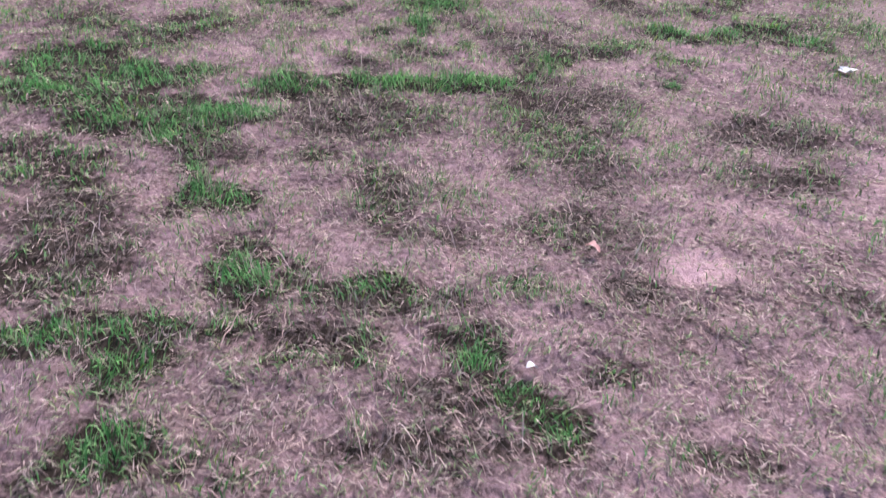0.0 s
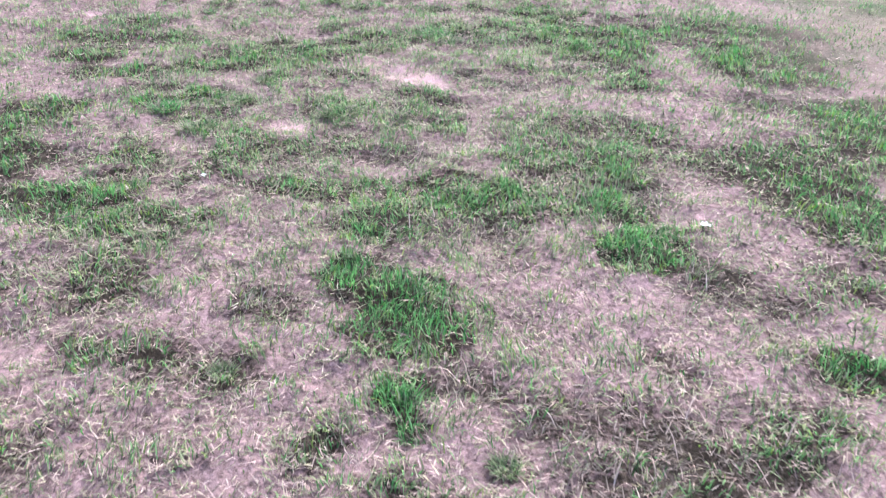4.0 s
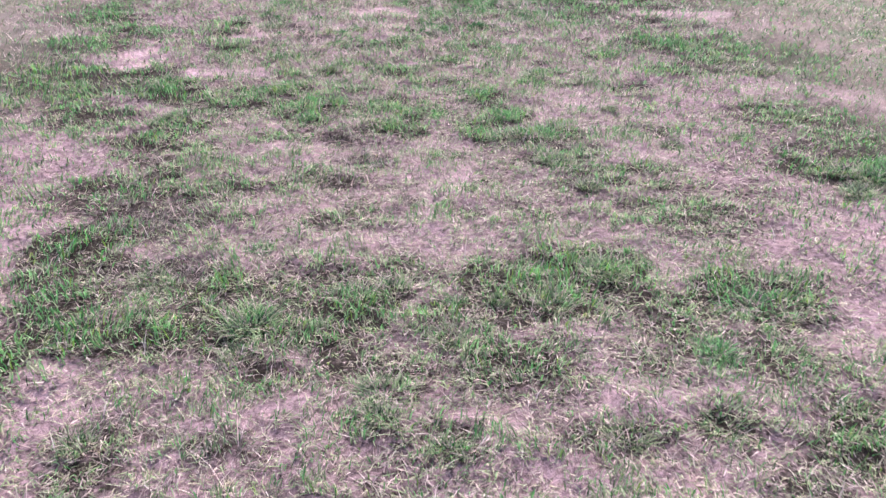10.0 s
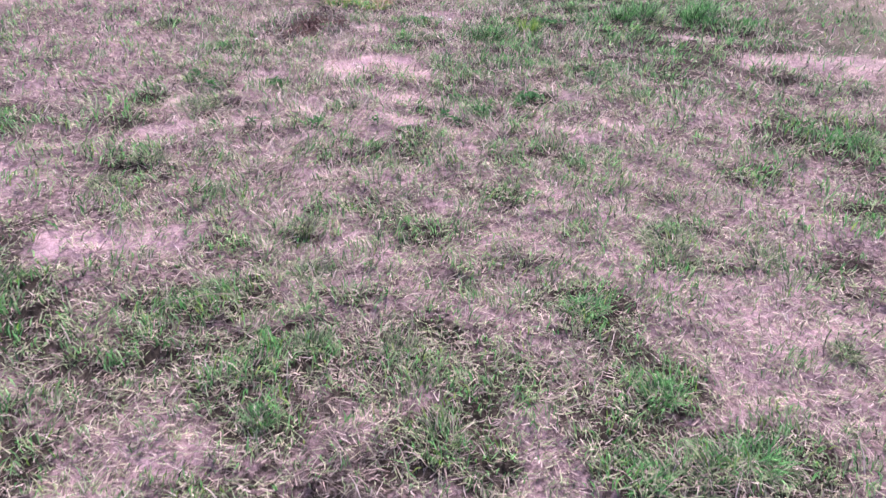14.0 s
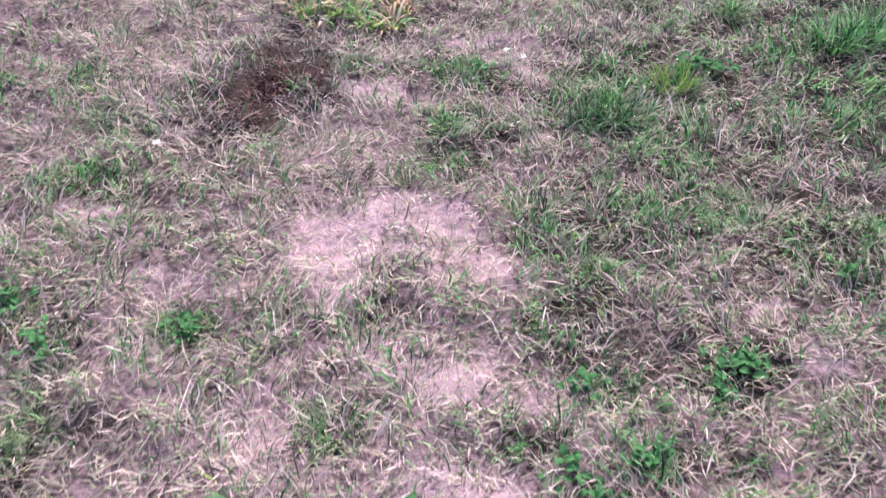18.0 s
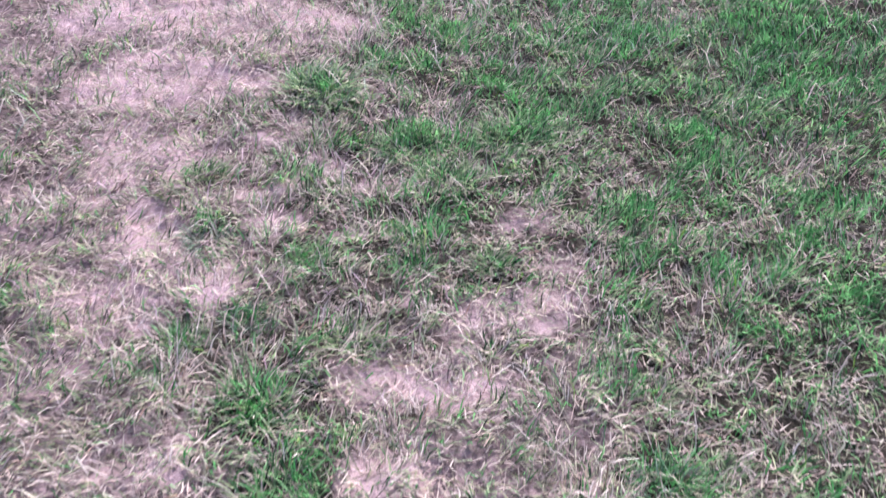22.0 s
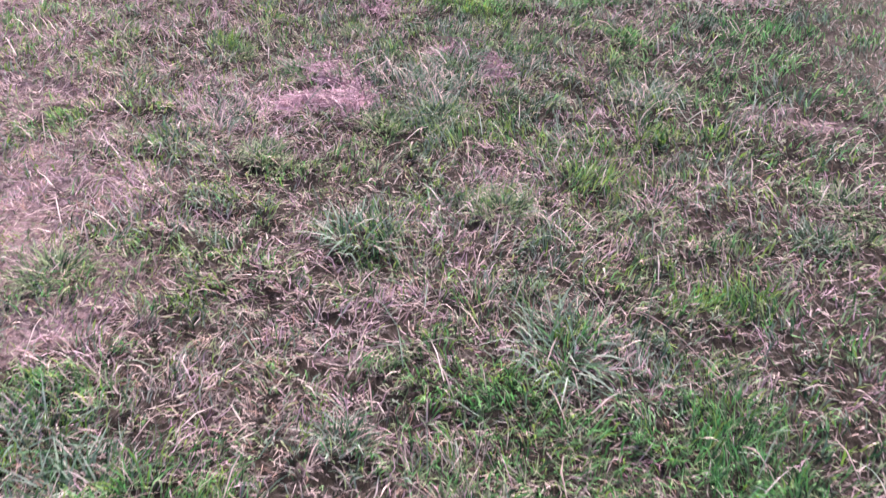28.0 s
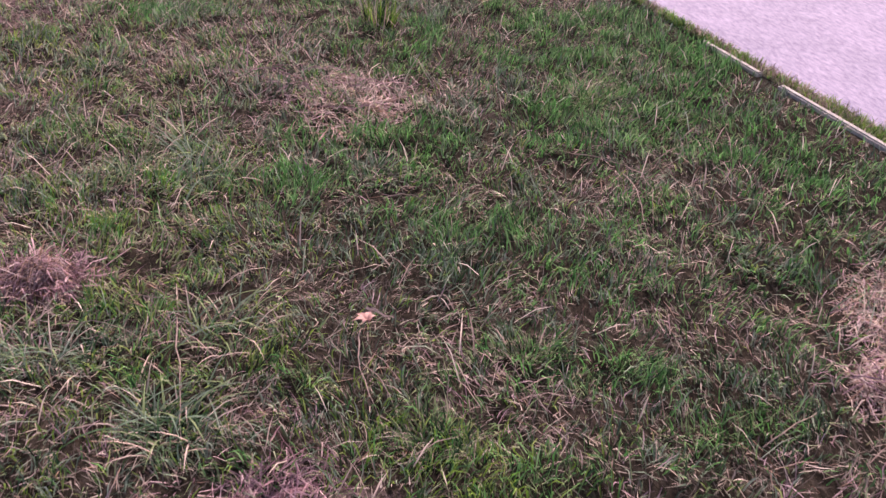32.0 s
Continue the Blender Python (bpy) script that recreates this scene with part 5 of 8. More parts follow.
sparse(3.75, 21.84, 0.06, 3.80, 21.82)
sparse(2.28, 22.04, 0.07, 2.33, 22.02)
sparse(2.00, 22.00, 0.05, 2.06, 21.95)
sparse(1.82, 22.08, 0.07, 1.93, 22.05)
sparse(1.87, 22.20, 0.08, 1.98, 22.17)
sparse(2.14, 22.39, 0.09, 2.23, 22.34)
sparse(1.63, 21.72, 0.04, 1.64, 21.72)
sparse(1.46, 21.55, 0.05, 1.47, 21.55)
sparse(1.70, 21.62, 0.05, 1.84, 21.60)
sparse(2.70, 21.77, 0.05, 2.73, 21.74)
sparse(2.68, 21.84, 0.08, 2.78, 21.83)
sparse(2.20, 21.59, 0.04, 2.31, 21.52)
sparse(2.57, 21.34, 0.06, 2.66, 21.31)
sparse(2.73, 21.22, 0.06, 2.81, 21.19)
sparse(2.99, 21.26, 0.07, 3.04, 21.24)
sparse(3.27, 21.30, 0.07, 3.32, 21.28)
sparse(3.19, 21.10, 0.06, 3.30, 21.09)
sparse(2.90, 21.07, 0.05, 2.99, 21.06)
sparse(2.33, 21.27, 0.05, 2.36, 21.26)
sparse(1.57, 22.11, 0.06, 1.68, 22.08)
sparse(1.55, 22.57, 0.07, 1.69, 22.58)
sparse(1.34, 22.78, 0.07, 1.42, 22.80)
sparse(1.61, 22.82, 0.06, 1.68, 22.80)
sparse(2.20, 23.22, 0.05, 2.25, 23.22)
sparse(2.51, 22.81, 0.05, 2.67, 22.79)
sparse(3.38, 22.91, 0.08, 3.61, 22.93)
sparse(4.19, 23.55, 0.09, 4.43, 23.49)
sparse(4.42, 22.95, 0.07, 4.51, 22.94)
sparse(1.94, 23.45, 0.06, 1.95, 23.44)
sparse(3.89, 22.89, 0.11, 3.91, 22.90)
straw(1.32, 22.39, 0.10, 1.42, 22.35)
straw(1.61, 22.33, 0.10, 1.69, 22.34)
straw(1.94, 22.38, 0.10, 2.00, 22.36)
straw(1.46, 22.04, 0.07, 1.60, 22.00)
straw(1.68, 21.52, 0.05, 1.78, 21.50)
straw(2.27, 21.77, 0.05, 2.34, 21.73)
straw(2.64, 21.96, 0.07, 2.69, 21.97)
straw(2.79, 21.80, 0.07, 2.89, 21.87)
straw(1.23, 23.13, 0.15, 1.44, 23.16)
straw(2.61, 23.04, 0.07, 2.67, 23.01)
straw(2.88, 21.70, 0.05, 2.99, 21.62)
straw(1.85, 21.33, 0.05, 1.93, 21.33)
straw(2.21, 21.30, 0.05, 2.27, 21.31)
straw(1.94, 22.84, 0.13, 2.03, 22.82)
straw(2.18, 21.70, 0.05, 2.25, 21.72)
straw(3.05, 21.93, 0.07, 3.18, 21.90)
straw(1.61, 21.30, 0.04, 1.66, 21.30)
straw(2.31, 21.19, 0.04, 2.38, 21.20)
straw(2.54, 21.09, 0.05, 2.60, 21.09)
worn(1.56, 21.73, 0.04, 1.58, 21.73)
worn(2.16, 21.55, 0.03, 2.24, 21.54)
worn(2.65, 22.16, 0.06, 2.69, 22.09)
worn(2.75, 22.32, 0.05, 2.77, 22.32)
worn(3.89, 22.77, 0.07, 3.98, 22.73)
worn(3.95, 22.63, 0.06, 4.22, 22.57)
worn(3.46, 22.25, 0.05, 3.47, 22.25)
worn(3.44, 21.27, 0.04, 3.46, 21.27)
worn(2.07, 21.19, 0.04, 2.09, 21.18)
# y 23 to 27 m
dark(1.75, 24.47, 0.05, 1.90, 24.46)
dark(2.11, 24.45, 0.05, 2.20, 24.46)
dark(2.43, 23.64, 0.04, 2.50, 23.62)
dark(1.96, 23.43, 0.03, 2.01, 23.42)
dark(2.92, 23.97, 0.06, 2.95, 23.95)
dark(3.32, 23.75, 0.06, 3.37, 23.73)
dark(3.00, 23.73, 0.06, 3.05, 23.71)
dark(3.73, 23.36, 0.04, 3.73, 23.35)
dark(3.88, 23.81, 0.06, 3.96, 23.75)
dark(2.37, 24.34, 0.05, 2.48, 24.35)
dark(3.10, 26.49, 0.09, 3.20, 26.49)
dark(3.34, 25.51, 0.08, 3.38, 25.49)
lush(3.96, 25.89, 0.23, 4.21, 25.74)
lush(3.80, 25.48, 0.20, 4.11, 25.34)
lush(4.22, 26.21, 0.18, 4.41, 26.04)
lush(3.94, 25.68, 0.14, 4.31, 25.40)
lush(4.24, 26.50, 0.15, 4.41, 26.41)
lush(2.10, 26.61, 0.11, 2.29, 26.60)
lush(2.10, 24.91, 0.08, 2.14, 24.90)
lush(2.56, 25.09, 0.09, 2.84, 25.12)
lush(2.31, 25.10, 0.08, 2.59, 25.13)
lush(2.75, 25.40, 0.09, 3.21, 25.37)
lush(2.26, 24.60, 0.07, 2.32, 24.59)
lush(2.15, 24.49, 0.06, 2.30, 24.50)
lush(1.77, 24.56, 0.07, 1.89, 24.51)
lush(3.25, 24.18, 0.08, 3.43, 24.15)
lush(3.43, 24.12, 0.06, 3.48, 24.10)
lush(3.54, 23.91, 0.07, 3.69, 23.89)
lush(3.11, 24.79, 0.09, 3.35, 24.77)
lush(4.33, 25.13, 0.15, 4.63, 25.03)
lush(2.83, 23.96, 0.08, 3.00, 23.91)
lush(2.96, 23.84, 0.06, 3.10, 23.79)
lush(2.58, 24.25, 0.06, 2.63, 24.19)
lush(2.46, 23.62, 0.04, 2.52, 23.61)
lush(1.93, 23.46, 0.04, 2.00, 23.43)
lush(2.12, 23.54, 0.05, 2.14, 23.55)
lush(2.06, 23.70, 0.04, 2.10, 23.70)
sparse(1.33, 26.19, 0.19, 1.84, 26.14)
sparse(1.70, 25.36, 0.14, 1.82, 25.33)
sparse(1.65, 25.08, 0.10, 1.85, 25.11)
sparse(2.95, 25.29, 0.09, 3.29, 25.33)
sparse(2.17, 25.29, 0.11, 2.25, 25.26)
sparse(2.30, 24.20, 0.08, 2.39, 24.16)
sparse(2.08, 24.29, 0.06, 2.24, 24.28)
sparse(1.69, 24.47, 0.07, 1.80, 24.44)
sparse(2.71, 24.79, 0.11, 2.98, 24.71)
sparse(3.21, 24.64, 0.11, 3.40, 24.61)
sparse(4.00, 24.59, 0.14, 4.07, 24.55)
sparse(4.28, 24.77, 0.13, 4.70, 24.72)
sparse(2.69, 24.17, 0.08, 2.75, 24.13)
sparse(3.15, 23.73, 0.06, 3.29, 23.68)
sparse(3.51, 23.55, 0.07, 3.58, 23.53)
sparse(2.46, 23.95, 0.08, 2.50, 23.94)
sparse(2.38, 23.65, 0.05, 2.47, 23.64)
sparse(2.64, 23.68, 0.07, 2.68, 23.67)
sparse(2.74, 23.54, 0.06, 2.80, 23.51)
sparse(2.00, 23.50, 0.05, 2.00, 23.50)
sparse(3.11, 23.52, 0.06, 3.12, 23.50)
sparse(3.04, 23.27, 0.07, 3.08, 23.27)
sparse(3.62, 23.45, 0.07, 3.67, 23.42)
sparse(3.88, 23.61, 0.07, 4.01, 23.60)
sparse(3.74, 23.48, 0.06, 3.81, 23.45)
sparse(2.04, 23.97, 0.06, 2.12, 23.93)
sparse(1.77, 24.07, 0.07, 1.82, 24.09)
sparse(3.25, 23.34, 0.08, 3.27, 23.34)
straw(2.63, 26.14, 0.20, 2.74, 26.15)
straw(2.80, 25.71, 0.17, 2.95, 25.71)
straw(2.92, 25.86, 0.17, 3.09, 25.64)
straw(2.40, 26.23, 0.11, 2.66, 26.30)
straw(2.25, 26.12, 0.10, 2.49, 25.94)
straw(2.73, 26.48, 0.11, 2.90, 26.48)
straw(4.27, 24.47, 0.14, 4.40, 24.46)
straw(4.23, 24.20, 0.14, 4.38, 24.19)
straw(4.05, 24.03, 0.10, 4.23, 23.95)
straw(4.07, 25.02, 0.10, 4.21, 24.95)
straw(3.67, 24.97, 0.08, 3.71, 24.93)
straw(3.26, 24.92, 0.07, 3.29, 24.93)
straw(3.98, 24.32, 0.08, 4.07, 24.27)
straw(3.09, 24.14, 0.06, 3.19, 24.09)
straw(3.74, 24.23, 0.07, 3.76, 24.14)
straw(2.94, 25.12, 0.07, 3.02, 25.08)
straw(2.26, 25.25, 0.06, 2.47, 25.22)
straw(2.35, 24.40, 0.07, 2.51, 24.39)
straw(2.18, 25.09, 0.06, 2.20, 25.07)
straw(1.93, 24.34, 0.06, 2.04, 24.35)
straw(3.32, 23.57, 0.06, 3.46, 23.54)
straw(3.41, 23.42, 0.06, 3.58, 23.32)
straw(2.19, 23.77, 0.04, 2.31, 23.73)
straw(1.77, 23.86, 0.05, 1.86, 23.87)
straw(1.69, 24.66, 0.08, 1.76, 24.68)
straw(1.54, 25.65, 0.09, 1.81, 25.60)
straw(3.29, 25.77, 0.08, 3.43, 25.72)
straw(3.57, 24.58, 0.08, 3.79, 24.50)
straw(3.71, 23.74, 0.07, 3.81, 23.68)
straw(4.14, 25.94, 0.12, 4.24, 25.87)
straw(3.16, 23.97, 0.05, 3.21, 23.90)
straw(3.94, 23.81, 0.04, 4.11, 23.75)
worn(2.62, 23.83, 0.05, 2.78, 23.82)
worn(2.56, 23.74, 0.06, 2.64, 23.71)
worn(1.94, 23.59, 0.06, 1.97, 23.58)
worn(2.78, 23.35, 0.05, 2.85, 23.34)
worn(2.26, 23.34, 0.05, 2.30, 23.34)
worn(2.38, 23.46, 0.05, 2.43, 23.44)
worn(2.69, 23.48, 0.04, 2.70, 23.47)
# single tufts
tuft(-1.70, 4.54, 0.06)
tuft(1.01, 4.01, 0.03)
tuft(-1.08, 7.06, 0.08)
tuft(-0.88, 7.16, 0.06)
tuft(-0.89, 6.81, 0.09)
tuft(-0.27, 6.82, 0.06)
tuft(-0.00, 6.77, 0.07)
tuft(-0.15, 4.76, 0.04)
tuft(-0.13, 4.63, 0.04)
tuft(0.07, 4.48, 0.04)
tuft(-0.91, 5.76, 0.06)
tuft(-0.63, 4.94, 0.03)
tuft(-0.28, 6.92, 0.09)
tuft(-0.02, 6.89, 0.08)
tuft(-0.06, 8.06, 0.10)
tuft(0.36, 8.22, 0.13)
tuft(0.49, 8.43, 0.08)
tuft(-0.64, 7.49, 0.06)
tuft(-1.65, 7.15, 0.06)
tuft(1.24, 8.83, 0.09)
tuft(0.61, 9.92, 0.09)
tuft(1.05, 9.62, 0.12)
tuft(-0.61, 9.73, 0.11)
tuft(0.37, 9.71, 0.08)
tuft(1.10, 8.64, 0.07)
tuft(0.32, 8.31, 0.09)
tuft(-0.90, 7.27, 0.08)
tuft(-0.74, 7.19, 0.07)
tuft(-1.06, 7.16, 0.06)
tuft(-0.27, 9.17, 0.06)
tuft(-1.04, 9.18, 0.06)
tuft(-0.95, 10.12, 0.07)
tuft(2.11, 10.05, 0.10)
tuft(2.14, 10.63, 0.13)
tuft(1.97, 10.50, 0.09)
tuft(-0.13, 12.59, 0.07)
tuft(1.07, 12.47, 0.09)
tuft(1.35, 12.38, 0.08)
tuft(0.61, 11.44, 0.10)
tuft(0.82, 11.48, 0.09)
tuft(2.02, 10.73, 0.09)
tuft(2.25, 10.69, 0.11)
tuft(-0.65, 9.57, 0.06)
tuft(-0.14, 9.92, 0.07)
tuft(0.45, 8.63, 0.07)
tuft(-1.06, 8.95, 0.05)
tuft(-0.01, 9.57, 0.08)
tuft(-1.19, 8.36, 0.06)
tuft(-0.12, 9.02, 0.05)
tuft(-0.13, 12.87, 0.07)
tuft(0.89, 11.45, 0.07)
tuft(0.92, 11.17, 0.06)
tuft(1.10, 12.59, 0.09)
tuft(2.43, 12.85, 0.08)
tuft(2.55, 12.54, 0.12)
tuft(2.27, 11.59, 0.10)
tuft(1.31, 11.51, 0.07)
tuft(1.43, 11.25, 0.07)
tuft(1.80, 11.27, 0.07)
tuft(0.06, 9.81, 0.04)
tuft(0.20, 9.77, 0.04)
tuft(-0.21, 10.24, 0.04)
tuft(-0.58, 10.31, 0.05)
tuft(0.31, 10.77, 0.04)
tuft(-0.92, 10.00, 0.05)
tuft(2.23, 15.31, 0.14)
tuft(2.67, 15.30, 0.14)
tuft(1.18, 15.11, 0.10)
tuft(2.37, 13.27, 0.09)
tuft(-0.68, 13.54, 0.07)
tuft(-0.83, 13.37, 0.06)
tuft(-0.43, 12.48, 0.06)
tuft(-0.34, 12.05, 0.08)
tuft(-0.17, 12.15, 0.06)
tuft(-1.10, 12.52, 0.06)
tuft(-1.01, 12.00, 0.06)
tuft(-0.33, 11.85, 0.06)
tuft(0.09, 11.68, 0.09)
tuft(0.66, 12.19, 0.06)
tuft(0.71, 11.76, 0.08)
tuft(0.54, 11.46, 0.07)
tuft(0.73, 11.53, 0.06)
tuft(-1.61, 15.39, 0.12)
tuft(-0.40, 14.29, 0.06)
tuft(1.32, 11.85, 0.06)
tuft(-0.66, 15.54, 0.06)
tuft(-0.31, 15.33, 0.05)
tuft(1.46, 15.20, 0.07)
tuft(1.95, 14.95, 0.06)
tuft(0.79, 14.68, 0.06)
tuft(0.86, 14.40, 0.04)
tuft(0.76, 14.04, 0.06)
tuft(-0.13, 14.38, 0.05)
tuft(-0.49, 14.51, 0.05)
tuft(-0.42, 14.17, 0.04)
tuft(-0.51, 14.13, 0.06)
tuft(0.72, 13.51, 0.03)
tuft(0.86, 13.64, 0.03)
tuft(0.65, 15.07, 0.05)
tuft(0.76, 15.10, 0.06)
tuft(1.31, 14.59, 0.06)
tuft(1.60, 13.99, 0.05)
tuft(1.14, 13.39, 0.05)
tuft(1.02, 13.22, 0.04)
tuft(1.39, 15.85, 0.05)
tuft(1.54, 15.82, 0.07)
tuft(0.70, 16.30, 0.08)
tuft(0.45, 15.46, 0.05)
tuft(0.80, 15.40, 0.05)
tuft(1.86, 15.64, 0.07)
tuft(2.28, 15.76, 0.07)
tuft(0.63, 14.95, 0.04)
tuft(1.20, 14.58, 0.04)
tuft(-0.27, 15.27, 0.05)
tuft(0.47, 14.85, 0.04)
tuft(0.50, 17.58, 0.06)
tuft(0.61, 16.94, 0.09)
tuft(0.64, 16.68, 0.09)
tuft(1.43, 16.60, 0.07)
tuft(1.49, 16.85, 0.05)
tuft(0.84, 17.79, 0.04)
tuft(1.11, 17.97, 0.09)
tuft(1.46, 17.98, 0.11)
tuft(0.45, 17.19, 0.05)
tuft(0.84, 17.12, 0.06)
tuft(1.57, 16.35, 0.06)
tuft(1.56, 16.61, 0.05)
tuft(1.45, 16.49, 0.04)
tuft(1.63, 15.94, 0.05)
tuft(1.95, 16.20, 0.06)
tuft(0.49, 16.53, 0.03)
tuft(0.86, 18.47, 0.08)
tuft(0.93, 18.26, 0.06)
tuft(1.13, 18.56, 0.08)
tuft(1.62, 18.01, 0.05)
tuft(1.37, 18.05, 0.05)
tuft(2.07, 17.83, 0.09)
tuft(1.12, 17.81, 0.05)
tuft(0.49, 17.91, 0.05)
tuft(1.03, 19.29, 0.06)
tuft(0.23, 19.58, 0.05)
tuft(2.50, 19.42, 0.08)
tuft(2.01, 18.71, 0.07)
tuft(1.79, 18.63, 0.07)
tuft(2.14, 19.46, 0.09)
tuft(2.57, 19.42, 0.09)
tuft(1.71, 19.18, 0.08)
tuft(1.84, 19.19, 0.07)
tuft(1.53, 21.35, 0.11)
tuft(1.18, 21.87, 0.11)
tuft(1.04, 20.47, 0.06)
tuft(1.24, 20.24, 0.06)
tuft(2.30, 22.03, 0.10)
tuft(2.56, 22.17, 0.09)
tuft(2.74, 22.13, 0.09)
tuft(2.75, 21.49, 0.11)
tuft(2.90, 21.33, 0.07)
tuft(1.54, 21.45, 0.07)
tuft(1.66, 21.19, 0.11)
tuft(1.31, 21.72, 0.09)
tuft(2.42, 21.01, 0.08)
tuft(2.18, 21.25, 0.06)
tuft(3.88, 22.07, 0.10)
tuft(3.64, 21.87, 0.07)
tuft(2.81, 23.20, 0.09)
tuft(3.05, 23.19, 0.09)
tuft(2.64, 22.80, 0.09)
tuft(1.50, 21.93, 0.10)
tuft(2.22, 23.21, 0.07)
tuft(2.46, 23.58, 0.06)
tuft(1.91, 24.25, 0.09)
tuft(1.62, 24.43, 0.07)
tuft(1.96, 23.40, 0.07)
tuft(2.70, 23.06, 0.08)
tuft(2.67, 22.74, 0.08)
tuft(3.09, 22.58, 0.06)
tuft(3.07, 23.48, 0.06)
tuft(1.77, 23.96, 0.08)
tuft(1.65, 22.70, 0.07)
tuft(2.92, 23.96, 0.08)
tuft(2.12, 25.14, 0.09)
tuft(2.95, 25.16, 0.08)
tuft(2.34, 24.06, 0.09)
tuft(2.18, 24.35, 0.07)
tuft(2.20, 25.23, 0.08)
tuft(2.39, 25.20, 0.07)
tuft(3.20, 24.22, 0.06)
tuft(3.88, 25.70, 0.09)
tuft(3.18, 26.57, 0.09)
tuft(2.25, 26.57, 0.08)
tuft(-0.24, 9.31, 0.08)
tuft(0.64, 9.02, 0.07)
tuft(0.37, 9.02, 0.07)
tuft(0.77, 9.34, 0.07)
tuft(0.82, 10.71, 0.06)
tuft(-1.09, 12.63, 0.10)
tuft(0.07, 12.08, 0.08)
tuft(0.71, 11.46, 0.09)
tuft(-1.06, 11.94, 0.07)
tuft(-0.32, 11.00, 0.06)
tuft(0.77, 11.04, 0.07)
tuft(0.17, 14.06, 0.06)
tuft(0.61, 17.24, 0.05)
tuft(0.78, 17.42, 0.06)
tuft(0.87, 18.37, 0.12)
tuft(1.20, 17.77, 0.08)
tuft(1.03, 17.50, 0.05)
tuft(1.02, 17.39, 0.06)
tuft(1.23, 17.36, 0.05)
tuft(1.29, 19.05, 0.08)
tuft(1.39, 18.73, 0.08)
tuft(1.63, 19.22, 0.08)
tuft(2.24, 19.42, 0.09)
tuft(2.53, 19.35, 0.11)
tuft(3.60, 22.89, 0.09)
tuft(2.47, 22.73, 0.08)
tuft(2.05, 22.51, 0.07)
# dark turned-up soil beside the yellow-green tuft
for hx, hy, hr in ((0.20, 15.50, 0.12), (0.31, 15.47, 0.085), (0.13, 15.42, 0.08), (0.24, 15.60, 0.06), (0.07, 15.31, 0.085), (0.14, 15.32, 0.06), (0.16, 15.20, 0.04)):
    spread("humus", hx, hy, hr, None, None, 1.0, 0.7)
spread("dark", 0.12, 15.35, 0.22, 0.24, 15.50)

PAVE = lambda y: 4.83 - 0.31 * (y - 25.6)                                      # the pavement's edge
STRIP = lambda y: np.minimum(4.675 - 0.26 * (y - 25.75), PAVE(y) - 0.03)      # the edging strip


def cover(kind, x, y):
    i = np.clip(((np.asarray(x) - X0) / CELL + 0.5).astype(int), 0, NX - 1)
    j = np.clip(((np.asarray(y) - Y0) / CELL + 0.5).astype(int), 0, NY - 1)
    return COVER[kind][i, j]


def tuftiness(x, y):
    """The small tussocks of the lawn, a hand wide: 0 between them, 1 on them."""
    return np.clip((rough_noise(x, y, 0.13, 91, 3) - 0.38) / 0.26, 0, 1)


def height(x, y):
    """The ground's gentle unevenness."""
    x, y = np.asarray(x, float), np.asarray(y, float)
    near = np.clip((8 - np.maximum(np.abs(x - 1), np.abs(y - 14) - 12)) / 4, 0, 1)
    edge = np.clip((STRIP(y) - x) / 0.25, 0, 1)
    return 0.006 * (1 - edge) + edge * near * (0.030 * (rough_noise(x, y, 0.55, 41, 4) - 0.5) + 0.022 * (tuftiness(x, y) - 0.5) - 0.006 * cover("bare", x, y))


# ---- ground: one sheet to the horizon ----
def axis(lo, hi, step):
    far = np.array([0.3, 0.8, 1.8, 4, 9, 20, 45, 100, 220, 500, 1100])
    return np.concatenate([lo - far[::-1], np.arange(lo, hi + step / 2, step), hi + far])


def grid_mesh(name, xs, ys, z):
    nx, ny = len(xs), len(ys)
    gx, gy = np.meshgrid(xs, ys, indexing="ij")
    co = np.stack([gx, gy, z(gx, gy)], -1).reshape(-1, 3).astype(np.float32)
    a = (np.arange(nx - 1)[:, None] * ny + np.arange(ny - 1)[None]).ravel()
    quads = np.stack([a, a + ny, a + ny + 1, a + 1], 1)
    return raw_mesh(name, co, quads), gx.ravel(), gy.ravel()


def raw_mesh(name, co, *faces):
    """A mesh from arrays of places and of faces (triangles and quads)."""
    me = bpy.data.meshes.new(name)
    me.vertices.add(len(co))
    me.vertices.foreach_set("co", np.ascontiguousarray(co, np.float32).ravel())
    idx = np.concatenate([f.ravel() for f in faces]).astype(np.int32)
    sizes = np.concatenate([np.full(len(f), f.shape[1], np.int32) for f in faces])
    me.loops.add(len(idx))
    me.loops.foreach_set("vertex_index", idx)
    me.polygons.add(len(sizes))
    me.polygons.foreach_set("loop_start", np.concatenate([[0], np.cumsum(sizes)[:-1]]).astype(np.int32))
    me.update(calc_edges=True)
    return me


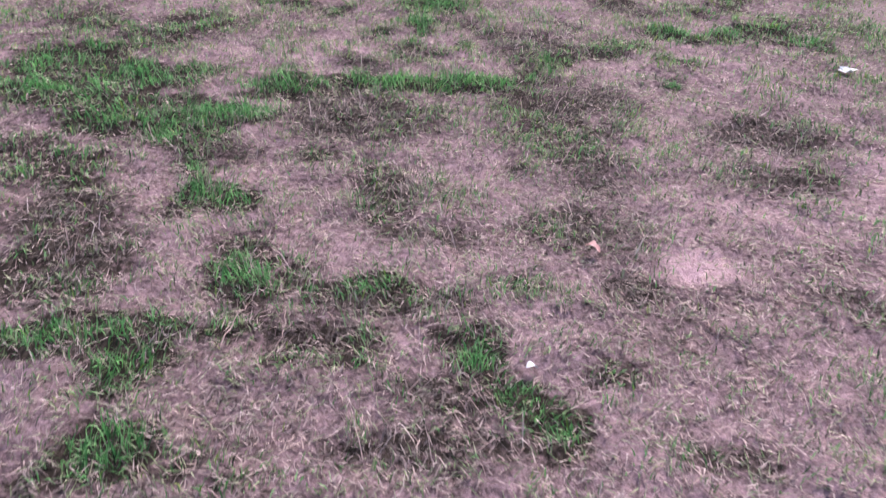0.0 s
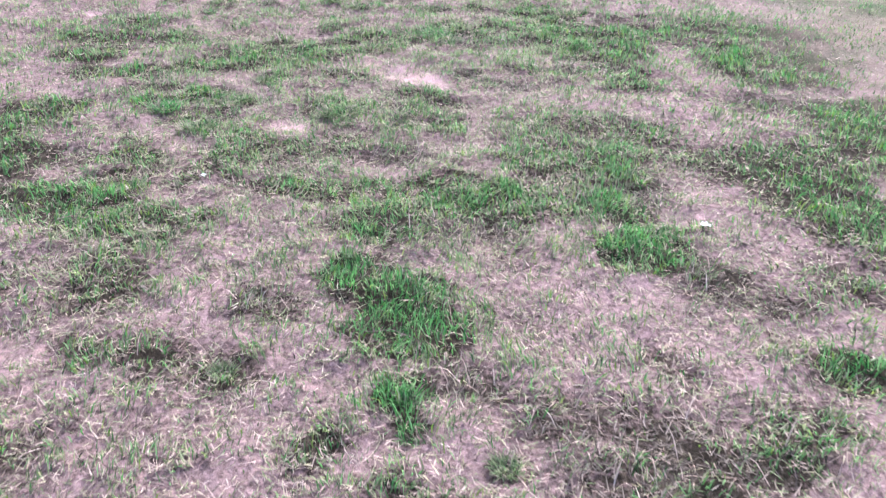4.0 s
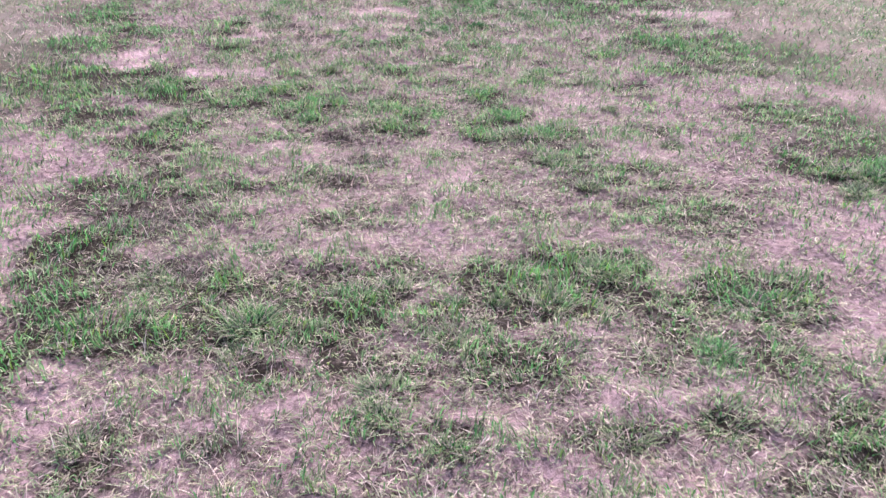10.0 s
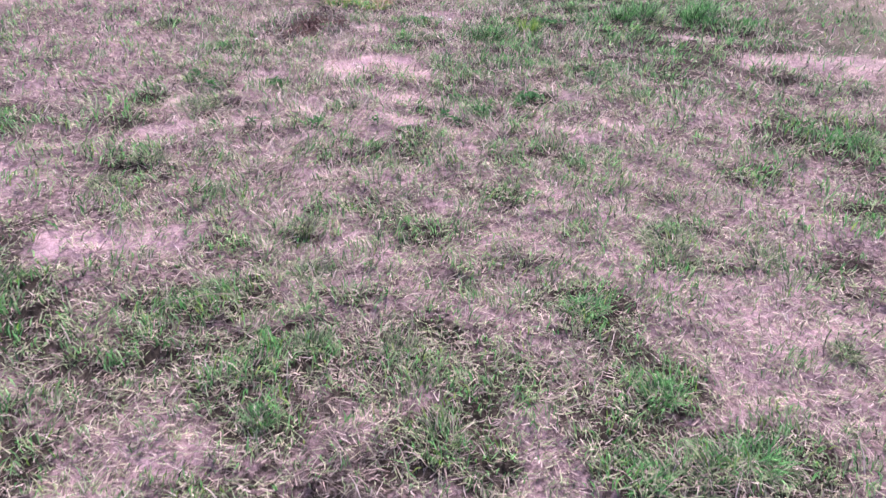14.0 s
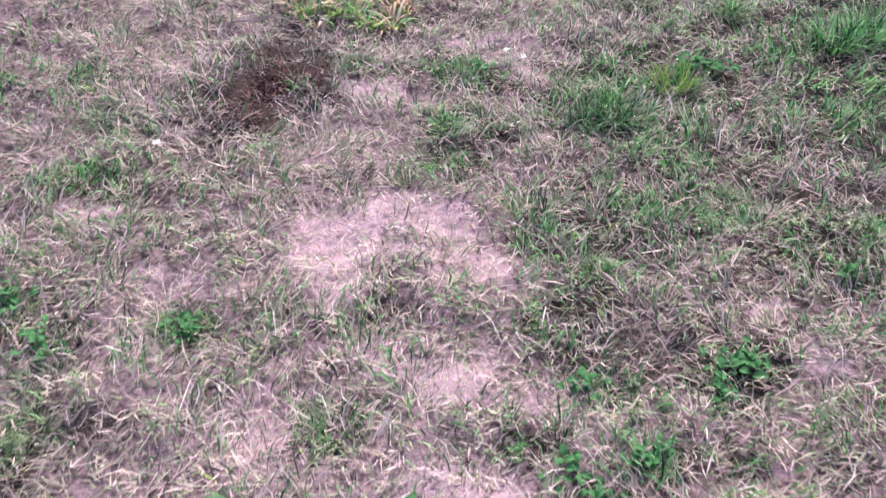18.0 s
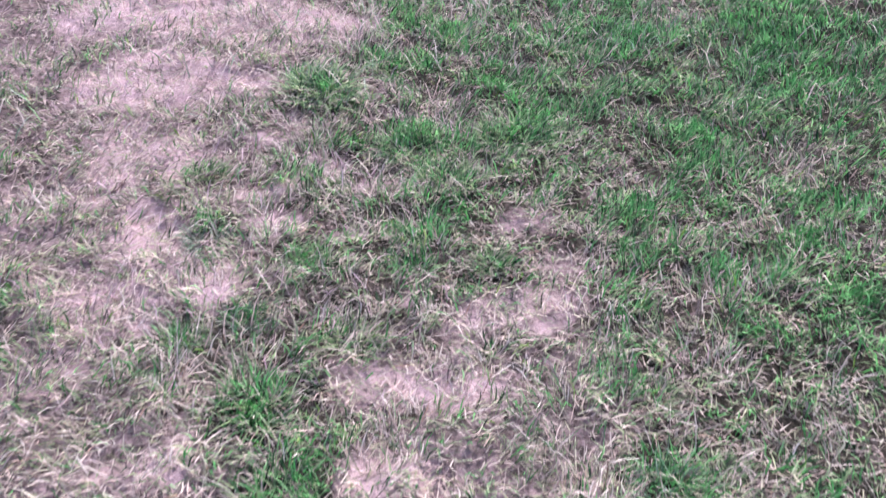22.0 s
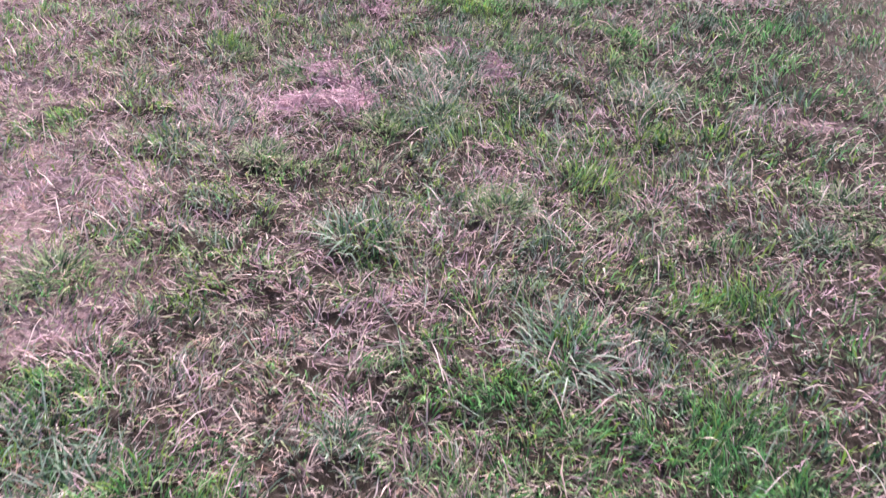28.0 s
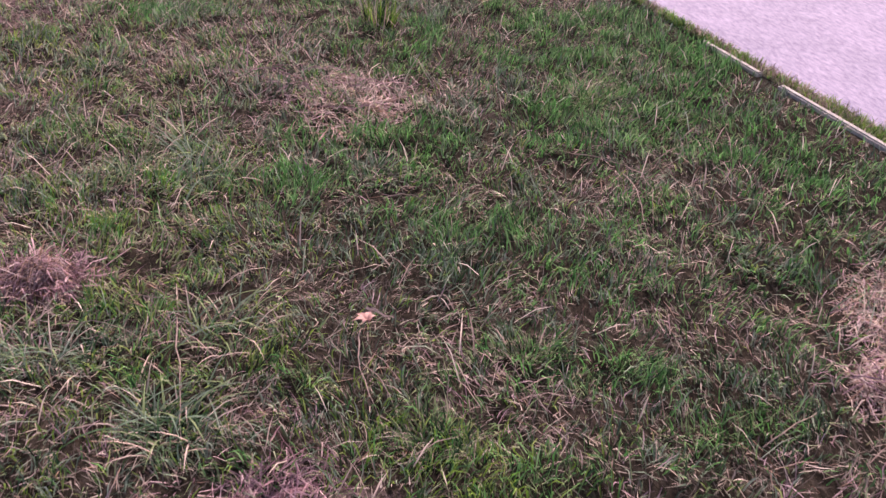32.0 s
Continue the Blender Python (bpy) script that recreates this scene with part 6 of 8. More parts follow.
me, gx, gy = grid_mesh("ground", axis(-4.0, 7.2, 0.05), axis(-0.4, 28.8, 0.05), height)
for key in ("bare", "humus"):
    at = me.attributes.new(key, "FLOAT", "POINT")
    inside = (gx > X0) & (gx < X0 + CELL * NX) & (gy > Y0) & (gy < Y0 + CELL * NY)
    v = np.where(inside, cover(key, gx, gy), 0.0)
    # under grass the mask leaves the soil near-black, as painted gap shade
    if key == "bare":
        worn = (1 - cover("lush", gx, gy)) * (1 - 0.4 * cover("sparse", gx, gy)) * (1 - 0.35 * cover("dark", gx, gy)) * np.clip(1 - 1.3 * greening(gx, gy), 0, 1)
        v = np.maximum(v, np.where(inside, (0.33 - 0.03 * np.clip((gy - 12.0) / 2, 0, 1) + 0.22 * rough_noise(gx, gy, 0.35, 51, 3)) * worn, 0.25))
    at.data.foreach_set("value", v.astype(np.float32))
out = np.maximum(np.abs(gx - mid_line(gy)) - 1.9, np.abs(gy - 14.5) - 13.2)
me.attributes.new("turf", "FLOAT", "POINT").data.foreach_set("value", np.clip(out / 1.6 + 0.5 * (rough_noise(gx, gy, 1.0, 57, 3) - 0.5), 0, 1) * (out > 0).astype(np.float32))
me.polygons.foreach_set("use_smooth", np.ones(len(me.polygons), bool))
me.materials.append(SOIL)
tagged(new("ground", me), "uneven sandy soil under a dry patchy lawn", "ground", kind="structure")


# ---- pavement and its edging ----
def part(name, bm, mat, parent=None, label=""):
    me = bpy.data.meshes.new(name)
    bm.to_mesh(me)
    bm.free()
    me.materials.append(mat)
    ob = new(name, me)
    if parent:
        ob.parent = parent
    return tagged(ob, label)


def slab(xa, ya, xb, yb, width, z0, z1, bevel):
    """A long slab from (xa, ya) to (xb, yb) that lies to the right of that line."""
    bm = bmesh.new()
    d = Vector((xb - xa, yb - ya, 0)).normalized()
    side = Vector((d.y, -d.x, 0))
    a, b = Vector((xa, ya, 0)), Vector((xb, yb, 0))
    low = [bm.verts.new(p + Vector((0, 0, z0))) for p in (a, a + side * width, b + side * width, b)]
    top = [bm.verts.new(p + Vector((0, 0, z1))) for p in (a, a + side * width, b + side * width, b)]
    bm.faces.new(top[::-1])
    bm.faces.new(low)
    for k in range(4):
        bm.faces.new((low[k], low[(k + 1) % 4], top[(k + 1) % 4], top[k]))
    bmesh.ops.recalc_face_normals(bm, faces=bm.faces)
    bmesh.ops.bevel(bm, geom=[e for e in bm.edges if all(v.co.z > z1 - 1e-4 for v in e.verts)], offset=bevel, segments=2, affect="EDGES")
    return bm


pave = part("pavement", slab(PAVE(-30), -30, PAVE(90), 90, 3.2, -0.12, 0.012, 0.006), CONCRETE)
tagged(pave, "pale smooth concrete pavement beside the lawn", "pavement", kind="structure")
edging = tagged(new("lawn_edging"), "narrow weathered edging strip between lawn and pavement", "edging", kind="structure")
for ya, yb in ((-12.0, -8.5), (-8.47, -4.9), (-4.87, -1.4), (-1.37, 2.1), (2.13, 5.6), (5.63, 9.1), (9.13, 12.4), (12.43, 15.6), (15.63, 18.97), (19.0, 22.2), (22.23, 24.3), (24.33, 25.72), (25.84, 26.2)):
    part("edging_board", slab(float(STRIP(ya)), ya, float(STRIP(yb)), yb, 0.030, -0.06, 0.026, 0.006), EDGING, edging)


# ---- blades of grass ----
def blade_arrays(x, y, z, length, width, lean, way, face, bend=0.5, tips=True, curl=None):
    """Tapered bent blades. lean: from upright, radians; way: where it leans to; face: turn of its flat side; curl: how far its tip swings round."""
    n = len(x)
    dx, dy = np.cos(way), np.sin(way)
    ex, ey = (dx, dy) if curl is None else (np.cos(way + curl), np.sin(way + curl))
    sx, sy = np.cos(face) * width / 2, np.sin(face) * width / 2
    low = lean * (1 - bend)
    co = np.empty((n, 5 if tips else 3, 3), np.float32)
    mh, mz = 0.55 * length * np.sin(low), 0.55 * length * np.cos(low)
    th, tz = 0.45 * length * np.sin(lean), mz + 0.45 * length * np.cos(lean)
    tip = np.stack([x + dx * mh + ex * th, y + dy * mh + ey * th, z + np.maximum(tz, 0.001)], 1)
    if tips:
        co[:, 0] = np.stack([x - sx * 0.8, y - sy * 0.8, z], 1)
        co[:, 1] = np.stack([x + sx * 0.8, y + sy * 0.8, z], 1)
        co[:, 2] = np.stack([x + dx * mh - sx, y + dy * mh - sy, z + mz], 1)
        co[:, 3] = np.stack([x + dx * mh + sx, y + dy * mh + sy, z + mz], 1)
        co[:, 4] = tip
        a = np.arange(n)[:, None] * 5
        return co.reshape(-1, 3), a + np.array([[0, 1, 3, 2]]), a + np.array([[2, 3, 4]])
    co[:, 0] = np.stack([x - sx, y - sy, z], 1)
    co[:, 1] = np.stack([x + sx, y + sy, z], 1)
    co[:, 2] = tip
    return co.reshape(-1, 3), np.arange(n)[:, None] * 3 + np.array([[0, 1, 2]])


def sow(count, inner, outer, seed, first=0.7):
    """Places at random between inner and outer metres from the middle line."""
    r = np.random.default_rng(seed)
    y = r.uniform(first, 28.3, count)
    u = r.uniform(inner, outer, count) * np.where(r.random(count) < 0.5, -1, 1)
    x = mid_line(y) + u
    keep = (x < STRIP(y) - 0.005) | ((x > STRIP(y) + 0.03) & (x < PAVE(y) - 0.012))
    keep &= (x > X0 + 0.1)
    return x[keep], y[keep], r


def covers(x, y):
    found = [cover(k, x, y) for k in ("lush", "sparse", "bare", "dark", "straw", "humus")]
    gaps = step(rough_noise(x, y, 0.15, 231, 3), 0.52, 0.42) * (0.7 + 0.3 * step(y, 5.6, 6.4)) * step(y, 14.0, 13.0)
    found[0] = found[0] * (1 - 0.75 * gaps)
    return found


def step(v, lo, hi):
    return np.clip((v - lo) / (hi - lo), 0, 1)


def mottle(x, y, seed):
    """Hand-sized spots of another kind of grass in the last stretch, from 0 to 1."""
    return step(rough_noise(x, y, 0.24, seed, 3), 0.45, 0.57) * step(y, 20.2, 21.4) * (x < STRIP(y))


def grow(count, inner, outer, seed, wide, tips, first=0.7):
    """Standing and bent blades: green ones in tufts, dry ones lying over between them."""
    x, y, r = sow(count, inner, outer, seed, first)
    n = len(x)
    lu, sp, ba, da, st, hu = covers(x, y)
    later, long_ = greening(x, y), step(y, 11.5, 14.0) * (1 - 0.4 * step(y, 20.3, 21.3))
    olive = step(y, 20.6, 21.8) * np.clip((25.0 - y + 1.4 * (mid_line(y) - x)) / 0.8, 0, 1)
    verge = (x > STRIP(y)).astype(float)
    tufty = tuftiness(x, y)
    base = np.interp(y, [1, 3, 4.5, 8, 12.5, 14, 16, 18, 20.5, 21.5, 30], [0.25, 0.36, 0.58, 0.62, 0.54, 0.29, 0.24, 0.27, 0.30, 0.42, 0.42])
    p_green = (base + 0.50 * sp) * (0.45 + 1.1 * tufty) + np.interp(y, [18, 20.3, 21.5], [0.62, 0.62, 0.28]) * later + 0.7 * verge
    rich = np.interp(y, [1, 5.4, 6.8, 10, 13, 15], [1, 1, 0.66, 0.60, 0.60, 0.9]) * (1 - 0.45 * olive)
    p_green = np.maximum(p_green, lu * rich * (0.70 + 0.30 * tufty))
    p_green *= (1 - 0.85 * ba * (1 - 0.8 * lu)) * (1 - 0.45 * da * (1 - lu)) * (1 - 0.75 * st) * (1 - 0.6 * hu)
    red_spot = mottle(x, y, 201) * (1 - 0.75 * step(y + 0.5 * (x - mid_line(y)), 23.4, 24.6))
    sage_spot, lime_spot = mottle(x, y, 211), mottle(x, y, 221)
    p_green *= 1 - 0.55 * red_spot * (1 - 0.6 * lu)
    green = r.random(n) < np.clip(p_green, 0, 0.93)
    holes = step(rough_noise(x, y, 0.05, 75, 2), 0.26, 0.44)
    dense = (0.10 + 0.90 * holes) * (0.75 + 0.25 * tufty) * (1 - 0.45 * step(ba, 0.2, 0.85)) * (1 - 0.94 * hu)
    keep = r.random(n) < np.maximum(dense, np.interp(y, [5.4, 6.8, 13, 15], [0.95, 0.80, 0.80, 0.95]) * lu)
    x, y, green, lu, sp, ba, da, st, hu, later, olive, long_, tufty, red_spot, sage_spot, lime_spot = (a[keep] for a in (x, y, green, lu, sp, ba, da, st, hu, later, olive, long_, tufty, red_spot, sage_spot, lime_spot))
    n = len(x)
    way = 13.0 * rough_noise(x, y, 0.16, 97, 2) + r.normal(0, 0.9, n)      # tussock by tussock the blades fall one way
    face, t = r.uniform(0, 2 * np.pi, n), r.random(n)
    size = 0.75 + 0.5 * rough_noise(x, y, 0.25, 81, 2)
    g_len = (0.020 + 0.014 * t + 0.010 * tufty + (0.010 + 0.014 * t) * lu * (1 - long_) + (0.012 + 0.018 * t) * long_ + 0.006 * later) * size
    d_len = (0.017 + 0.026 * t ** 1.5 + (0.010 + 0.036 * t) * long_ + 0.015 * st) * size * (1 - 0.25 * ba)
    lying = 0.30 * long_ * (1 - 0.5 * lu)
    lean = np.where(green, r.uniform(0.35, 1.45, n) + lying, 1.56 - 0.75 * r.random(n) ** 1.6)
    bend = np.where(green, 0.55, 0.35 * r.random(n))
    curl = r.normal(0, 0.55, n)
    face = np.where(green & (r.random(n) < 0.5), face, way + np.pi / 2 + r.normal(0, 0.4, n))
    length = np.where(green, g_len, d_len)
    width = np.where(green, r.uniform(0.0026, 0.0048, n), r.uniform(0.0017, 0.0033, n)) * wide * (0.82 + 0.10 * long_)
    z = height(x, y) - 0.002 + np.where(green, 0, 0.016 * r.random(n) ** 1.5)
    u = r.random(n)
    fresh = green & (u < 0.10 + 0.12 * step(y, 23.3, 24.5) + 0.10 * step(y, 5.5, 4.5) + 0.12 * tufty + 0.16 * step(y, 5.5, 7) * step(y, 18, 17) + 0.14 * step(y, 13, 14) * step(y, 18, 17) + 0.20 * sp * (1 - later) + 0.52 * later * (1 - olive) + 0.70 * lu * (1 - 0.7 * olive) * rich[keep])
    # dark blades: darker grass, and gap shade put into the colour
    deep = green & (r.random(n) < 0.06 - 0.03 * step(y, 5.5, 7) + 0.28 * later + 0.03 * lu + 0.16 * long_ - 0.12 * step(y, 23.3, 24.5))
    lime = green & ~fresh & (r.random(n) < 0.06 + 0.10 * lu + 0.15 * lu * step(y, 3.5, 5) + 0.35 * lu * (rich[keep] < 0.9) + 0.10 * olive + 0.30 * lime_spot + 0.15 * step(y, 23.8, 25) + 0.10 * step(y, 3.2, 4.5) * step(y, 9.0, 7.0))
    fresh, lime = fresh & ~deep, lime & ~deep
    bluish = green & ~lime & ~deep & (r.random(n) < 0.75 * sage_spot * (1 - 0.7 * lu))
    fresh &= ~bluish
    dull = green & ~fresh & ~lime & ~deep & ~bluish
    v = r.random(n)
    pale = ~green & (v < 0.12 + 0.14 * long_ + 0.16 * step(y, 12.8, 14) * step(y, 17.8, 16.8) + 0.5 * ba + 0.6 * st - 0.12 * step(y, 20.3, 21.5)) & (hu < 0.3)
    rosy = pale & (r.random(n) < 0.45 * step(y, 16.8, 18.0) * (1 - later)) | ~green & (r.random(n) < 0.45 * red_spot)
    pale &= ~rosy
    # more grey blades on dark strokes: dead thatch and painted shade
    grey = ~green & ~pale & ~rosy & (r.random(n) < (0.18 + 0.10 * long_ + 0.55 * da + 0.8 * hu + 0.42 * later) * (1 - 0.7 * ba))
    russet = ~green & ~pale & ~rosy & ~grey & (r.random(n) < 0.10 * long_ + 0.40 * step(y, 20.3, 21.3) + 0.3 * red_spot)
    fading = ~green & ~pale & ~rosy & ~grey & ~russet & (r.random(n) < 0.6 * step(y, 2.2, 5.0) * step(y, 19, 17))
    rest = ~green & ~pale & ~rosy & ~grey & ~russet & ~fading
    for w, mat, name, label in (
            (fresh, GREEN, "green_lawn_grass", "short lush green lawn grass in ragged patches"),
            (dull, OLIVE, "dull_lawn_grass", "thin dull green grass among dry thatch"),
            (bluish, SAGE, "sage_lawn_grass", "long grey-green blades bent over the lawn"),
            (deep, DEEP, "dark_shade_lawn_grass", "dark green blades that also paint shade low in the lawn"),
            (lime, LIME, "yellowish_lawn_grass", "scattered yellow-green blades of grass"),
            (pale, STRAW, "straw_litter", "pale pinkish straw clippings lying on the lawn"),
            (rosy, PINK_STRAW, "pinkish_straw_litter", "pinkish straw clippings lying on bare soil"),
            (grey, GREY_DRY, "thatch_and_shade", "grey-brown dead thatch that also paints shade at tuft bases"),
            (russet, RUSSET, "russet_lawn_grass", "reddish-brown dead blades among the lawn grass"),
            (fading, KHAKI, "fading_lawn_grass", "khaki half-dry blades bent over the lawn"),
            (rest, DRY, "dry_lawn_grass", "dry tan lawn grass, bent over and matted")):
        if not w.any():
            continue
        me = raw_mesh(name, *blade_arrays(x[w], y[w], z[w], length[w], width[w], lean[w], way[w], face[w], bend[w], tips and (wide < 1.2 or mat in (GREEN, DEEP, OLIVE, LIME, SAGE)), curl[w]))
        me.materials.append(mat)
        tagged(new(name, me), label, "grass", kind="stuff")


grow(450000, 0.0, 1.15, 101, 1.0, True)
grow(290000, 1.15, 2.4, 102, 1.35, True)
grow(250000, 2.4, 4.6, 103, 2.0, False)
grow(100000, 0.0, 1.6, 104, 0.95, True, 16.5)


def thatch(count, inner, outer, seed, wide, first=0.7):
    """The mat of dead blades lying flat between the standing ones."""
    x, y, r = sow(count, inner, outer, seed, first)
    lu, _, ba, da, _, hu = covers(x, y)
    later = greening(x, y)
    keep = (r.random(len(x)) < (1 - 0.55 * ba) * (1 - 0.2 * step(y, 20.0, 21.5)) * np.maximum(1 - 0.55 * later, lu)) & (r.random(len(x)) > 0.9 * hu) & (r.random(len(x)) < 0.25 + 0.75 * step(rough_noise(x, y, 0.05, 75, 2), 0.26, 0.44)) & (x < STRIP(y))
    x, y, lu, ba, da, hu, later = (a[keep] for a in (x, y, lu, ba, da, hu, later))
    n = len(x)
    way = r.uniform(0, 2 * np.pi, n)
    low, lively = r.random(n) < lu * np.interp(y, [5.4, 6.8, 13, 15.5], [0.9, 0.36, 0.34, 0.8]), r.random(n) < np.interp(y, [1, 5.4, 7, 13, 16, 20, 22], [0.75, 0.75, 0.3, 0.3, 0.6, 0.6, 0.25])
    grey = ~low & (r.random(n) < (0.26 + 0.10 * step(y, 13, 15) + 0.55 * da + 0.7 * hu + 0.30 * later) * (1 - 0.8 * ba))
    sage = ~low & ~grey & (r.random(n) < (0.25 + 0.16 * step(y, 5, 7) * step(y, 17, 15)) * (1 - 0.7 * ba))
    khaki = ~low & ~grey & ~sage & (r.random(n) < 0.4 * step(y, 2.2, 5.0) * step(y, 19, 17))
    for w, mat, name, label in ((grey, GREY_DRY, "thatch_and_shade", "flat grey-brown dead thatch that also paints shade in gaps"), (khaki, KHAKI, "khaki_thatch", "khaki half-dry blades lying flat"), (sage, OLIVE, "fading_thatch", "fading grey-green blades lying in the thatch"),
                                (low & lively, GREEN, "low_green_blades", "low green blades that fill the lush patches"), (low & ~lively, OLIVE, "low_dull_blades", "low dull green blades in the lush patches"),
                                (~low & ~grey & ~sage & ~khaki, DRY, "dry_thatch", "dry tan thatch lying flat on the soil")):
        k = int(w.sum())
        arrays = blade_arrays(x[w], y[w], height(x[w], y[w]) + r.uniform(0.001, 0.008, k), r.uniform(0.022, 0.055, k), r.uniform(0.0022, 0.0040, k) * wide,
                              np.where(low[w], r.uniform(0.5, 1.4, k), r.uniform(1.35, 1.56, k)), way[w], way[w] + np.pi / 2 + r.normal(0, 0.3, k), 0.05, False)
        me = raw_mesh(name, *arrays)
        me.materials.append(mat)
        tagged(new(name, me), label, "thatch", kind="stuff")


thatch(300000, 0.0, 1.15, 111, 1.0)
thatch(205000, 0.0, 1.3, 113, 1.0, 5.5)
thatch(220000, 1.15, 2.4, 112, 1.3)


def verge():
    """The narrow line of grass between edging and pavement, hanging over both."""
    r = np.random.default_rng(121)
    n = 26000
    y = r.uniform(20.0, 28.5, n)
    x = STRIP(y) + 0.032 + r.random(n) * np.maximum(PAVE(y) - STRIP(y) - 0.03, 0.03)
    dry = rough_noise(x, y, 0.2, 131, 2) + r.normal(0, 0.15, n) > 0.58
    dull = ~dry & (r.random(n) < 0.45)
    for w, mat, name, label in ((dry, DRY, "dry_verge_grass", "dry grass fringe along the pavement"), (dull, OLIVE, "dull_verge_grass", "dull green grass fringe along the pavement"),
                                (~dry & ~dull, LIME, "green_verge_grass", "yellow-green grass fringe along the pavement")):
        k = int(w.sum())
        me = raw_mesh(name, *blade_arrays(x[w], y[w], np.full(k, 0.004), r.uniform(0.02, 0.06, k), r.uniform(0.002, 0.0045, k), r.uniform(0.2, 1.3, k), r.uniform(0, 6.3, k), r.uniform(0, 6.3, k), 0.4, True))
        me.materials.append(mat)
        tagged(new(name, me), label, "grass", kind="stuff")


verge()


# ---- tufts ----
def strands(r, count, spread_r, lo, hi, width, lean_lo, lean_hi, segs=3, flat=0.0):
    """Arching strands that spring from a small base, as one mesh's arrays."""
    a = r.uniform(0, 2 * np.pi, count)
    base = spread_r * np.sqrt(r.random(count))
    way = a + r.normal(0, 0.9, count)
    length, lean = r.uniform(lo, hi, count), r.uniform(lean_lo, lean_hi, count)
    face = way + np.pi / 2 + r.normal(0, 0.3, count)
    w = width * r.uniform(0.6, 1.3, count)
    co = np.empty((count, 2 * segs + 1, 3), np.float32)
    px, py, pz = base * np.cos(a), base * np.sin(a), np.full(count, -0.006) + flat * r.random(count)
    for k in range(segs + 1):
        taper = 1.0 - (k / segs) ** 2
        if k < segs:
            co[:, 2 * k] = np.stack([px - np.cos(face) * w * taper / 2, py - np.sin(face) * w * taper / 2, pz], 1)
            co[:, 2 * k + 1] = np.stack([px + np.cos(face) * w * taper / 2, py + np.sin(face) * w * taper / 2, pz], 1)
        else:
            co[:, 2 * k] = np.stack([px, py, pz], 1)
        tilt = lean * (0.35 + 0.95 * (k + 0.5) / segs)
        px, py = px + np.cos(way) * np.sin(tilt) * length / segs, py + np.sin(way) * np.sin(tilt) * length / segs
        pz = np.maximum(pz + np.cos(tilt) * length / segs, 0.003)
    first = np.arange(count)[:, None] * (2 * segs + 1)
    quads = np.concatenate([first + np.array([[2 * k, 2 * k + 1, 2 * k + 3, 2 * k + 2]]) for k in range(segs - 1)])
    return co.reshape(-1, 3), quads, first + np.array([[2 * segs - 2, 2 * segs - 1, 2 * segs]])


def strand_part(name, mat, parent, label="", **how):
    me = raw_mesh(name, *strands(**how))
    me.materials.append(mat)
    ob = new(name, me)
    ob.parent = parent
    return tagged(ob, label)


def make_tuft(seed, mat, label, greens=150, dries=45, tall=0.11, lean=(0.5, 1.7), width=0.0042):
    r = np.random.default_rng(seed)
    t = tagged(new("grass_tuft"), label, "grass tuft", "tufts of grass in the lawn")
    strand_part("green_foliage", mat, t, r=r, count=greens, spread_r=0.085, lo=tall * 0.5, hi=tall, width=width, lean_lo=lean[0], lean_hi=lean[1])
    # low blades coloured dark to paint the shade inside the tuft
    strand_part("dark_shade_foliage", DEEP, t, "dark green blades that also paint shade low in the tuft", r=r, count=int(greens * 0.9), spread_r=0.075, lo=tall * 0.35, hi=tall * 0.8, width=width, lean_lo=lean[0], lean_hi=lean[1])
    strand_part("dead_foliage", DRY, t, "dry tan blades", r=r, count=int(dries * 1.5), spread_r=0.095, lo=tall * 0.4, hi=tall, width=0.003, lean_lo=0.7, lean_hi=1.5)
    return t


KINDS = [make_tuft(1, GREEN, "low green grass tuft growing from dry lawn"),
         make_tuft(2, OLIVE, "dull green grass tuft with dead blades"),
         make_tuft(3, GREEN, "spreading green grass tuft on the lawn", 90, 30, 0.10, (0.6, 1.7)),
         make_tuft(4, OLIVE, "thin dull green tuft of weedy grass", 70, 60, 0.12, (0.4, 1.4)),
         make_tuft(5, SAGE, "coarse grey-green grass tuft, bent over", 70, 20, 0.14, (0.7, 1.6), 0.0046)]
pick = np.random.default_rng(5)
fresh = {}
for x, y, r in TUFTS:
    late = y > 20.5
    green_here = float(cover("lush", x, y)) > 0.3
    k = int(pick.choice([1, 3, 4, 0], p=[0.3, 0.15, 0.55, 0.0])) if late else int(pick.choice([1, 3, 4], p=[0.5, 0.25, 0.25])) if y > 16.5 else int(pick.choice([0, 2], 1)[0]) if green_here and y < 5.8 else int(pick.choice([0, 1, 2, 3], p=[0.08, 0.42, 0.10, 0.40]))
    m = pose(x, y, float(height(x, y)), 0, 0, pick.uniform(0, 360))
    if k in fresh:
        t = copy_thing(KINDS[k], m)
    else:
        t = fresh[k] = KINDS[k]
        t.matrix_basis = m
    s = min(max(r / 0.085, 0.4), 1.7) * (0.8 if 5.8 < y < 14 else 1.0)
    t.scale = (s * pick.uniform(0.85, 1.3), s * pick.uniform(0.8, 1.15), 0.2 + 0.38 * s)


def special(name, label, category, x, y, turn, build, scale=1.0):
    t = tagged(new(name), label, category)
    build(t)
    t.matrix_basis = pose(x, y, float(height(x, y)), 0, 0, turn)
    t.scale = (scale, scale, scale)
    return t


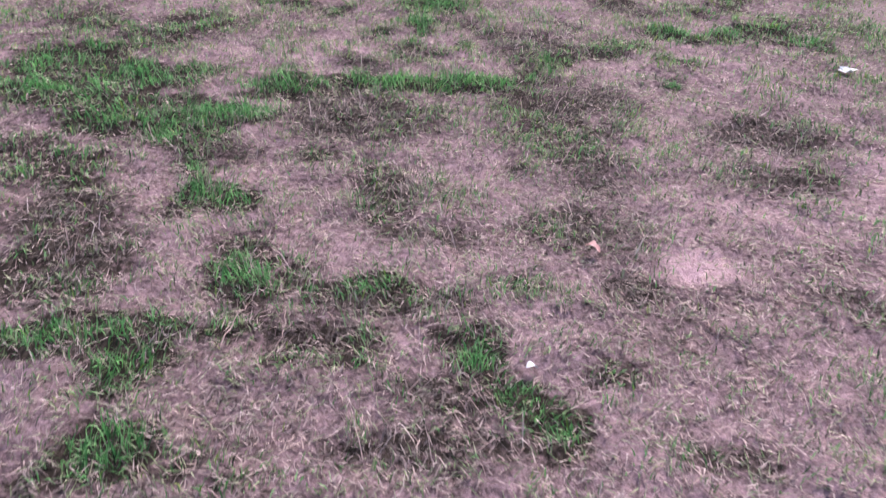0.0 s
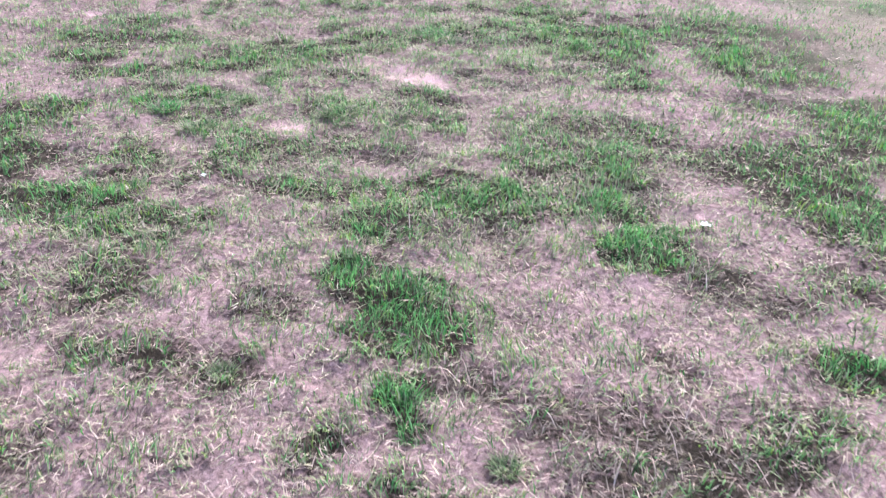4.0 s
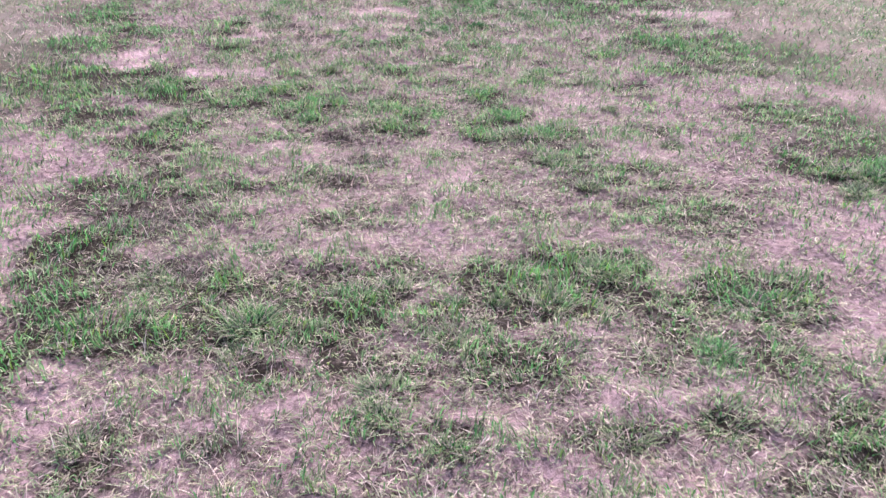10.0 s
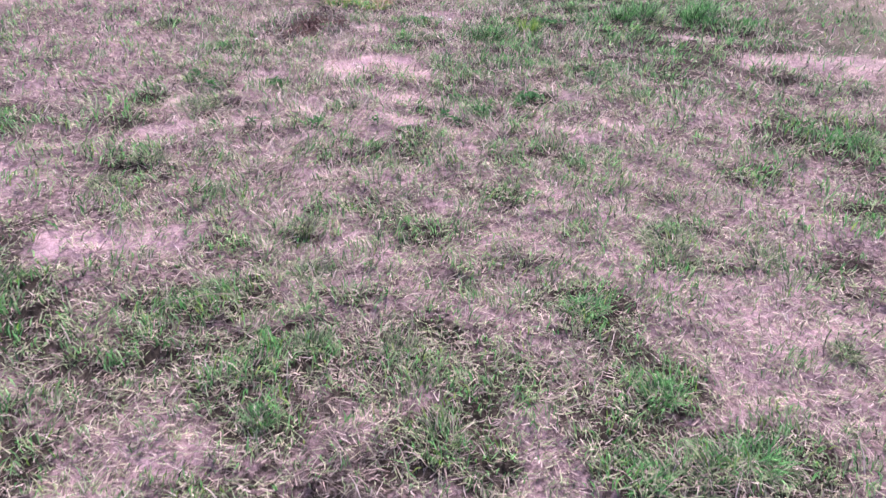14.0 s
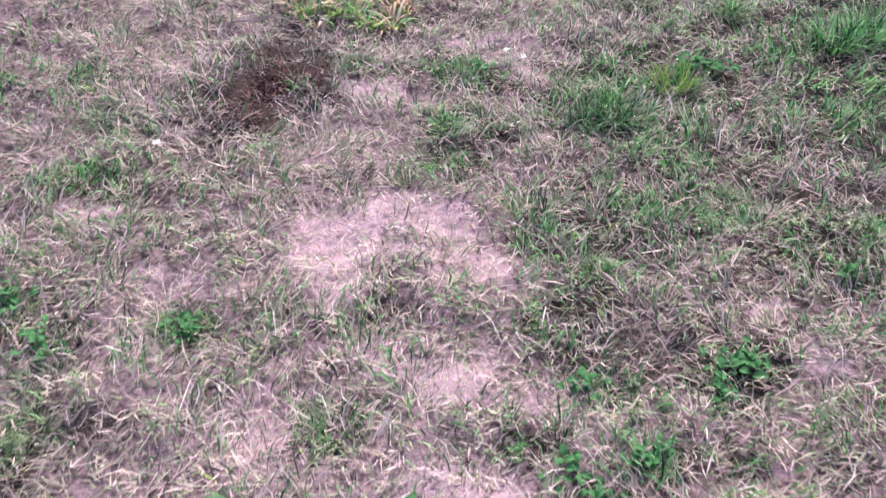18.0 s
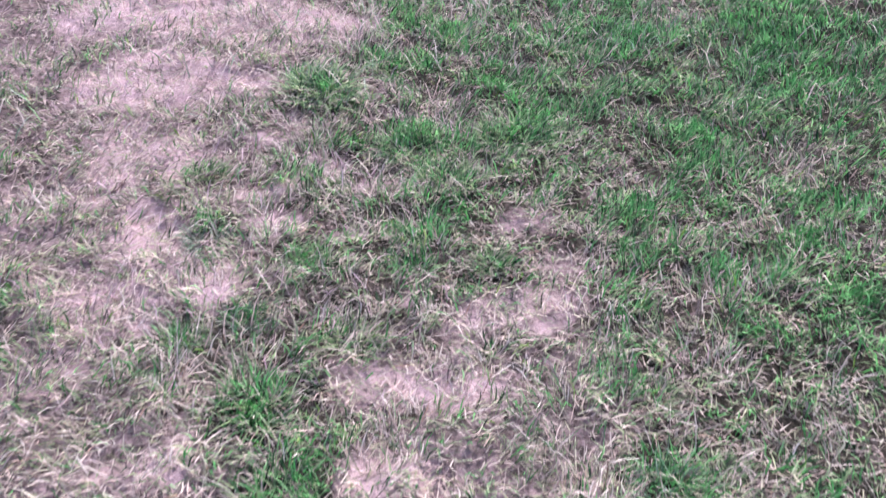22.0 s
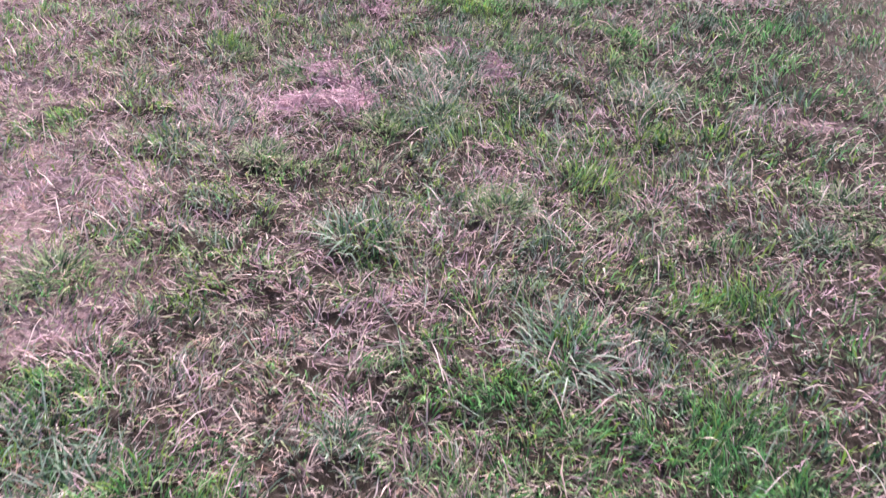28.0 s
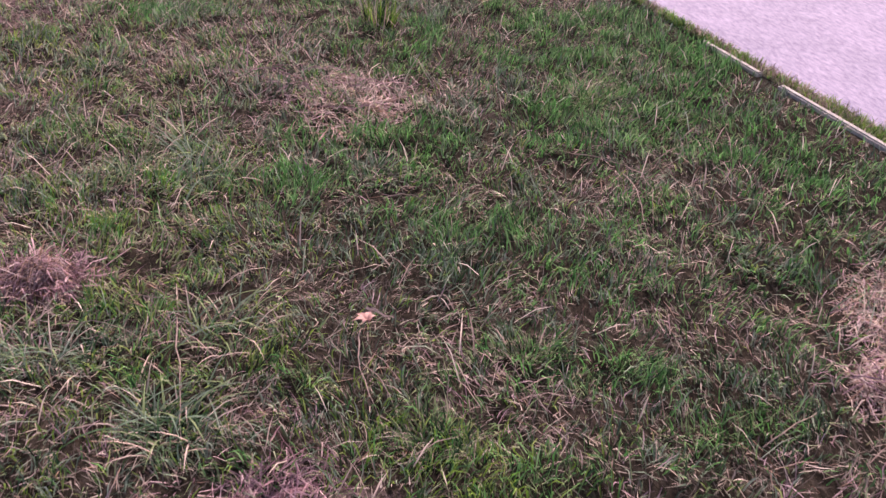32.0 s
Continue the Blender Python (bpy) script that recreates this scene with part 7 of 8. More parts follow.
def big_yellow(t):
    r = np.random.default_rng(31)
    for ox, oy, n in ((0.11, 0.11, 34), (-0.01, 0.01, 36), (0.06, -0.08, 30), (0.13, -0.11, 22), (-0.10, -0.02, 20), (-0.06, 0.13, 22), (-0.14, 0.16, 16), (0.02, 0.20, 14), (-0.29, 0.28, 16), (-0.37, 0.27, 14), (-0.20, 0.22, 12)):
        # the dark leaves paint the shade within each clump
        for nm, mat, k, lab in (("foliage", LIME, n, ""), ("green_foliage", GREEN, n // 2, "broad green leaves"), ("dark_shade_foliage", DEEP, n // 3, "leaves coloured dark to paint the tuft's inner shade"), ("dead_foliage", TAN_LEAF, n // 2, "straw-coloured dead leaves")):
            ob = strand_part(nm, mat, t, lab, r=r, count=k, spread_r=0.06, lo=0.03, hi=0.09, width=0.0095, lean_lo=0.6, lean_hi=2.0, segs=4)
            ob.location = (ox, oy, 0)
    for ox, oy, n in ((0.18, 0.03, 26), (0.21, -0.02, 16), (0.14, -0.13, 14), (0.00, 0.26, 9), (-0.14, 0.03, 18), (-0.08, 0.09, 16), (0.03, 0.08, 14)):
        ob = strand_part("dead_foliage", TAN_LEAF, t, "bundle of bleached dead leaves", r=r, count=n, spread_r=0.035, lo=0.05, hi=0.13, width=0.009, lean_lo=0.8, lean_hi=1.7, segs=4)
        ob.location = (ox, oy, 0)


def long_green(t, shaded=1.0):
    r = np.random.default_rng(37)
    for ox, oy, n in ((-0.08, 0.0, 90), (0.05, 0.0, 110), (0.15, 0.01, 60)):
        ob = strand_part("green_foliage", GREEN, t, r=r, count=int(n / shaded), spread_r=0.06, lo=0.09, hi=0.20, width=0.0045, lean_lo=0.5, lean_hi=1.75, segs=5)
        ob.location = (ox, oy, 0)
        # darker tuft colour, with its inner shade painted by these blades
        ob = strand_part("dark_shade_foliage", DEEP, t, "dark green blades that also paint shade low in the tuft", r=r, count=int(n * shaded), spread_r=0.07, lo=0.06, hi=0.18, width=0.0045, lean_lo=0.5, lean_hi=1.75, segs=4)
        ob.location = (ox, oy, 0)
    strand_part("dead_foliage", DRY, t, "dry tan blades", r=r, count=40, spread_r=0.12, lo=0.05, hi=0.14, width=0.003, lean_lo=0.7, lean_hi=1.5)


TAN_LEAF = blade_material("tan_dead_leaf", ((0.0, (0.16, 0.09, 0.05)), (0.4, (0.45, 0.31, 0.20)), (1.0, (0.78, 0.63, 0.47))), 0.6, 0.25)
special("grass_tuft", "large yellow-green broad-leaved tuft with straw-coloured dead leaves", "grass tuft", 0.475, 15.86, 0, big_yellow)
special("grass_tuft", "long dark green tuft arching over dry lawn", "grass tuft", 1.12, 15.04, 0, lambda t: long_green(t, 1.8), 0.66)
special("grass_tuft", "large long-bladed green tuft", "grass tuft", 2.14, 15.34, 10, long_green, 0.95)
special("grass_tuft", "large long-bladed green tuft", "grass tuft", 2.58, 15.33, 30, long_green, 0.95)
special("grass_tuft", "long green tuft beside a dry patch", "grass tuft", 1.42, 15.20, 60, lambda t: strand_part("foliage", LIME, t, r=np.random.default_rng(3), count=60, spread_r=0.06, lo=0.05, hi=0.12, width=0.006, lean_lo=0.2, lean_hi=1.1), 1.0)


RUST = blade_material("rusty_dead_stems", ((0.0, (0.02, 0.009, 0.010)), (0.5, (0.075, 0.033, 0.034)), (0.85, (0.20, 0.09, 0.085)), (1.0, (0.42, 0.28, 0.25))), 0.7, 0.1)


def dead_patch(t):
    r = np.random.default_rng(43)
    for k in range(13):
        ob = strand_part("dead_foliage", RUST, t, r=r, count=90, spread_r=0.06, lo=0.02, hi=0.05, width=0.0038, lean_lo=0.5, lean_hi=1.6, segs=2)
        a = k / 13
        ob.location = (-0.16 + 0.30 * a + r.normal(0, 0.05), -0.20 + 0.32 * a + r.normal(0, 0.06), 0)
    for k in range(5):
        ob = strand_part("green_foliage", (DEEP, GREEN, OLIVE)[k % 3], t, "small green sprig", r=r, count=40, spread_r=0.03, lo=0.02, hi=0.05, width=0.006, lean_lo=0.5, lean_hi=1.5, segs=2)
        ob.location = (r.normal(-0.02, 0.10), r.normal(-0.04, 0.09), 0)


special("dead_weed_patch", "ragged patch of dark reddish-brown dead stems over damp soil", "dead weeds", 0.20, 15.47, 0, dead_patch)


def bent_tuft(t):
    r = np.random.default_rng(47)
    for k in range(70):
        mat = (DEEP, SAGE, DEEP, OLIVE)[k % 4] if k % 9 else STRAW
        ob = strand_part("leaf", mat, t, r=r, count=1, spread_r=0.03, lo=0.07, hi=0.20, width=0.0050, lean_lo=1.25, lean_hi=1.72, segs=5)
        ob.location = (r.normal(0, 0.06), r.normal(0, 0.05), 0)
    strand_part("dead_foliage", STRAW, t, "bleached dead leaves", r=r, count=14, spread_r=0.12, lo=0.06, hi=0.17, width=0.004, lean_lo=0.9, lean_hi=1.5, segs=4)


special("bent_grass_tuft", "coarse long-leaved grass tuft bent over, with bleached leaves", "grass tuft", 2.35, 24.10, 0, bent_tuft, 1.05)
special("bent_grass_tuft", "coarse grey-green grass tuft lying flat beside a dry spot", "grass tuft", 2.39, 25.12, 60, bent_tuft, 1.1)
special("bent_grass_tuft", "coarse long-leaved grass tuft bent over, with bleached leaves", "grass tuft", 2.35, 25.33, 130, bent_tuft, 1.1)

def sage_tuft(t):
    r = np.random.default_rng(53)
    for ox, oy in ((0.0, 0.0), (0.06, 0.07), (-0.05, 0.10), (0.03, -0.08)):
        # the dark blades stand in for shade at the tuft's heart
        for nm, mat, n, lab in (("foliage", SAGE, 34, ""), ("dark_shade_foliage", DEEP, 12, "dark green blades that also paint shade low in the tuft"), ("dead_foliage", STRAW, 15, "bleached dead leaves")):
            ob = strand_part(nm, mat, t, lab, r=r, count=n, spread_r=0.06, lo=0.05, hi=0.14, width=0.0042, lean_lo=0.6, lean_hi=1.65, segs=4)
            ob.location = (ox, oy, 0)


special("grass_tuft", "grey-green long-bladed tuft bent over among bleached leaves", "grass tuft", 2.63, 22.87, 0, sage_tuft, 1.1)
special("grass_tuft", "grey-green long-bladed tuft bent over among bleached leaves", "grass tuft", 2.56, 23.05, 67, sage_tuft, 1)
special("grass_tuft", "grey-green long-bladed tuft bent over among bleached leaves", "grass tuft", 3.49, 22.86, 134, sage_tuft, 1)
special("grass_tuft", "grey-green long-bladed tuft bent over among bleached leaves", "grass tuft", 3.11, 23.25, 201, sage_tuft, 0.7)
special("grass_tuft", "grey-green long-bladed tuft bent over among bleached leaves", "grass tuft", 2.73, 23.04, 268, sage_tuft, 0.9)
special("grass_tuft", "grey-green long-bladed tuft bent over among bleached leaves", "grass tuft", 1.89, 22.78, 335, sage_tuft, 0.9)
special("grass_tuft", "dark green tuft beside a heap of pinkish straw", "grass tuft", 2.22, 23.20, 0, lambda t: long_green(t, 1.6), 0.5)
special("bent_grass_tuft", "coarse long-leaved grass tuft bent over, with bleached leaves", "grass tuft", 2.03, 24.33, 200, bent_tuft, 0.95)
special("bent_grass_tuft", "coarse long-leaved grass tuft bent over, with bleached leaves", "grass tuft", 2.46, 24.40, 20, bent_tuft, 1.0)


def stalk(name, x1, y1, x2, y2, bow, rise, mat, thick, seed):
    """A long bent stalk lying from one point to the other, with a small joint and a frayed end."""
    r = random.Random(seed)
    bm = bmesh.new()
    a, b = Vector((x1, y1, 0)), Vector((x2, y2, 0))
    side = Vector((-(b - a).y, (b - a).x, 0))
    rings = []
    n = 8
    for k in range(n + 1):
        s = k / n
        p = a.lerp(b, s) + side * bow * math.sin(math.pi * s) + side * r.uniform(-0.012, 0.012)
        p.z = float(height(p.x, p.y)) + 0.022 + rise * math.sin(math.pi * min(1, s * 1.1)) + r.uniform(0, 0.004)
        w = thick * (1.0 - 0.65 * s) * (1.35 if k in (2, 5) else 1.0)
        d = (b - a).normalized()
        o = Vector((-d.y, d.x, 0))
        rings.append([bm.verts.new(p + o * w * c + Vector((0, 0, w * e))) for c, e in ((-0.5, 0), (0, 0.5), (0.5, 0), (0, -0.5))])
    for p, q in zip(rings, rings[1:]):
        for k in range(4):
            bm.faces.new((p[k], p[(k + 1) % 4], q[(k + 1) % 4], q[k]))
    bm.faces.new(rings[0][::-1])
    bm.faces.new(rings[-1])
    return part(name, bm, mat)


# ---- heaps of straw ----
def heap(t, seed, rx, ry, tall, count, mats):
    r = np.random.default_rng(seed)
    a, q = r.uniform(0, 2 * np.pi, count), np.sqrt(r.random(count)) * (1 + 0.35 * (r.random(count) < 0.12))
    ragged = 0.95 + 0.22 * np.sin(2 * a + seed) + 0.16 * np.sin(3 * a + 2.1 * seed) + 0.14 * np.sin(5 * a + 1.3 * seed)
    x, y = rx * q * ragged * np.cos(a), ry * q * ragged * np.sin(a)
    q = np.minimum(q, 1)
    lumps = 0.55 + 0.9 * rough_noise(x + seed, y, 0.09, 17, 2)
    z = tall * (1 - q ** (7 if tall > 0.05 else 3)) * r.uniform(0.2, 1, count) * lumps + 0.004
    slope = r.normal(0, 0.4, count)
    loose = r.random(count) < 0.45
    way = r.uniform(0, 2 * np.pi, count)
    length, bow = r.uniform(0.05, 0.15, count) * (1 + 0.7 * (r.random(count) < 0.12)), r.uniform(0.0, 0.03, count) + tall * 0.15
    segs, w = 4, r.uniform(0.0015, 0.003, count)
    co = np.empty((count, 2 * (segs + 1), 3), np.float32)
    turn = r.normal(0, 0.5, count)
    for k in range(segs + 1):
        s = k / segs - 0.5
        wy = way + turn * s
        cx, cy = x + np.cos(wy) * length * s, y + np.sin(wy) * length * s
        drop = np.hypot(cx / rx, cy / ry)
        cz = np.maximum(np.where(loose, 0.8 * z + slope * s * length, np.minimum(z + slope * s * length, tall * 1.2 * np.clip(1.35 - drop ** 2, 0.03, 1))) + bow * (0.25 - s * s) * 2 - 0.01, 0.004)
        ox, oy = -np.sin(wy) * w / 2, np.cos(wy) * w / 2
        co[:, 2 * k], co[:, 2 * k + 1] = np.stack([cx - ox, cy - oy, cz], 1), np.stack([cx + ox, cy + oy, cz + w * 0.3], 1)
    first = np.arange(count)[:, None] * (2 * (segs + 1))
    quads = np.concatenate([first + np.array([[2 * k, 2 * k + 1, 2 * k + 3, 2 * k + 2]]) for k in range(segs)])
    me = raw_mesh("straw", co.reshape(-1, 3), quads)
    for mat in mats:
        me.materials.append(mat)
    me.polygons.foreach_set("material_index", np.repeat(r.integers(0, len(mats), count)[None], segs, 0).ravel().astype(np.int32))
    ob = new("straw_mat", me)
    ob.parent = t
    if tall > 0.05:
        k = 170
        a, wob = r.uniform(0, 2 * np.pi, k), r.uniform(0.72, 1.0, k)
        x, y, z = rx * wob * np.cos(a), ry * wob * np.sin(a), tall * r.uniform(0.3, 1.0, k)
        me = raw_mesh("hanging_straw", *blade_arrays(x, y, z, r.uniform(0.03, 0.09, k), r.uniform(0.002, 0.004, k), r.uniform(1.7, 2.7, k), a + r.normal(0, 1.0, k), a + np.pi / 2 + r.normal(0, 0.6, k), 0.5, True))
        me.materials.append(mats[0])
        new("hanging_straw", me).parent = t
    pick = random.Random(seed)
    for k in range(14 if tall > 0.017 else 4):
        a, q, w = pick.uniform(0, 6.3), pick.random() ** 0.5, pick.uniform(0, 6.3)
        x, y, l = rx * q * math.cos(a), ry * q * math.sin(a), pick.uniform(0.05, 0.10)
        stem = stalk("straw_stem", x - l * math.cos(w), y - l * math.sin(w), x + l * math.cos(w), y + l * math.sin(w), pick.uniform(-0.12, 0.12), 0.01, mats[-1], 0.0028, k)
        stem.parent = t
        stem.location = (0, 0, tall * (1 - q * q) * 0.9)


def straw_heap(label, x, y, turn, *how):
    return special("straw_heap", label, "straw heap", x, y, turn, lambda t: heap(t, *how))


PINK, PALE = (MAUVE_STRAW, PINK_STRAW, MAUVE_STRAW), (STRAW, DRY, RUSSET, PINK_STRAW)
DUSKY, BROWNISH = (DUSKY_STRAW,), (MAUVE_STRAW, RUSSET, DUSKY_STRAW)
straw_heap("raised mound of pinkish dry straw on green lawn", 2.02, 24.62, 10, 1, 0.105, 0.085, 0.07, 1900, BROWNISH)
straw_heap("flat heap of pinkish dry straw beside a tuft", 2.31, 22.90, 0, 2, 0.17, 0.10, 0.035, 1300, PINK)
straw_heap("thin flat scatter of pinkish straw", 2.32, 23.14, 20, 3, 0.09, 0.16, 0.032, 900, PINK)
straw_heap("wide thin layer of pinkish straw near the pavement", 4.36, 24.30, 0, 5, 0.25, 0.24, 0.030, 1300, PALE)
straw_heap("wide thin layer of pinkish straw near the pavement", 4.40, 24.00, 40, 12, 0.24, 0.16, 0.030, 900, PALE)
straw_heap("thin layer of pinkish straw thinning into green grass", 4.10, 24.02, 0, 6, 0.16, 0.10, 0.042, 420, PALE)
straw_heap("thin scatter of tan and reddish dead grass", 2.94, 25.66, 30, 7, 0.20, 0.30, 0.020, 620, PALE)
straw_heap("thin scatter of tan and reddish dead grass", 2.66, 25.88, 80, 8, 0.15, 0.20, 0.020, 260, PALE)
straw_heap("small scatter of mauve dead grass", 2.60, 23.87, 0, 9, 0.11, 0.09, 0.020, 240, PINK)
straw_heap("small scatter of mauve dead grass", 2.82, 23.33, 40, 10, 0.06, 0.06, 0.018, 200, PINK)
straw_heap("small scatter of mauve dead grass", 2.95, 23.15, 80, 11, 0.07, 0.05, 0.018, 200, PINK)
special("grass_tuft", "tall yellowish tuft with dead stems beside a dry patch", "grass tuft", 3.15, 26.49, 0, lambda t: [strand_part(nm, mat, t, r=np.random.default_rng(k), count=c, spread_r=0.07, lo=0.06, hi=0.16, width=0.006, lean_lo=0.1, lean_hi=0.9) for k, (nm, mat, c) in enumerate((("foliage", LIME, 70), ("dark_shade_foliage", DEEP, 60), ("dead_foliage", STRAW, 30)))])
straw_heap("flattened patch of pinkish dead grass", 1.41, 19.86, 0, 4, 0.10, 0.17, 0.016, 420, DUSKY)
straw_heap("small patch of mauve dead grass", 1.93, 19.50, 30, 13, 0.11, 0.08, 0.014, 260, DUSKY)


# ---- long dry stalks ----
def long_blades():
    """Long bleached blades lying over the greener grass."""
    r = np.random.default_rng(151)
    n = 14000
    y = 18.0 + 9.6 * r.random(n)
    x = mid_line(y) + r.uniform(-2.2, 2.2, n)
    keep = (x < STRIP(y) - 0.1) & (rough_noise(x, y, 0.35, 161, 2) + r.normal(0, 0.12, n) > np.where(y < 20.3, 0.53, 0.47))
    x, y = x[keep], y[keep]
    kind = r.random(len(x))
    for lo, hi, mat, name, label in ((0.0, 0.55, STRAW, "bleached_blades", "long bleached dead blades over green grass"), (0.55, 1.0, SAGE, "long_dull_blades", "long bent grey-green blades")):
        w = (kind >= lo) & (kind < hi)
        k = int(w.sum())
        way = r.uniform(0, 2 * np.pi, k)
        me = raw_mesh(name, *blade_arrays(x[w], y[w], height(x[w], y[w]) + r.uniform(0.010, 0.034, k), r.uniform(0.045, 0.13, k), r.uniform(0.0020, 0.0036, k), r.uniform(1.15, 1.58, k), way, way + np.pi / 2 + r.normal(0, 0.3, k), 0.35, True))
        me.materials.append(mat)
        tagged(new(name, me), label, "grass", kind="stuff")


def dead_stems():
    """Thin curly dead stems tangled over the dark spots."""
    r = np.random.default_rng(171)
    n = 90000
    y = r.uniform(0.8, 17.5, n)
    x = mid_line(y) + r.uniform(-1.9, 1.9, n)
    keep = r.random(n) < 0.30 * cover("dark", x, y) * (1 - cover("lush", x, y)) + 0.02
    x, y = x[keep], y[keep]
    kind = r.random(len(x))
    for lo, hi, mat, name, label in ((0.0, 0.5, GREY_DRY, "dead_grey_stems", "tangled thin grey-brown dead stems on dark spots"), (0.5, 1.0, STRAW, "dead_pale_stems", "tangled thin pale dead stems on dark spots")):
        w = (kind >= lo) & (kind < hi)
        k = int(w.sum())
        way = r.uniform(0, 2 * np.pi, k)
        me = raw_mesh(name, *blade_arrays(x[w], y[w], height(x[w], y[w]) + r.uniform(0.004, 0.02, k), r.uniform(0.04, 0.11, k), r.uniform(0.0014, 0.0026, k), r.uniform(1.1, 1.58, k), way, way + np.pi / 2 + r.normal(0, 0.3, k), 0.45, True))
        me.materials.append(mat)
        tagged(new(name, me), label, "grass", kind="stuff")


long_blades()
dead_stems()
tagged(stalk("dry_stalk", 2.10, 21.57, 2.32, 21.42, -0.06, 0.010, STRAW, 0.0032, 19), "long pale dry grass stalk lying across the lawn", "grass stalk", "dry stalks on the lawn")
tagged(stalk("dry_stalk", 2.19, 21.55, 2.61, 21.58, -0.10, 0.008, STRAW, 0.0034, 37), "long pale dry grass stalk lying across the lawn", "grass stalk", "dry stalks on the lawn")
tagged(stalk("dry_stalk", 2.96, 21.60, 3.07, 21.17, 0.07, 0.025, STRAW, 0.0029, 68), "long pale dry grass stalk lying across the lawn", "grass stalk", "dry stalks on the lawn")
tagged(stalk("dry_stalk", 3.03, 21.11, 3.05, 20.96, -0.03, 0.025, STRAW, 0.0038, 33), "long pale dry grass stalk lying across the lawn", "grass stalk", "dry stalks on the lawn")
tagged(stalk("dry_stalk", 1.53, 21.06, 1.70, 20.89, -0.07, 0.028, STRAW, 0.0038, 33), "long pale dry grass stalk lying across the lawn", "grass stalk", "dry stalks on the lawn")
tagged(stalk("dry_stalk", 1.96, 20.88, 2.03, 20.72, 0.07, 0.012, STRAW, 0.0030, 80), "long pale dry grass stalk lying across the lawn", "grass stalk", "dry stalks on the lawn")
tagged(stalk("dry_stalk", 2.51, 20.72, 2.65, 20.81, 0.09, 0.029, STRAW, 0.0038, 47), "long pale dry grass stalk lying across the lawn", "grass stalk", "dry stalks on the lawn")
tagged(stalk("dry_stalk", 2.64, 21.15, 2.62, 20.91, -0.10, 0.021, STRAW, 0.0035, 64), "long pale dry grass stalk lying across the lawn", "grass stalk", "dry stalks on the lawn")
tagged(stalk("dry_stalk", 0.32, 16.61, 1.07, 16.47, -0.06, 0.013, STRAW, 0.0030, 70), "long pale dry grass stalk lying across the lawn", "grass stalk", "dry stalks on the lawn")
tagged(stalk("dry_stalk", 0.82, 17.03, 0.91, 16.72, 0.08, 0.008, STRAW, 0.0030, 90), "long pale dry grass stalk lying across the lawn", "grass stalk", "dry stalks on the lawn")
tagged(stalk("dry_stalk", 1.59, 16.12, 1.60, 15.94, 0.09, 0.027, STRAW, 0.0033, 52), "long pale dry grass stalk lying across the lawn", "grass stalk", "dry stalks on the lawn")
tagged(stalk("dry_stalk", -0.56, 1.93, -0.52, 2.18, -0.02, 0.014, STRAW, 0.0032, 29), "long pale dry grass stalk lying across the lawn", "grass stalk", "dry stalks on the lawn")
tagged(stalk("dry_stalk", 0.41, 3.06, 0.47, 3.26, -0.05, 0.026, STRAW, 0.0027, 5), "long pale dry grass stalk lying across the lawn", "grass stalk", "dry stalks on the lawn")
tagged(stalk("dry_stalk", 1.84, 5.84, 2.15, 5.43, -0.01, 0.030, STRAW, 0.0033, 82), "long pale dry grass stalk lying across the lawn", "grass stalk", "dry stalks on the lawn")
tagged(stalk("dry_stalk", -0.18, 13.75, -0.10, 13.48, -0.01, 0.016, STRAW, 0.0040, 25), "long pale dry grass stalk lying across the lawn", "grass stalk", "dry stalks on the lawn")
tagged(stalk("dry_stalk", 0.24, 13.80, 0.33, 13.68, -0.10, 0.028, STRAW, 0.0035, 56), "long pale dry grass stalk lying across the lawn", "grass stalk", "dry stalks on the lawn")
tagged(stalk("dry_stalk", 0.98, 14.45, 1.05, 14.19, -0.05, 0.016, STRAW, 0.0036, 41), "long pale dry grass stalk lying across the lawn", "grass stalk", "dry stalks on the lawn")
tagged(stalk("dry_stalk", 1.15, 14.80, 1.19, 14.60, 0.03, 0.012, STRAW, 0.0031, 7), "long pale dry grass stalk lying across the lawn", "grass stalk", "dry stalks on the lawn")
tagged(stalk("dry_stalk", 0.84, 11.94, 0.87, 11.65, 0.05, 0.014, STRAW, 0.0034, 30), "long pale dry grass stalk lying across the lawn", "grass stalk", "dry stalks on the lawn")
tagged(stalk("dry_stalk", -0.18, 11.77, -0.14, 11.63, -0.09, 0.029, STRAW, 0.0030, 3), "long pale dry grass stalk lying across the lawn", "grass stalk", "dry stalks on the lawn")
tagged(stalk("dry_stalk", -0.54, 14.39, -0.35, 14.33, -0.11, 0.023, STRAW, 0.0039, 36), "long pale dry grass stalk lying across the lawn", "grass stalk", "dry stalks on the lawn")
tagged(stalk("dry_stalk", 1.28, 18.42, 1.20, 18.20, 0.06, 0.029, STRAW, 0.0026, 36), "long pale dry grass stalk lying across the lawn", "grass stalk", "dry stalks on the lawn")
tagged(stalk("dry_stalk", 0.58, 18.10, 0.64, 18.30, -0.04, 0.011, STRAW, 0.0035, 79), "long pale dry grass stalk lying across the lawn", "grass stalk", "dry stalks on the lawn")
tagged(stalk("dry_stalk", 0.95, 17.68, 1.07, 17.93, 0.04, 0.010, STRAW, 0.0035, 56), "long pale dry grass stalk lying across the lawn", "grass stalk", "dry stalks on the lawn")
tagged(stalk("dry_stalk", 1.09, 20.46, 1.19, 20.22, -0.05, 0.014, STRAW, 0.0034, 20), "long pale dry grass stalk lying across the lawn", "grass stalk", "dry stalks on the lawn")
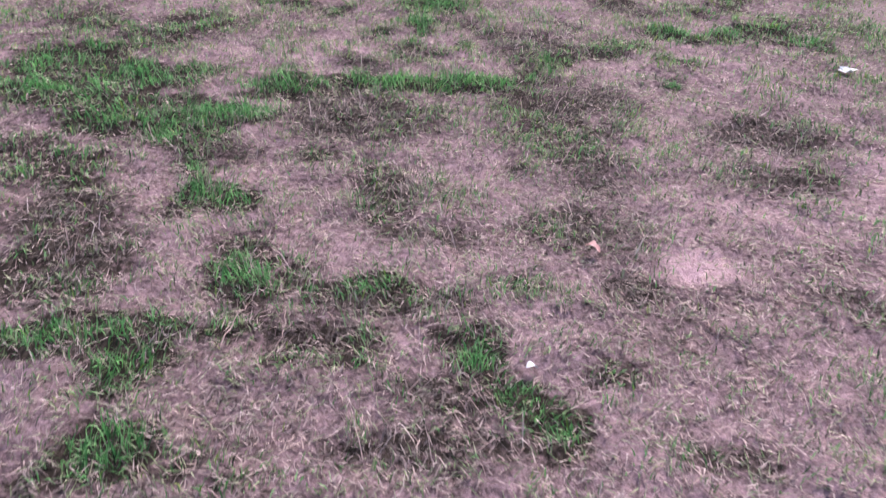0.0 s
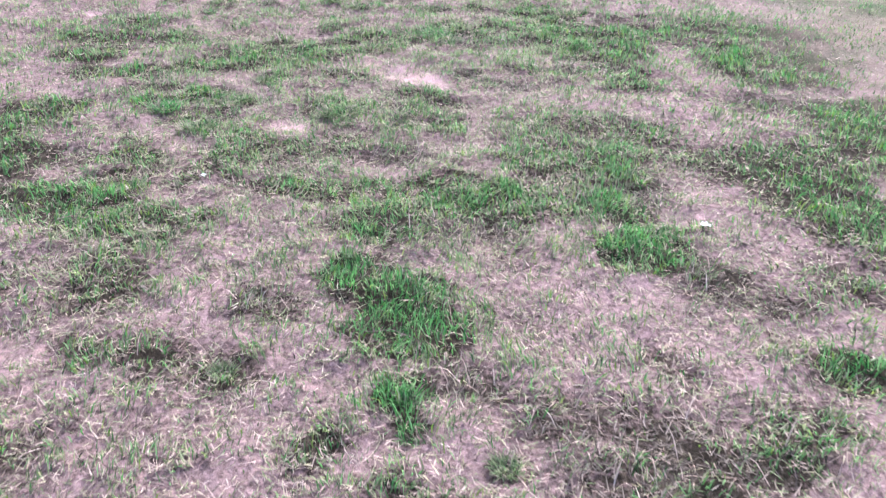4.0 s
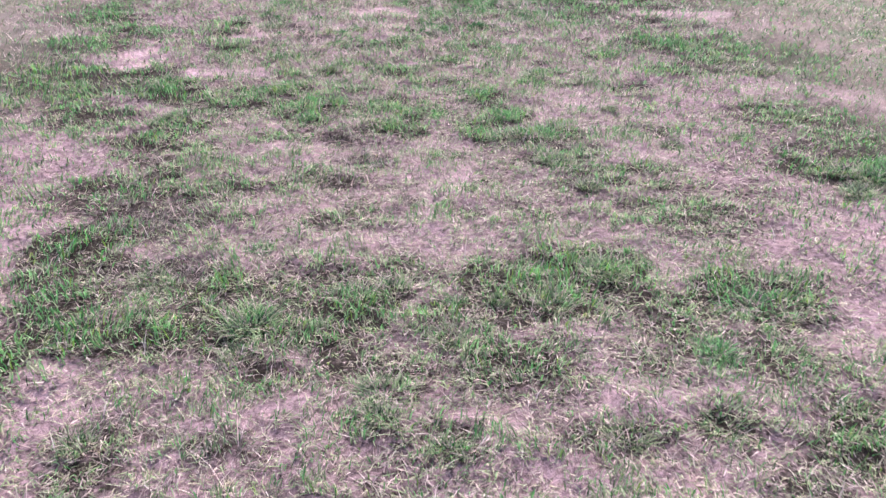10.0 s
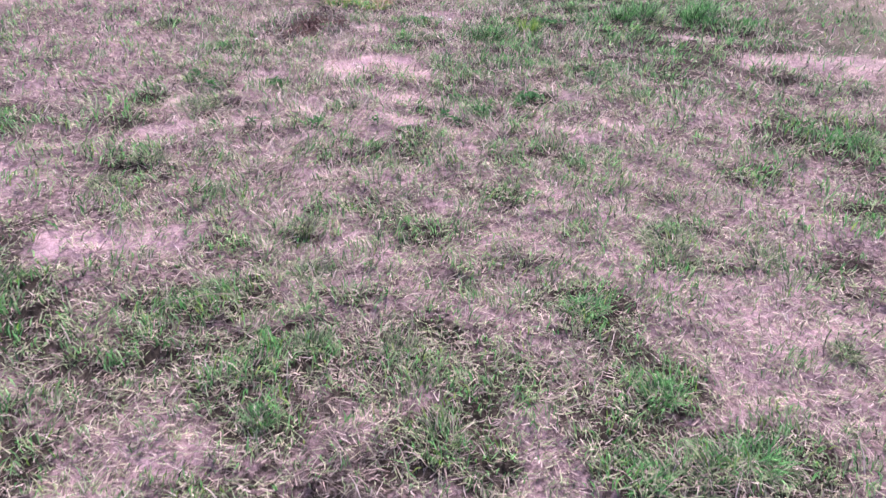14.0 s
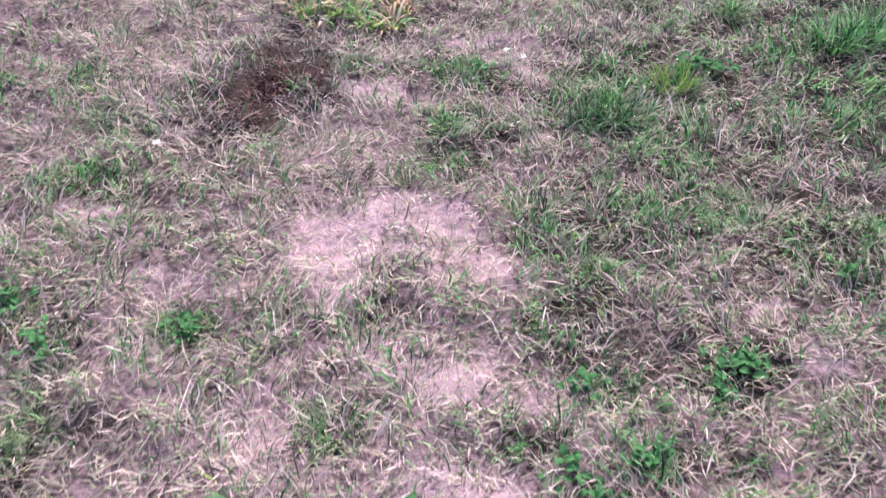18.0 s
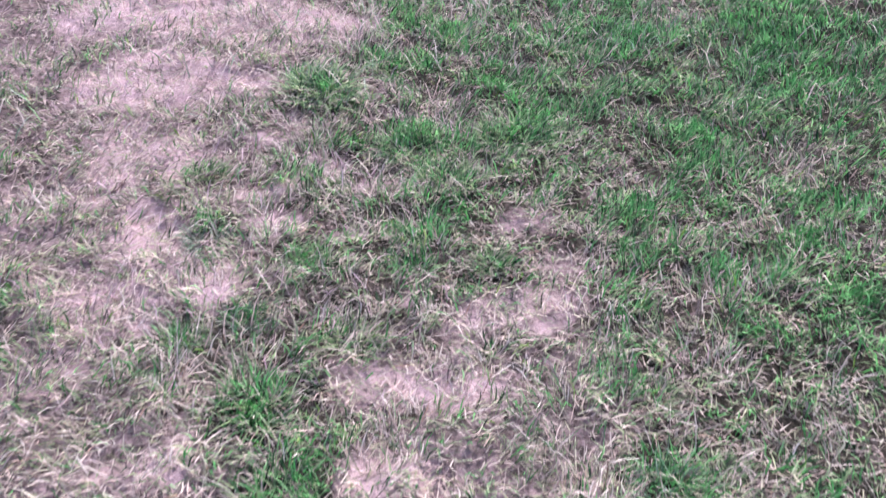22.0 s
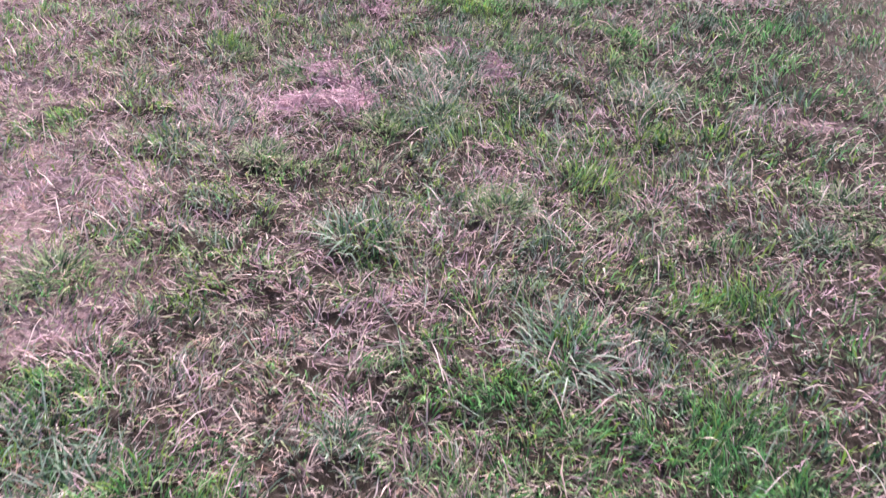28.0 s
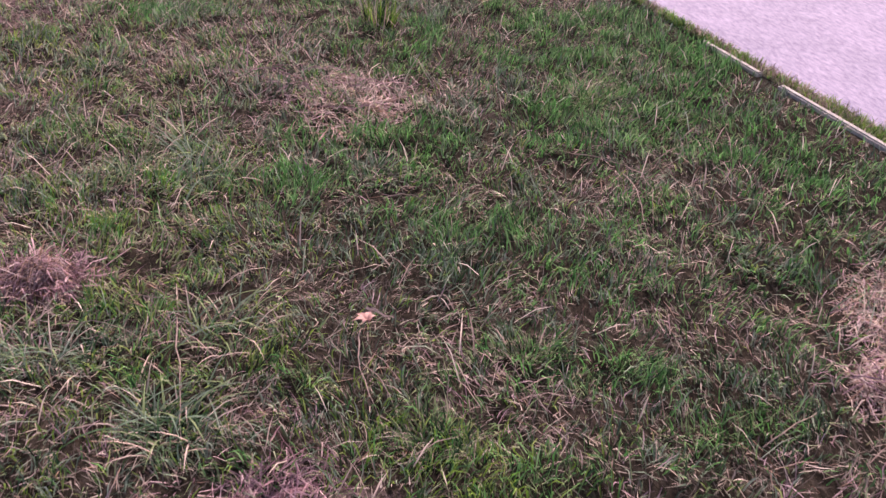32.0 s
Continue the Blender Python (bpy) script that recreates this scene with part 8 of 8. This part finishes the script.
tagged(stalk("dry_stalk", 1.44, 21.09, 1.62, 20.93, -0.04, 0.008, STRAW, 0.0027, 21), "long pale dry grass stalk lying across the lawn", "grass stalk", "dry stalks on the lawn")
tagged(stalk("dry_stalk", 1.63, 19.83, 1.69, 19.51, -0.03, 0.026, STRAW, 0.0040, 73), "long pale dry grass stalk lying across the lawn", "grass stalk", "dry stalks on the lawn")
tagged(stalk("dry_stalk", 1.77, 19.59, 1.93, 19.78, -0.10, 0.030, STRAW, 0.0032, 26), "long pale dry grass stalk lying across the lawn", "grass stalk", "dry stalks on the lawn")
tagged(stalk("dry_stalk", 2.44, 20.01, 2.48, 19.77, -0.09, 0.009, STRAW, 0.0036, 76), "long pale dry grass stalk lying across the lawn", "grass stalk", "dry stalks on the lawn")
tagged(stalk("dry_stalk", 2.98, 19.92, 3.05, 19.75, 0.04, 0.011, STRAW, 0.0027, 62), "long pale dry grass stalk lying across the lawn", "grass stalk", "dry stalks on the lawn")
tagged(stalk("dry_stalk", 1.27, 20.14, 1.24, 19.88, 0.02, 0.015, STRAW, 0.0026, 67), "long pale dry grass stalk lying across the lawn", "grass stalk", "dry stalks on the lawn")
tagged(stalk("dry_stalk", 2.14, 22.95, 2.47, 22.88, -0.05, 0.030, STRAW, 0.0035, 25), "long pale dry grass stalk lying across the lawn", "grass stalk", "dry stalks on the lawn")
tagged(stalk("dry_stalk", 2.36, 24.43, 2.39, 23.94, -0.01, 0.013, STRAW, 0.0032, 4), "long pale dry grass stalk lying across the lawn", "grass stalk", "dry stalks on the lawn")
tagged(stalk("dry_stalk", 2.80, 24.35, 2.81, 24.01, -0.07, 0.018, STRAW, 0.0035, 54), "long pale dry grass stalk lying across the lawn", "grass stalk", "dry stalks on the lawn")
tagged(stalk("dry_stalk", 2.53, 23.94, 2.41, 23.65, 0.08, 0.019, STRAW, 0.0026, 32), "long pale dry grass stalk lying across the lawn", "grass stalk", "dry stalks on the lawn")
tagged(stalk("dry_stalk", 3.53, 23.63, 3.57, 23.36, -0.06, 0.020, STRAW, 0.0037, 53), "long pale dry grass stalk lying across the lawn", "grass stalk", "dry stalks on the lawn")
tagged(stalk("dry_stalk", 3.80, 25.15, 3.72, 24.69, 0.09, 0.011, STRAW, 0.0027, 40), "long pale dry grass stalk lying across the lawn", "grass stalk", "dry stalks on the lawn")
tagged(stalk("dry_stalk", 2.13, 25.57, 2.30, 25.42, 0.02, 0.030, STRAW, 0.0032, 83), "long pale dry grass stalk lying across the lawn", "grass stalk", "dry stalks on the lawn")
tagged(stalk("dry_stalk", 2.87, 25.53, 3.43, 25.70, 0.04, 0.025, STRAW, 0.0036, 63), "long pale dry grass stalk lying across the lawn", "grass stalk", "dry stalks on the lawn")
tagged(stalk("dry_stalk", 2.24, 24.53, 2.45, 24.46, -0.03, 0.017, STRAW, 0.0039, 73), "long pale dry grass stalk lying across the lawn", "grass stalk", "dry stalks on the lawn")
tagged(stalk("dry_stalk", 2.41, 24.13, 2.56, 23.91, 0.10, 0.028, STRAW, 0.0031, 84), "long pale dry grass stalk lying across the lawn", "grass stalk", "dry stalks on the lawn")
tagged(stalk("dry_stalk", 2.79, 24.22, 2.85, 24.01, -0.01, 0.028, STRAW, 0.0030, 53), "long pale dry grass stalk lying across the lawn", "grass stalk", "dry stalks on the lawn")
tagged(stalk("dry_stalk", 3.76, 25.05, 3.71, 24.68, 0.01, 0.022, STRAW, 0.0036, 34), "long pale dry grass stalk lying across the lawn", "grass stalk", "dry stalks on the lawn")
tagged(stalk("dry_stalk", 3.65, 23.84, 3.82, 23.91, -0.04, 0.017, STRAW, 0.0033, 35), "long pale dry grass stalk lying across the lawn", "grass stalk", "dry stalks on the lawn")
tagged(stalk("dry_stalk", 2.09, 24.43, 2.32, 24.28, 0.11, 0.023, STRAW, 0.0027, 79), "long pale dry grass stalk lying across the lawn", "grass stalk", "dry stalks on the lawn")
tagged(stalk("dry_stalk", 3.61, 25.22, 3.85, 25.08, -0.09, 0.029, STRAW, 0.0035, 7), "long pale dry grass stalk lying across the lawn", "grass stalk", "dry stalks on the lawn")
tagged(stalk("dry_stalk", 2.95, 24.98, 3.08, 24.91, 0.09, 0.023, STRAW, 0.0033, 60), "long pale dry grass stalk lying across the lawn", "grass stalk", "dry stalks on the lawn")

tagged(stalk("dry_stalk", 0.06, 15.80, 0.34, 15.765, 0.03, 0.018, STRAW, 0.0085, 11), "thick pale broken stalk beside the yellow-green tuft", "grass stalk", "dry stalks on the lawn")
st = random.Random(23)
for k in range(210):
    y = st.uniform(1.2, 27.5)
    x = float(mid_line(y)) + st.uniform(-1.9, 1.9)
    if y < 13 and st.random() < 0.5:
        continue
    if x > STRIP(y) - 0.3:
        continue
    a, l = st.uniform(0, 6.3), st.uniform(0.10, 0.30)
    ob = stalk("dry_stalk", x, y, x + l * math.cos(a), y + l * math.sin(a), st.uniform(-0.18, 0.18), st.uniform(0.005, 0.035), STRAW if st.random() < 0.75 else DRY, st.uniform(0.0014, 0.0024), k)
    tagged(ob, "thin bent straw-coloured grass stalk lying on the lawn", "grass stalk", "dry stalks on the lawn")


# ---- weeds, fallen leaves and litter ----
def leaf_mesh(length, width, curl, lobes=0):
    """A leaf blade from its base along +y, folded along its midrib and curled."""
    bm = bmesh.new()
    n = 8
    rows = []
    for k in range(n + 1):
        s = k / n
        w = width / 2 * math.sin(math.pi * min(1, 0.08 + 0.92 * s)) ** 0.8 * (1 + (0.35 * math.sin(s * lobes * math.pi * 2) if lobes else 0))
        y, z = length * s, curl * math.sin(math.pi * s * 0.9)
        rows.append([bm.verts.new((-w, y, z + w * 0.35)), bm.verts.new((0, y, z)), bm.verts.new((w, y, z + w * 0.35))])
    for p, q in zip(rows, rows[1:]):
        for k in range(2):
            bm.faces.new((p[k], p[k + 1], q[k + 1], q[k]))
    bmesh.ops.remove_doubles(bm, verts=bm.verts, dist=1e-5)
    bmesh.ops.solidify(bm, geom=bm.faces, thickness=0.0007)
    return bm


def weed(x, y, size, seed):
    r = random.Random(seed)
    t = tagged(new("broadleaf_weed"), "small dark green broad-leaved weed rosette", "weed", "broad-leaved weeds in the lawn")
    for k in range(16):
        ob = part("leaf", leaf_mesh(size * r.uniform(0.35, 0.6), size * r.uniform(0.22, 0.36), size * 0.08), WEED, t)
        a, d = r.uniform(0, 6.3), size * 0.9 * r.random()
        ob.matrix_basis = pose(d * math.cos(a), d * math.sin(a), 0.012 + r.uniform(0, 0.02), r.uniform(-10, 25), r.uniform(-20, 20), r.uniform(0, 360))
    t.matrix_basis = pose(x, y, float(height(x, y)))


for k, (x, y, s) in enumerate(((1.06, 14.05, 0.06), (0.74, 13.83, 0.05), (1.55, 15.30, 0.07), (1.62, 15.26, 0.06), (1.46, 14.25, 0.05),
                               (-0.49, 14.55, 0.05), (-0.42, 14.40, 0.06), (-0.12, 14.40, 0.05), (-0.11, 14.35, 0.04), (1.02, 14.04, 0.055), (1.10, 14.06, 0.05), (0.99, 13.97, 0.045), (0.70, 14.04, 0.05), (0.59, 13.84, 0.05), (0.65, 13.78, 0.05), (0.83, 15.36, 0.05), (1.49, 15.26, 0.05), (0.77, 13.84, 0.04), (0.27, 13.83, 0.035), (0.02, 13.82, 0.04), (-0.42, 13.92, 0.03), (-0.26, 13.86, 0.035), (1.21, 20.26, 0.05), (1.12, 20.20, 0.05), (0.99, 19.58, 0.05), (1.37, 19.40, 0.05), (2.17, 19.49, 0.06))):
    weed(x, y, s, k)


def star_leaf(x, y, turn, size, mat, label):
    """A curled leaf of five pointed lobes on a thick pale stem."""
    t = tagged(new("fallen_leaf"), label, "leaf")
    for a, l in ((0, 1.0), (52, 0.9), (-52, 0.85), (105, 0.6), (-105, 0.65)):
        ob = part("leaf_lobe", leaf_mesh(size * l, size * 0.42, size * 0.22), mat, t)
        ob.matrix_basis = pose(0, 0, 0, 14, 0, a)
    ob = stalk("leaf_stem", 0, 0, 0.0, -size * 2.2, 0.06, 0.0, STRAW, 0.009, 2)
    ob.parent = t
    t.matrix_basis = pose(x, y, float(height(x, y)) + 0.052, -14, 4, turn)


def fallen_leaf(x, y, turn, size, mat, label, stem=True, lobes=2):
    t = tagged(new("fallen_leaf"), label, "leaf")
    part("leaf_blade", leaf_mesh(size, size * 0.75, size * 0.3, lobes), mat, t)
    if stem:
        ob = stalk("leaf_stem", 0, 0, 0.0, -size * 1.3, 0.1, 0.0, STRAW, 0.003, 2)
        ob.parent = t
    t.matrix_basis = pose(x, y, float(height(x, y)) + 0.022, 12, 8, turn)


star_leaf(2.82, 24.34, 38, 0.042, DEAD_LEAF, "curled pinkish-brown dead leaf with a pale stem on grass")
fallen_leaf(0.488, 2.49, 70, 0.05, DEAD_LEAF, "small orange-brown dead leaf on dry grass", False)
fallen_leaf(0.259, 1.92, 120, 0.035, SCRAP, "small pale dry leaf on the lawn", False, 0)


def scrap(x, y, size, seed):
    r = random.Random(seed)
    bm = bmesh.new()
    bmesh.ops.create_grid(bm, x_segments=4, y_segments=3, size=size / 2)
    for v in bm.verts:
        v.co += Vector((r.uniform(-0.2, 0.2) * size, r.uniform(-0.3, 0.1) * size, r.uniform(0, 0.35) * size))
    bmesh.ops.solidify(bm, geom=bm.faces, thickness=0.0008)
    ob = part("litter_scrap", bm, SCRAP)
    ob.matrix_basis = pose(x, y, float(height(x, y)) + 0.016, 0, 0, r.uniform(0, 360))
    tagged(ob, "small crumpled white scrap of litter on the lawn", "litter", "white scraps on the lawn")


for k, (x, y, s) in enumerate(((1.006, 5.66, 0.030), (1.874, 4.28, 0.06), (-0.171, 15.14, 0.018), (-0.816, 6.24, 0.018), (0.959, 15.517, 0.015), (1.004, 15.463, 0.017))):
    scrap(x, y, s, k)
flower = tagged(new("pink_flower"), "small pink flower among long green grass", "flower")
for k in range(6):
    part("petal", leaf_mesh(0.028, 0.018, 0.006), PETAL, flower).matrix_basis = pose(0, 0, 0.07, 25, 0, 60 * k)
part("stem", (lambda b: (bmesh.ops.create_cone(b, cap_ends=True, segments=6, radius1=0.0025, radius2=0.002, depth=0.074), b)[1])(bmesh.new()), WEED, flower).location = (0, 0, 0.034)
flower.location = (2.50, 15.52, float(height(2.50, 15.52)))

# crumbs of turned-up dark soil
r = np.random.default_rng(71)
n = 380
cx = np.where(r.random(n) < 0.72, r.normal(0.19, 0.12, n), r.normal(0.07, 0.06, n))
cy = np.where(cx > 0.12, r.normal(15.43, 0.10, n), r.normal(15.24, 0.05, n))
size = r.uniform(0.003, 0.009, n)
shape = np.array([[1, 0, 0], [-1, 0, 0], [0, 1, 0], [0, -1, 0], [0, 0, 1], [0, 0, -0.5]])
co = shape[None] * size[:, None, None] * r.uniform(0.6, 1.3, (n, 6, 1)) + np.stack([cx, cy, height(cx, cy) + size * 0.3 + 0.022 * r.random(n)], 1)[:, None]
tri = np.array([[0, 2, 4], [2, 1, 4], [1, 3, 4], [3, 0, 4], [2, 0, 5], [1, 2, 5], [3, 1, 5], [0, 3, 5]])
me = raw_mesh("soil_crumbs", co.reshape(-1, 3), (np.arange(n)[:, None, None] * 6 + tri[None]).reshape(-1, 3))
me.materials.append(CLOD)
tagged(new("soil_crumbs", me), "dark crumbs of freshly turned soil on the lawn", "soil", kind="stuff")
